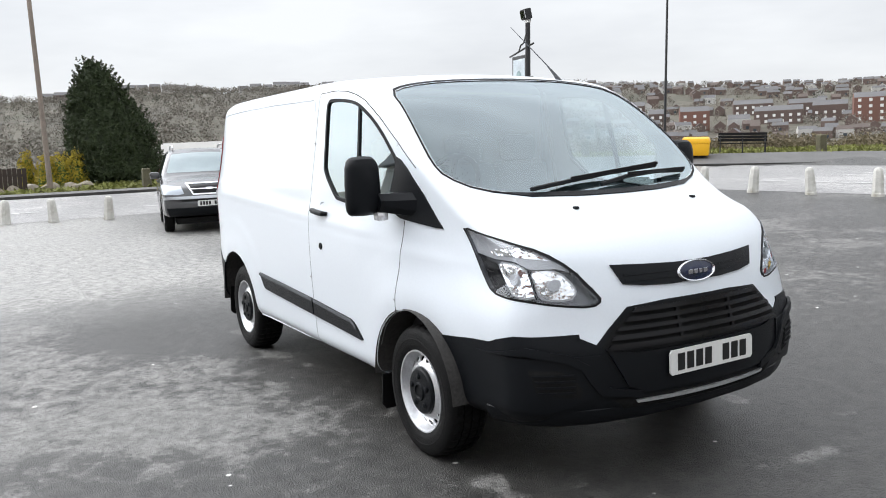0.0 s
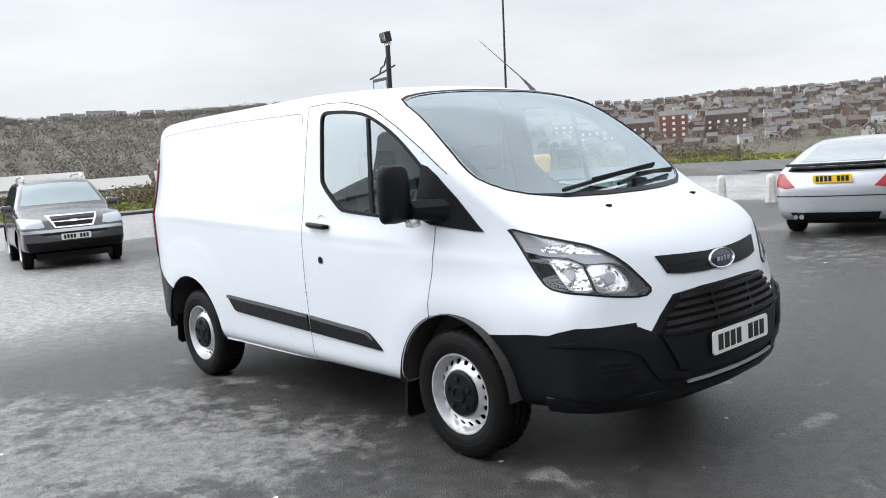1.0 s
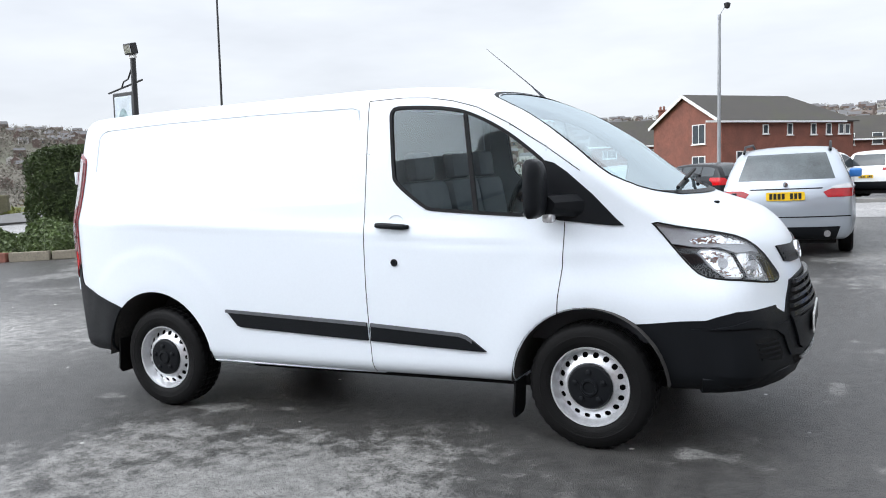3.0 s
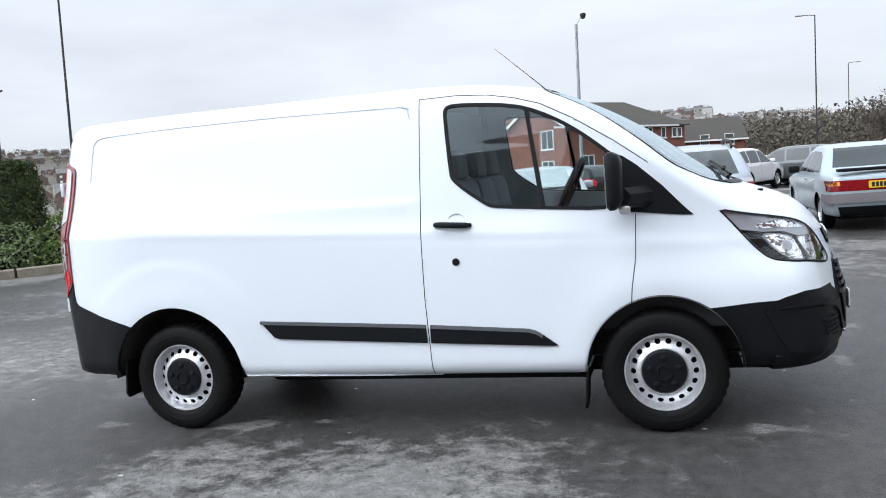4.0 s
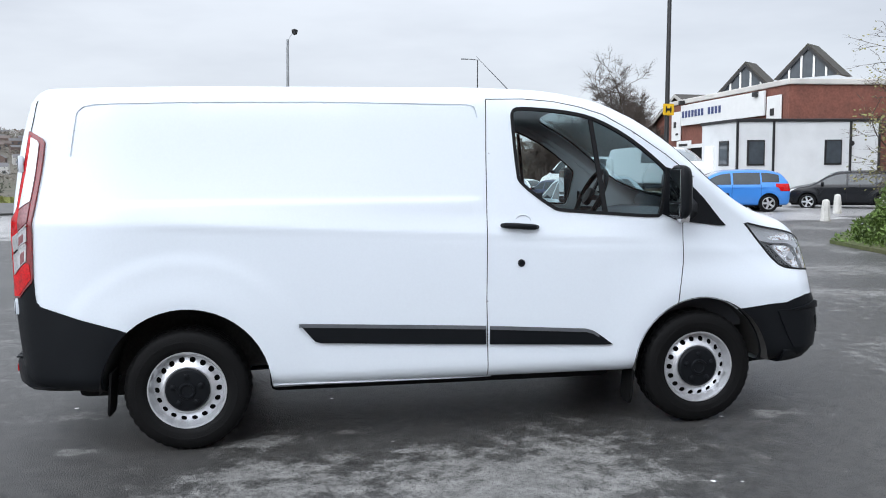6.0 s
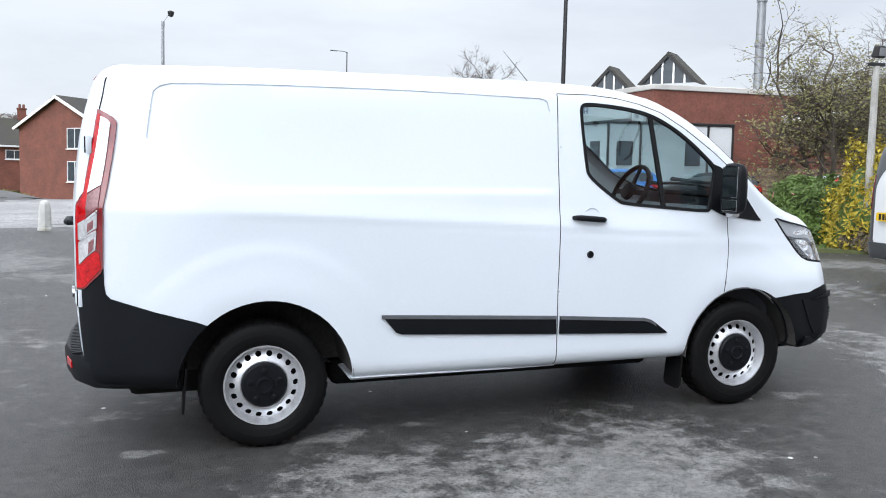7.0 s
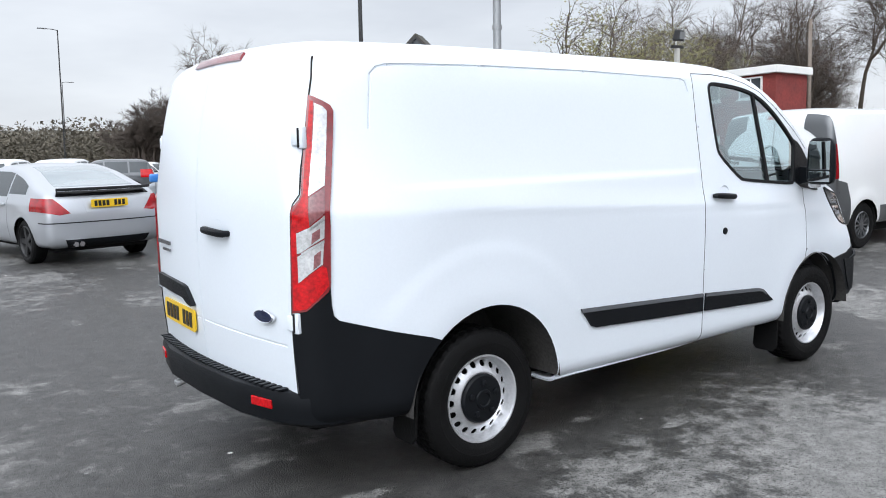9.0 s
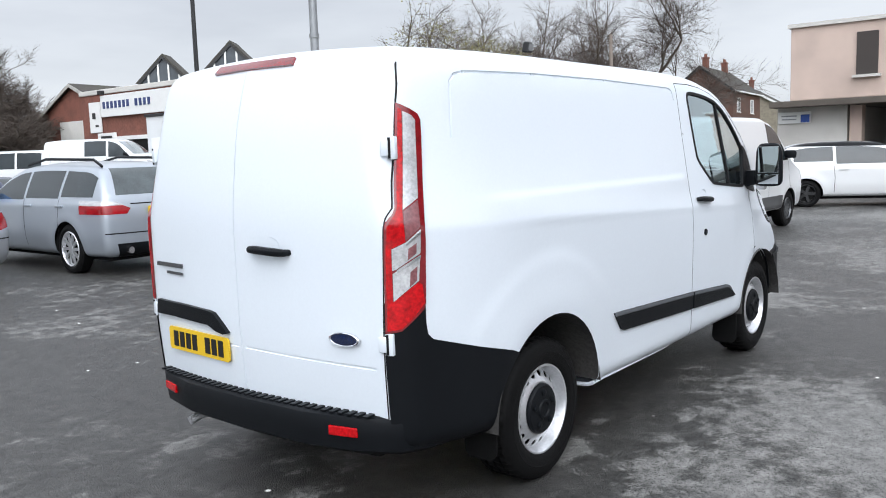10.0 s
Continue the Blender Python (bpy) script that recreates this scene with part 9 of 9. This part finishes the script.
def build_cars():
    suv, _ = vehicle("off_road_car", parked(-13.95, 1.93, -10), offroader(), DARK_SUV, "dark grey off-road car parked facing the van")
    for y in (-0.56, 0.56):
        part("roof_rail", tube([(-1.7, y, 1.70), (-1.5, y, 1.78), (-0.3, y, 1.79), (0.0, y, 1.72)], 0.022, 6), SILVER, suv, smooth=True)
    for y in (-0.62, 0.62):
        part("fog_lamp", lathe([(0.085, 0.0), (0.08, 0.03), (0.0, 0.035)], 16, pose(2.14, y, 0.62, 0, 90, 18 * (1 if y > 0 else -1))), CHROME, suv, "round fog lamp")
    merc, _ = vehicle("coupe_car", parked(-0.85, 10.35, 98.5), coupe(), SILVER_PAINT, "silver three-door coupe with a black boot spoiler")
    sp = sweep([(-2.02, -0.66), (-2.10, -0.40), (-2.12, 0.0), (-2.10, 0.40), (-2.02, 0.66)], [(-0.09, 1.035), (0.0, 1.02), (0.035, 1.045), (0.02, 1.062), (-0.08, 1.05)], -1)
    part("boot_spoiler", sp, GLOSS_BLACK, merc, "black spoiler", smooth=True)
    for y in (0.42, 0.50):
        part("exhaust_tip", tube([(-2.05, y, 0.30), (-2.19, y, 0.30)], 0.034, 12), CHROME, merc)
    bmw, _ = vehicle("estate_car", parked(1.85, 9.80, 91) @ Matrix.Diagonal((1, 0.95, 1.05, 1)), estate(), SILVER_BLUE, "silver estate car with blue mirror caps and roof rails")
    for y in (-0.60, 0.60):
        part("roof_rail", tube([(-1.9, y, 1.41), (-1.7, y, 1.50), (-0.4, y, 1.53), (0.15, y, 1.45)], 0.02, 6), BLACK, bmw, smooth=True)
    part("rear_wiper", box((-2.225, 0.05, 1.13), (0.03, 0.42, 0.03), None, 0.01), SEAL, bmw)
    for y in (-0.55, 0.55):
        part("exhaust_tip", tube([(-2.25, y, 0.33), (-2.40, y, 0.33)], 0.045, 12), CHROME, bmw)
    part("tow_ball", lathe([(0.0, 0.09), (0.03, 0.07), (0.035, 0.04), (0.018, 0.0)], 10, pose(-2.47, 0.1, 0.38)), CHROME, bmw, "chrome tow ball")
    part("badge", lathe([(0.035, 0.0), (0.033, 0.008), (0.0, 0.01)], 16, pose(-2.385, 0, 0.98, 0, -90)), CHROME, bmw, "round badge")
    old, _ = vehicle("saloon_car", parked(4.72, 11.0, 91), saloon(), ICE_CAR, "pale blue 1980s saloon car with a dark boot strip")
    part("boot_spoiler", box((-2.06, 0, 0.975), (0.20, 1.36, 0.05), None, 0.015), BLACK, old, "black lip spoiler")
    vehicle("hatchback_car", parked(-2.2, 25.8, 142), hatch(spokes=10), BLACK_CAR, "black hatchback with alloy wheels on the forecourt")
    for x, y in ((1.9, 28.6), (4.3, 30.2)):
        vehicle("off_road_car", parked(x, y, 62), offroader(tail_lamps=(([(-0.93, 1.12), (-0.55, 1.10), (-0.55, 1.0), (-0.93, 1.0)], CAR_RED),)), WHITE_CAR, "white off-road car with its tail to the car park")
    vehicle("estate_car", parked(0.3, 35.5, 122), estate(), BLACK_CAR, "dark estate car with roof rails")
    for x, y, h in ((6.2, 36.5, 132), (8.4, 38.4, 132), (10.0, 41.6, 132), (4.6, 46.0, 140), (7.2, 48.0, 140), (9.8, 50.0, 140), (12.4, 52.0, 140)):
        vehicle("hatchback_car", parked(x, y, h), hatch(), WHITE_CAR, "white hatchback in a sales row")
    vehicle("hatchback_car", parked(8.6, 44.2, 140), hatch(), RED_CAR, "red hatchback among the sales cars")
    vehicle("off_road_car", parked(6.3, 33.6, 165), offroader(screen_glass=CAR_GLASS), GREY_CAR, "grey off-road car with tall red tail lamps")
    plain = small_van()
    plain.pop("rear_glass", None)
    vehicle("panel_van", parked(9.25, 2.55, -2), plain, WHITE_CAR, "white panel van with grey corner cladding", "van")
    cw, _ = vehicle("crew_van", parked(16.2, 34.2, -56, 0.42) @ Matrix.Scale(1.12, 4), small_van(side_glass=((-0.5, 0.42, 1.22, 0.0), (0.52, 1.42, 1.18, 0.42)), side_bits=()), WHITE_CAR, "white crew van with dark side windows", "van")
    vehicle("minibus", parked(13.6, 38.2, 118) @ Matrix.Scale(1.15, 4), small_van(side_glass=((-2.0, -0.9, 1.2, 0.0), (-0.8, 0.42, 1.2, 0.0), (0.52, 1.42, 1.18, 0.42)), side_bits=()), WHITE_CAR, "white minibus with dark windows", "van")
    vehicle("hatchback_car", parked(13.3, 22.0, 166), hatch(), BLUE_CAR, "bright blue hatchback parked by the kerb")
    vehicle("hatchback_car", parked(19.0, 23.6, 146, -0.1), hatch(size=(4.3, 1.8, 1.55)), BLACK_CAR, "black people carrier in front of the cabin")
    vehicle("hatchback_car", parked(18.6, 16.2, 170), hatch(), RED_CAR, "red car behind the bushes")
    vehicle("hatchback_car", parked(16.35, 1.62, -66), hatch(size=(3.85, 1.69, 1.45), rim_paint=BLACK_STEEL, tail_lamps=(), side_glass=((-1.55, -0.72, 1.03), (-0.66, 0.98, 0.97, 0.42)), doors=(-0.70, 0.98), handles=(-0.5,), side_bits=(("roof_edge", [(-1.62, 1.375), (0.46, 1.345), (0.15, 1.45), (-1.2, 1.47)], BLACK, 0.004),)), WHITE_CAR, "white hatchback with a dark roof and black wheels")
    vehicle("saloon_car", parked(10.6, 34.0, 120, -0.35), saloon(), NAVY_CAR, "dark blue saloon behind the stone wall")


build_cars()
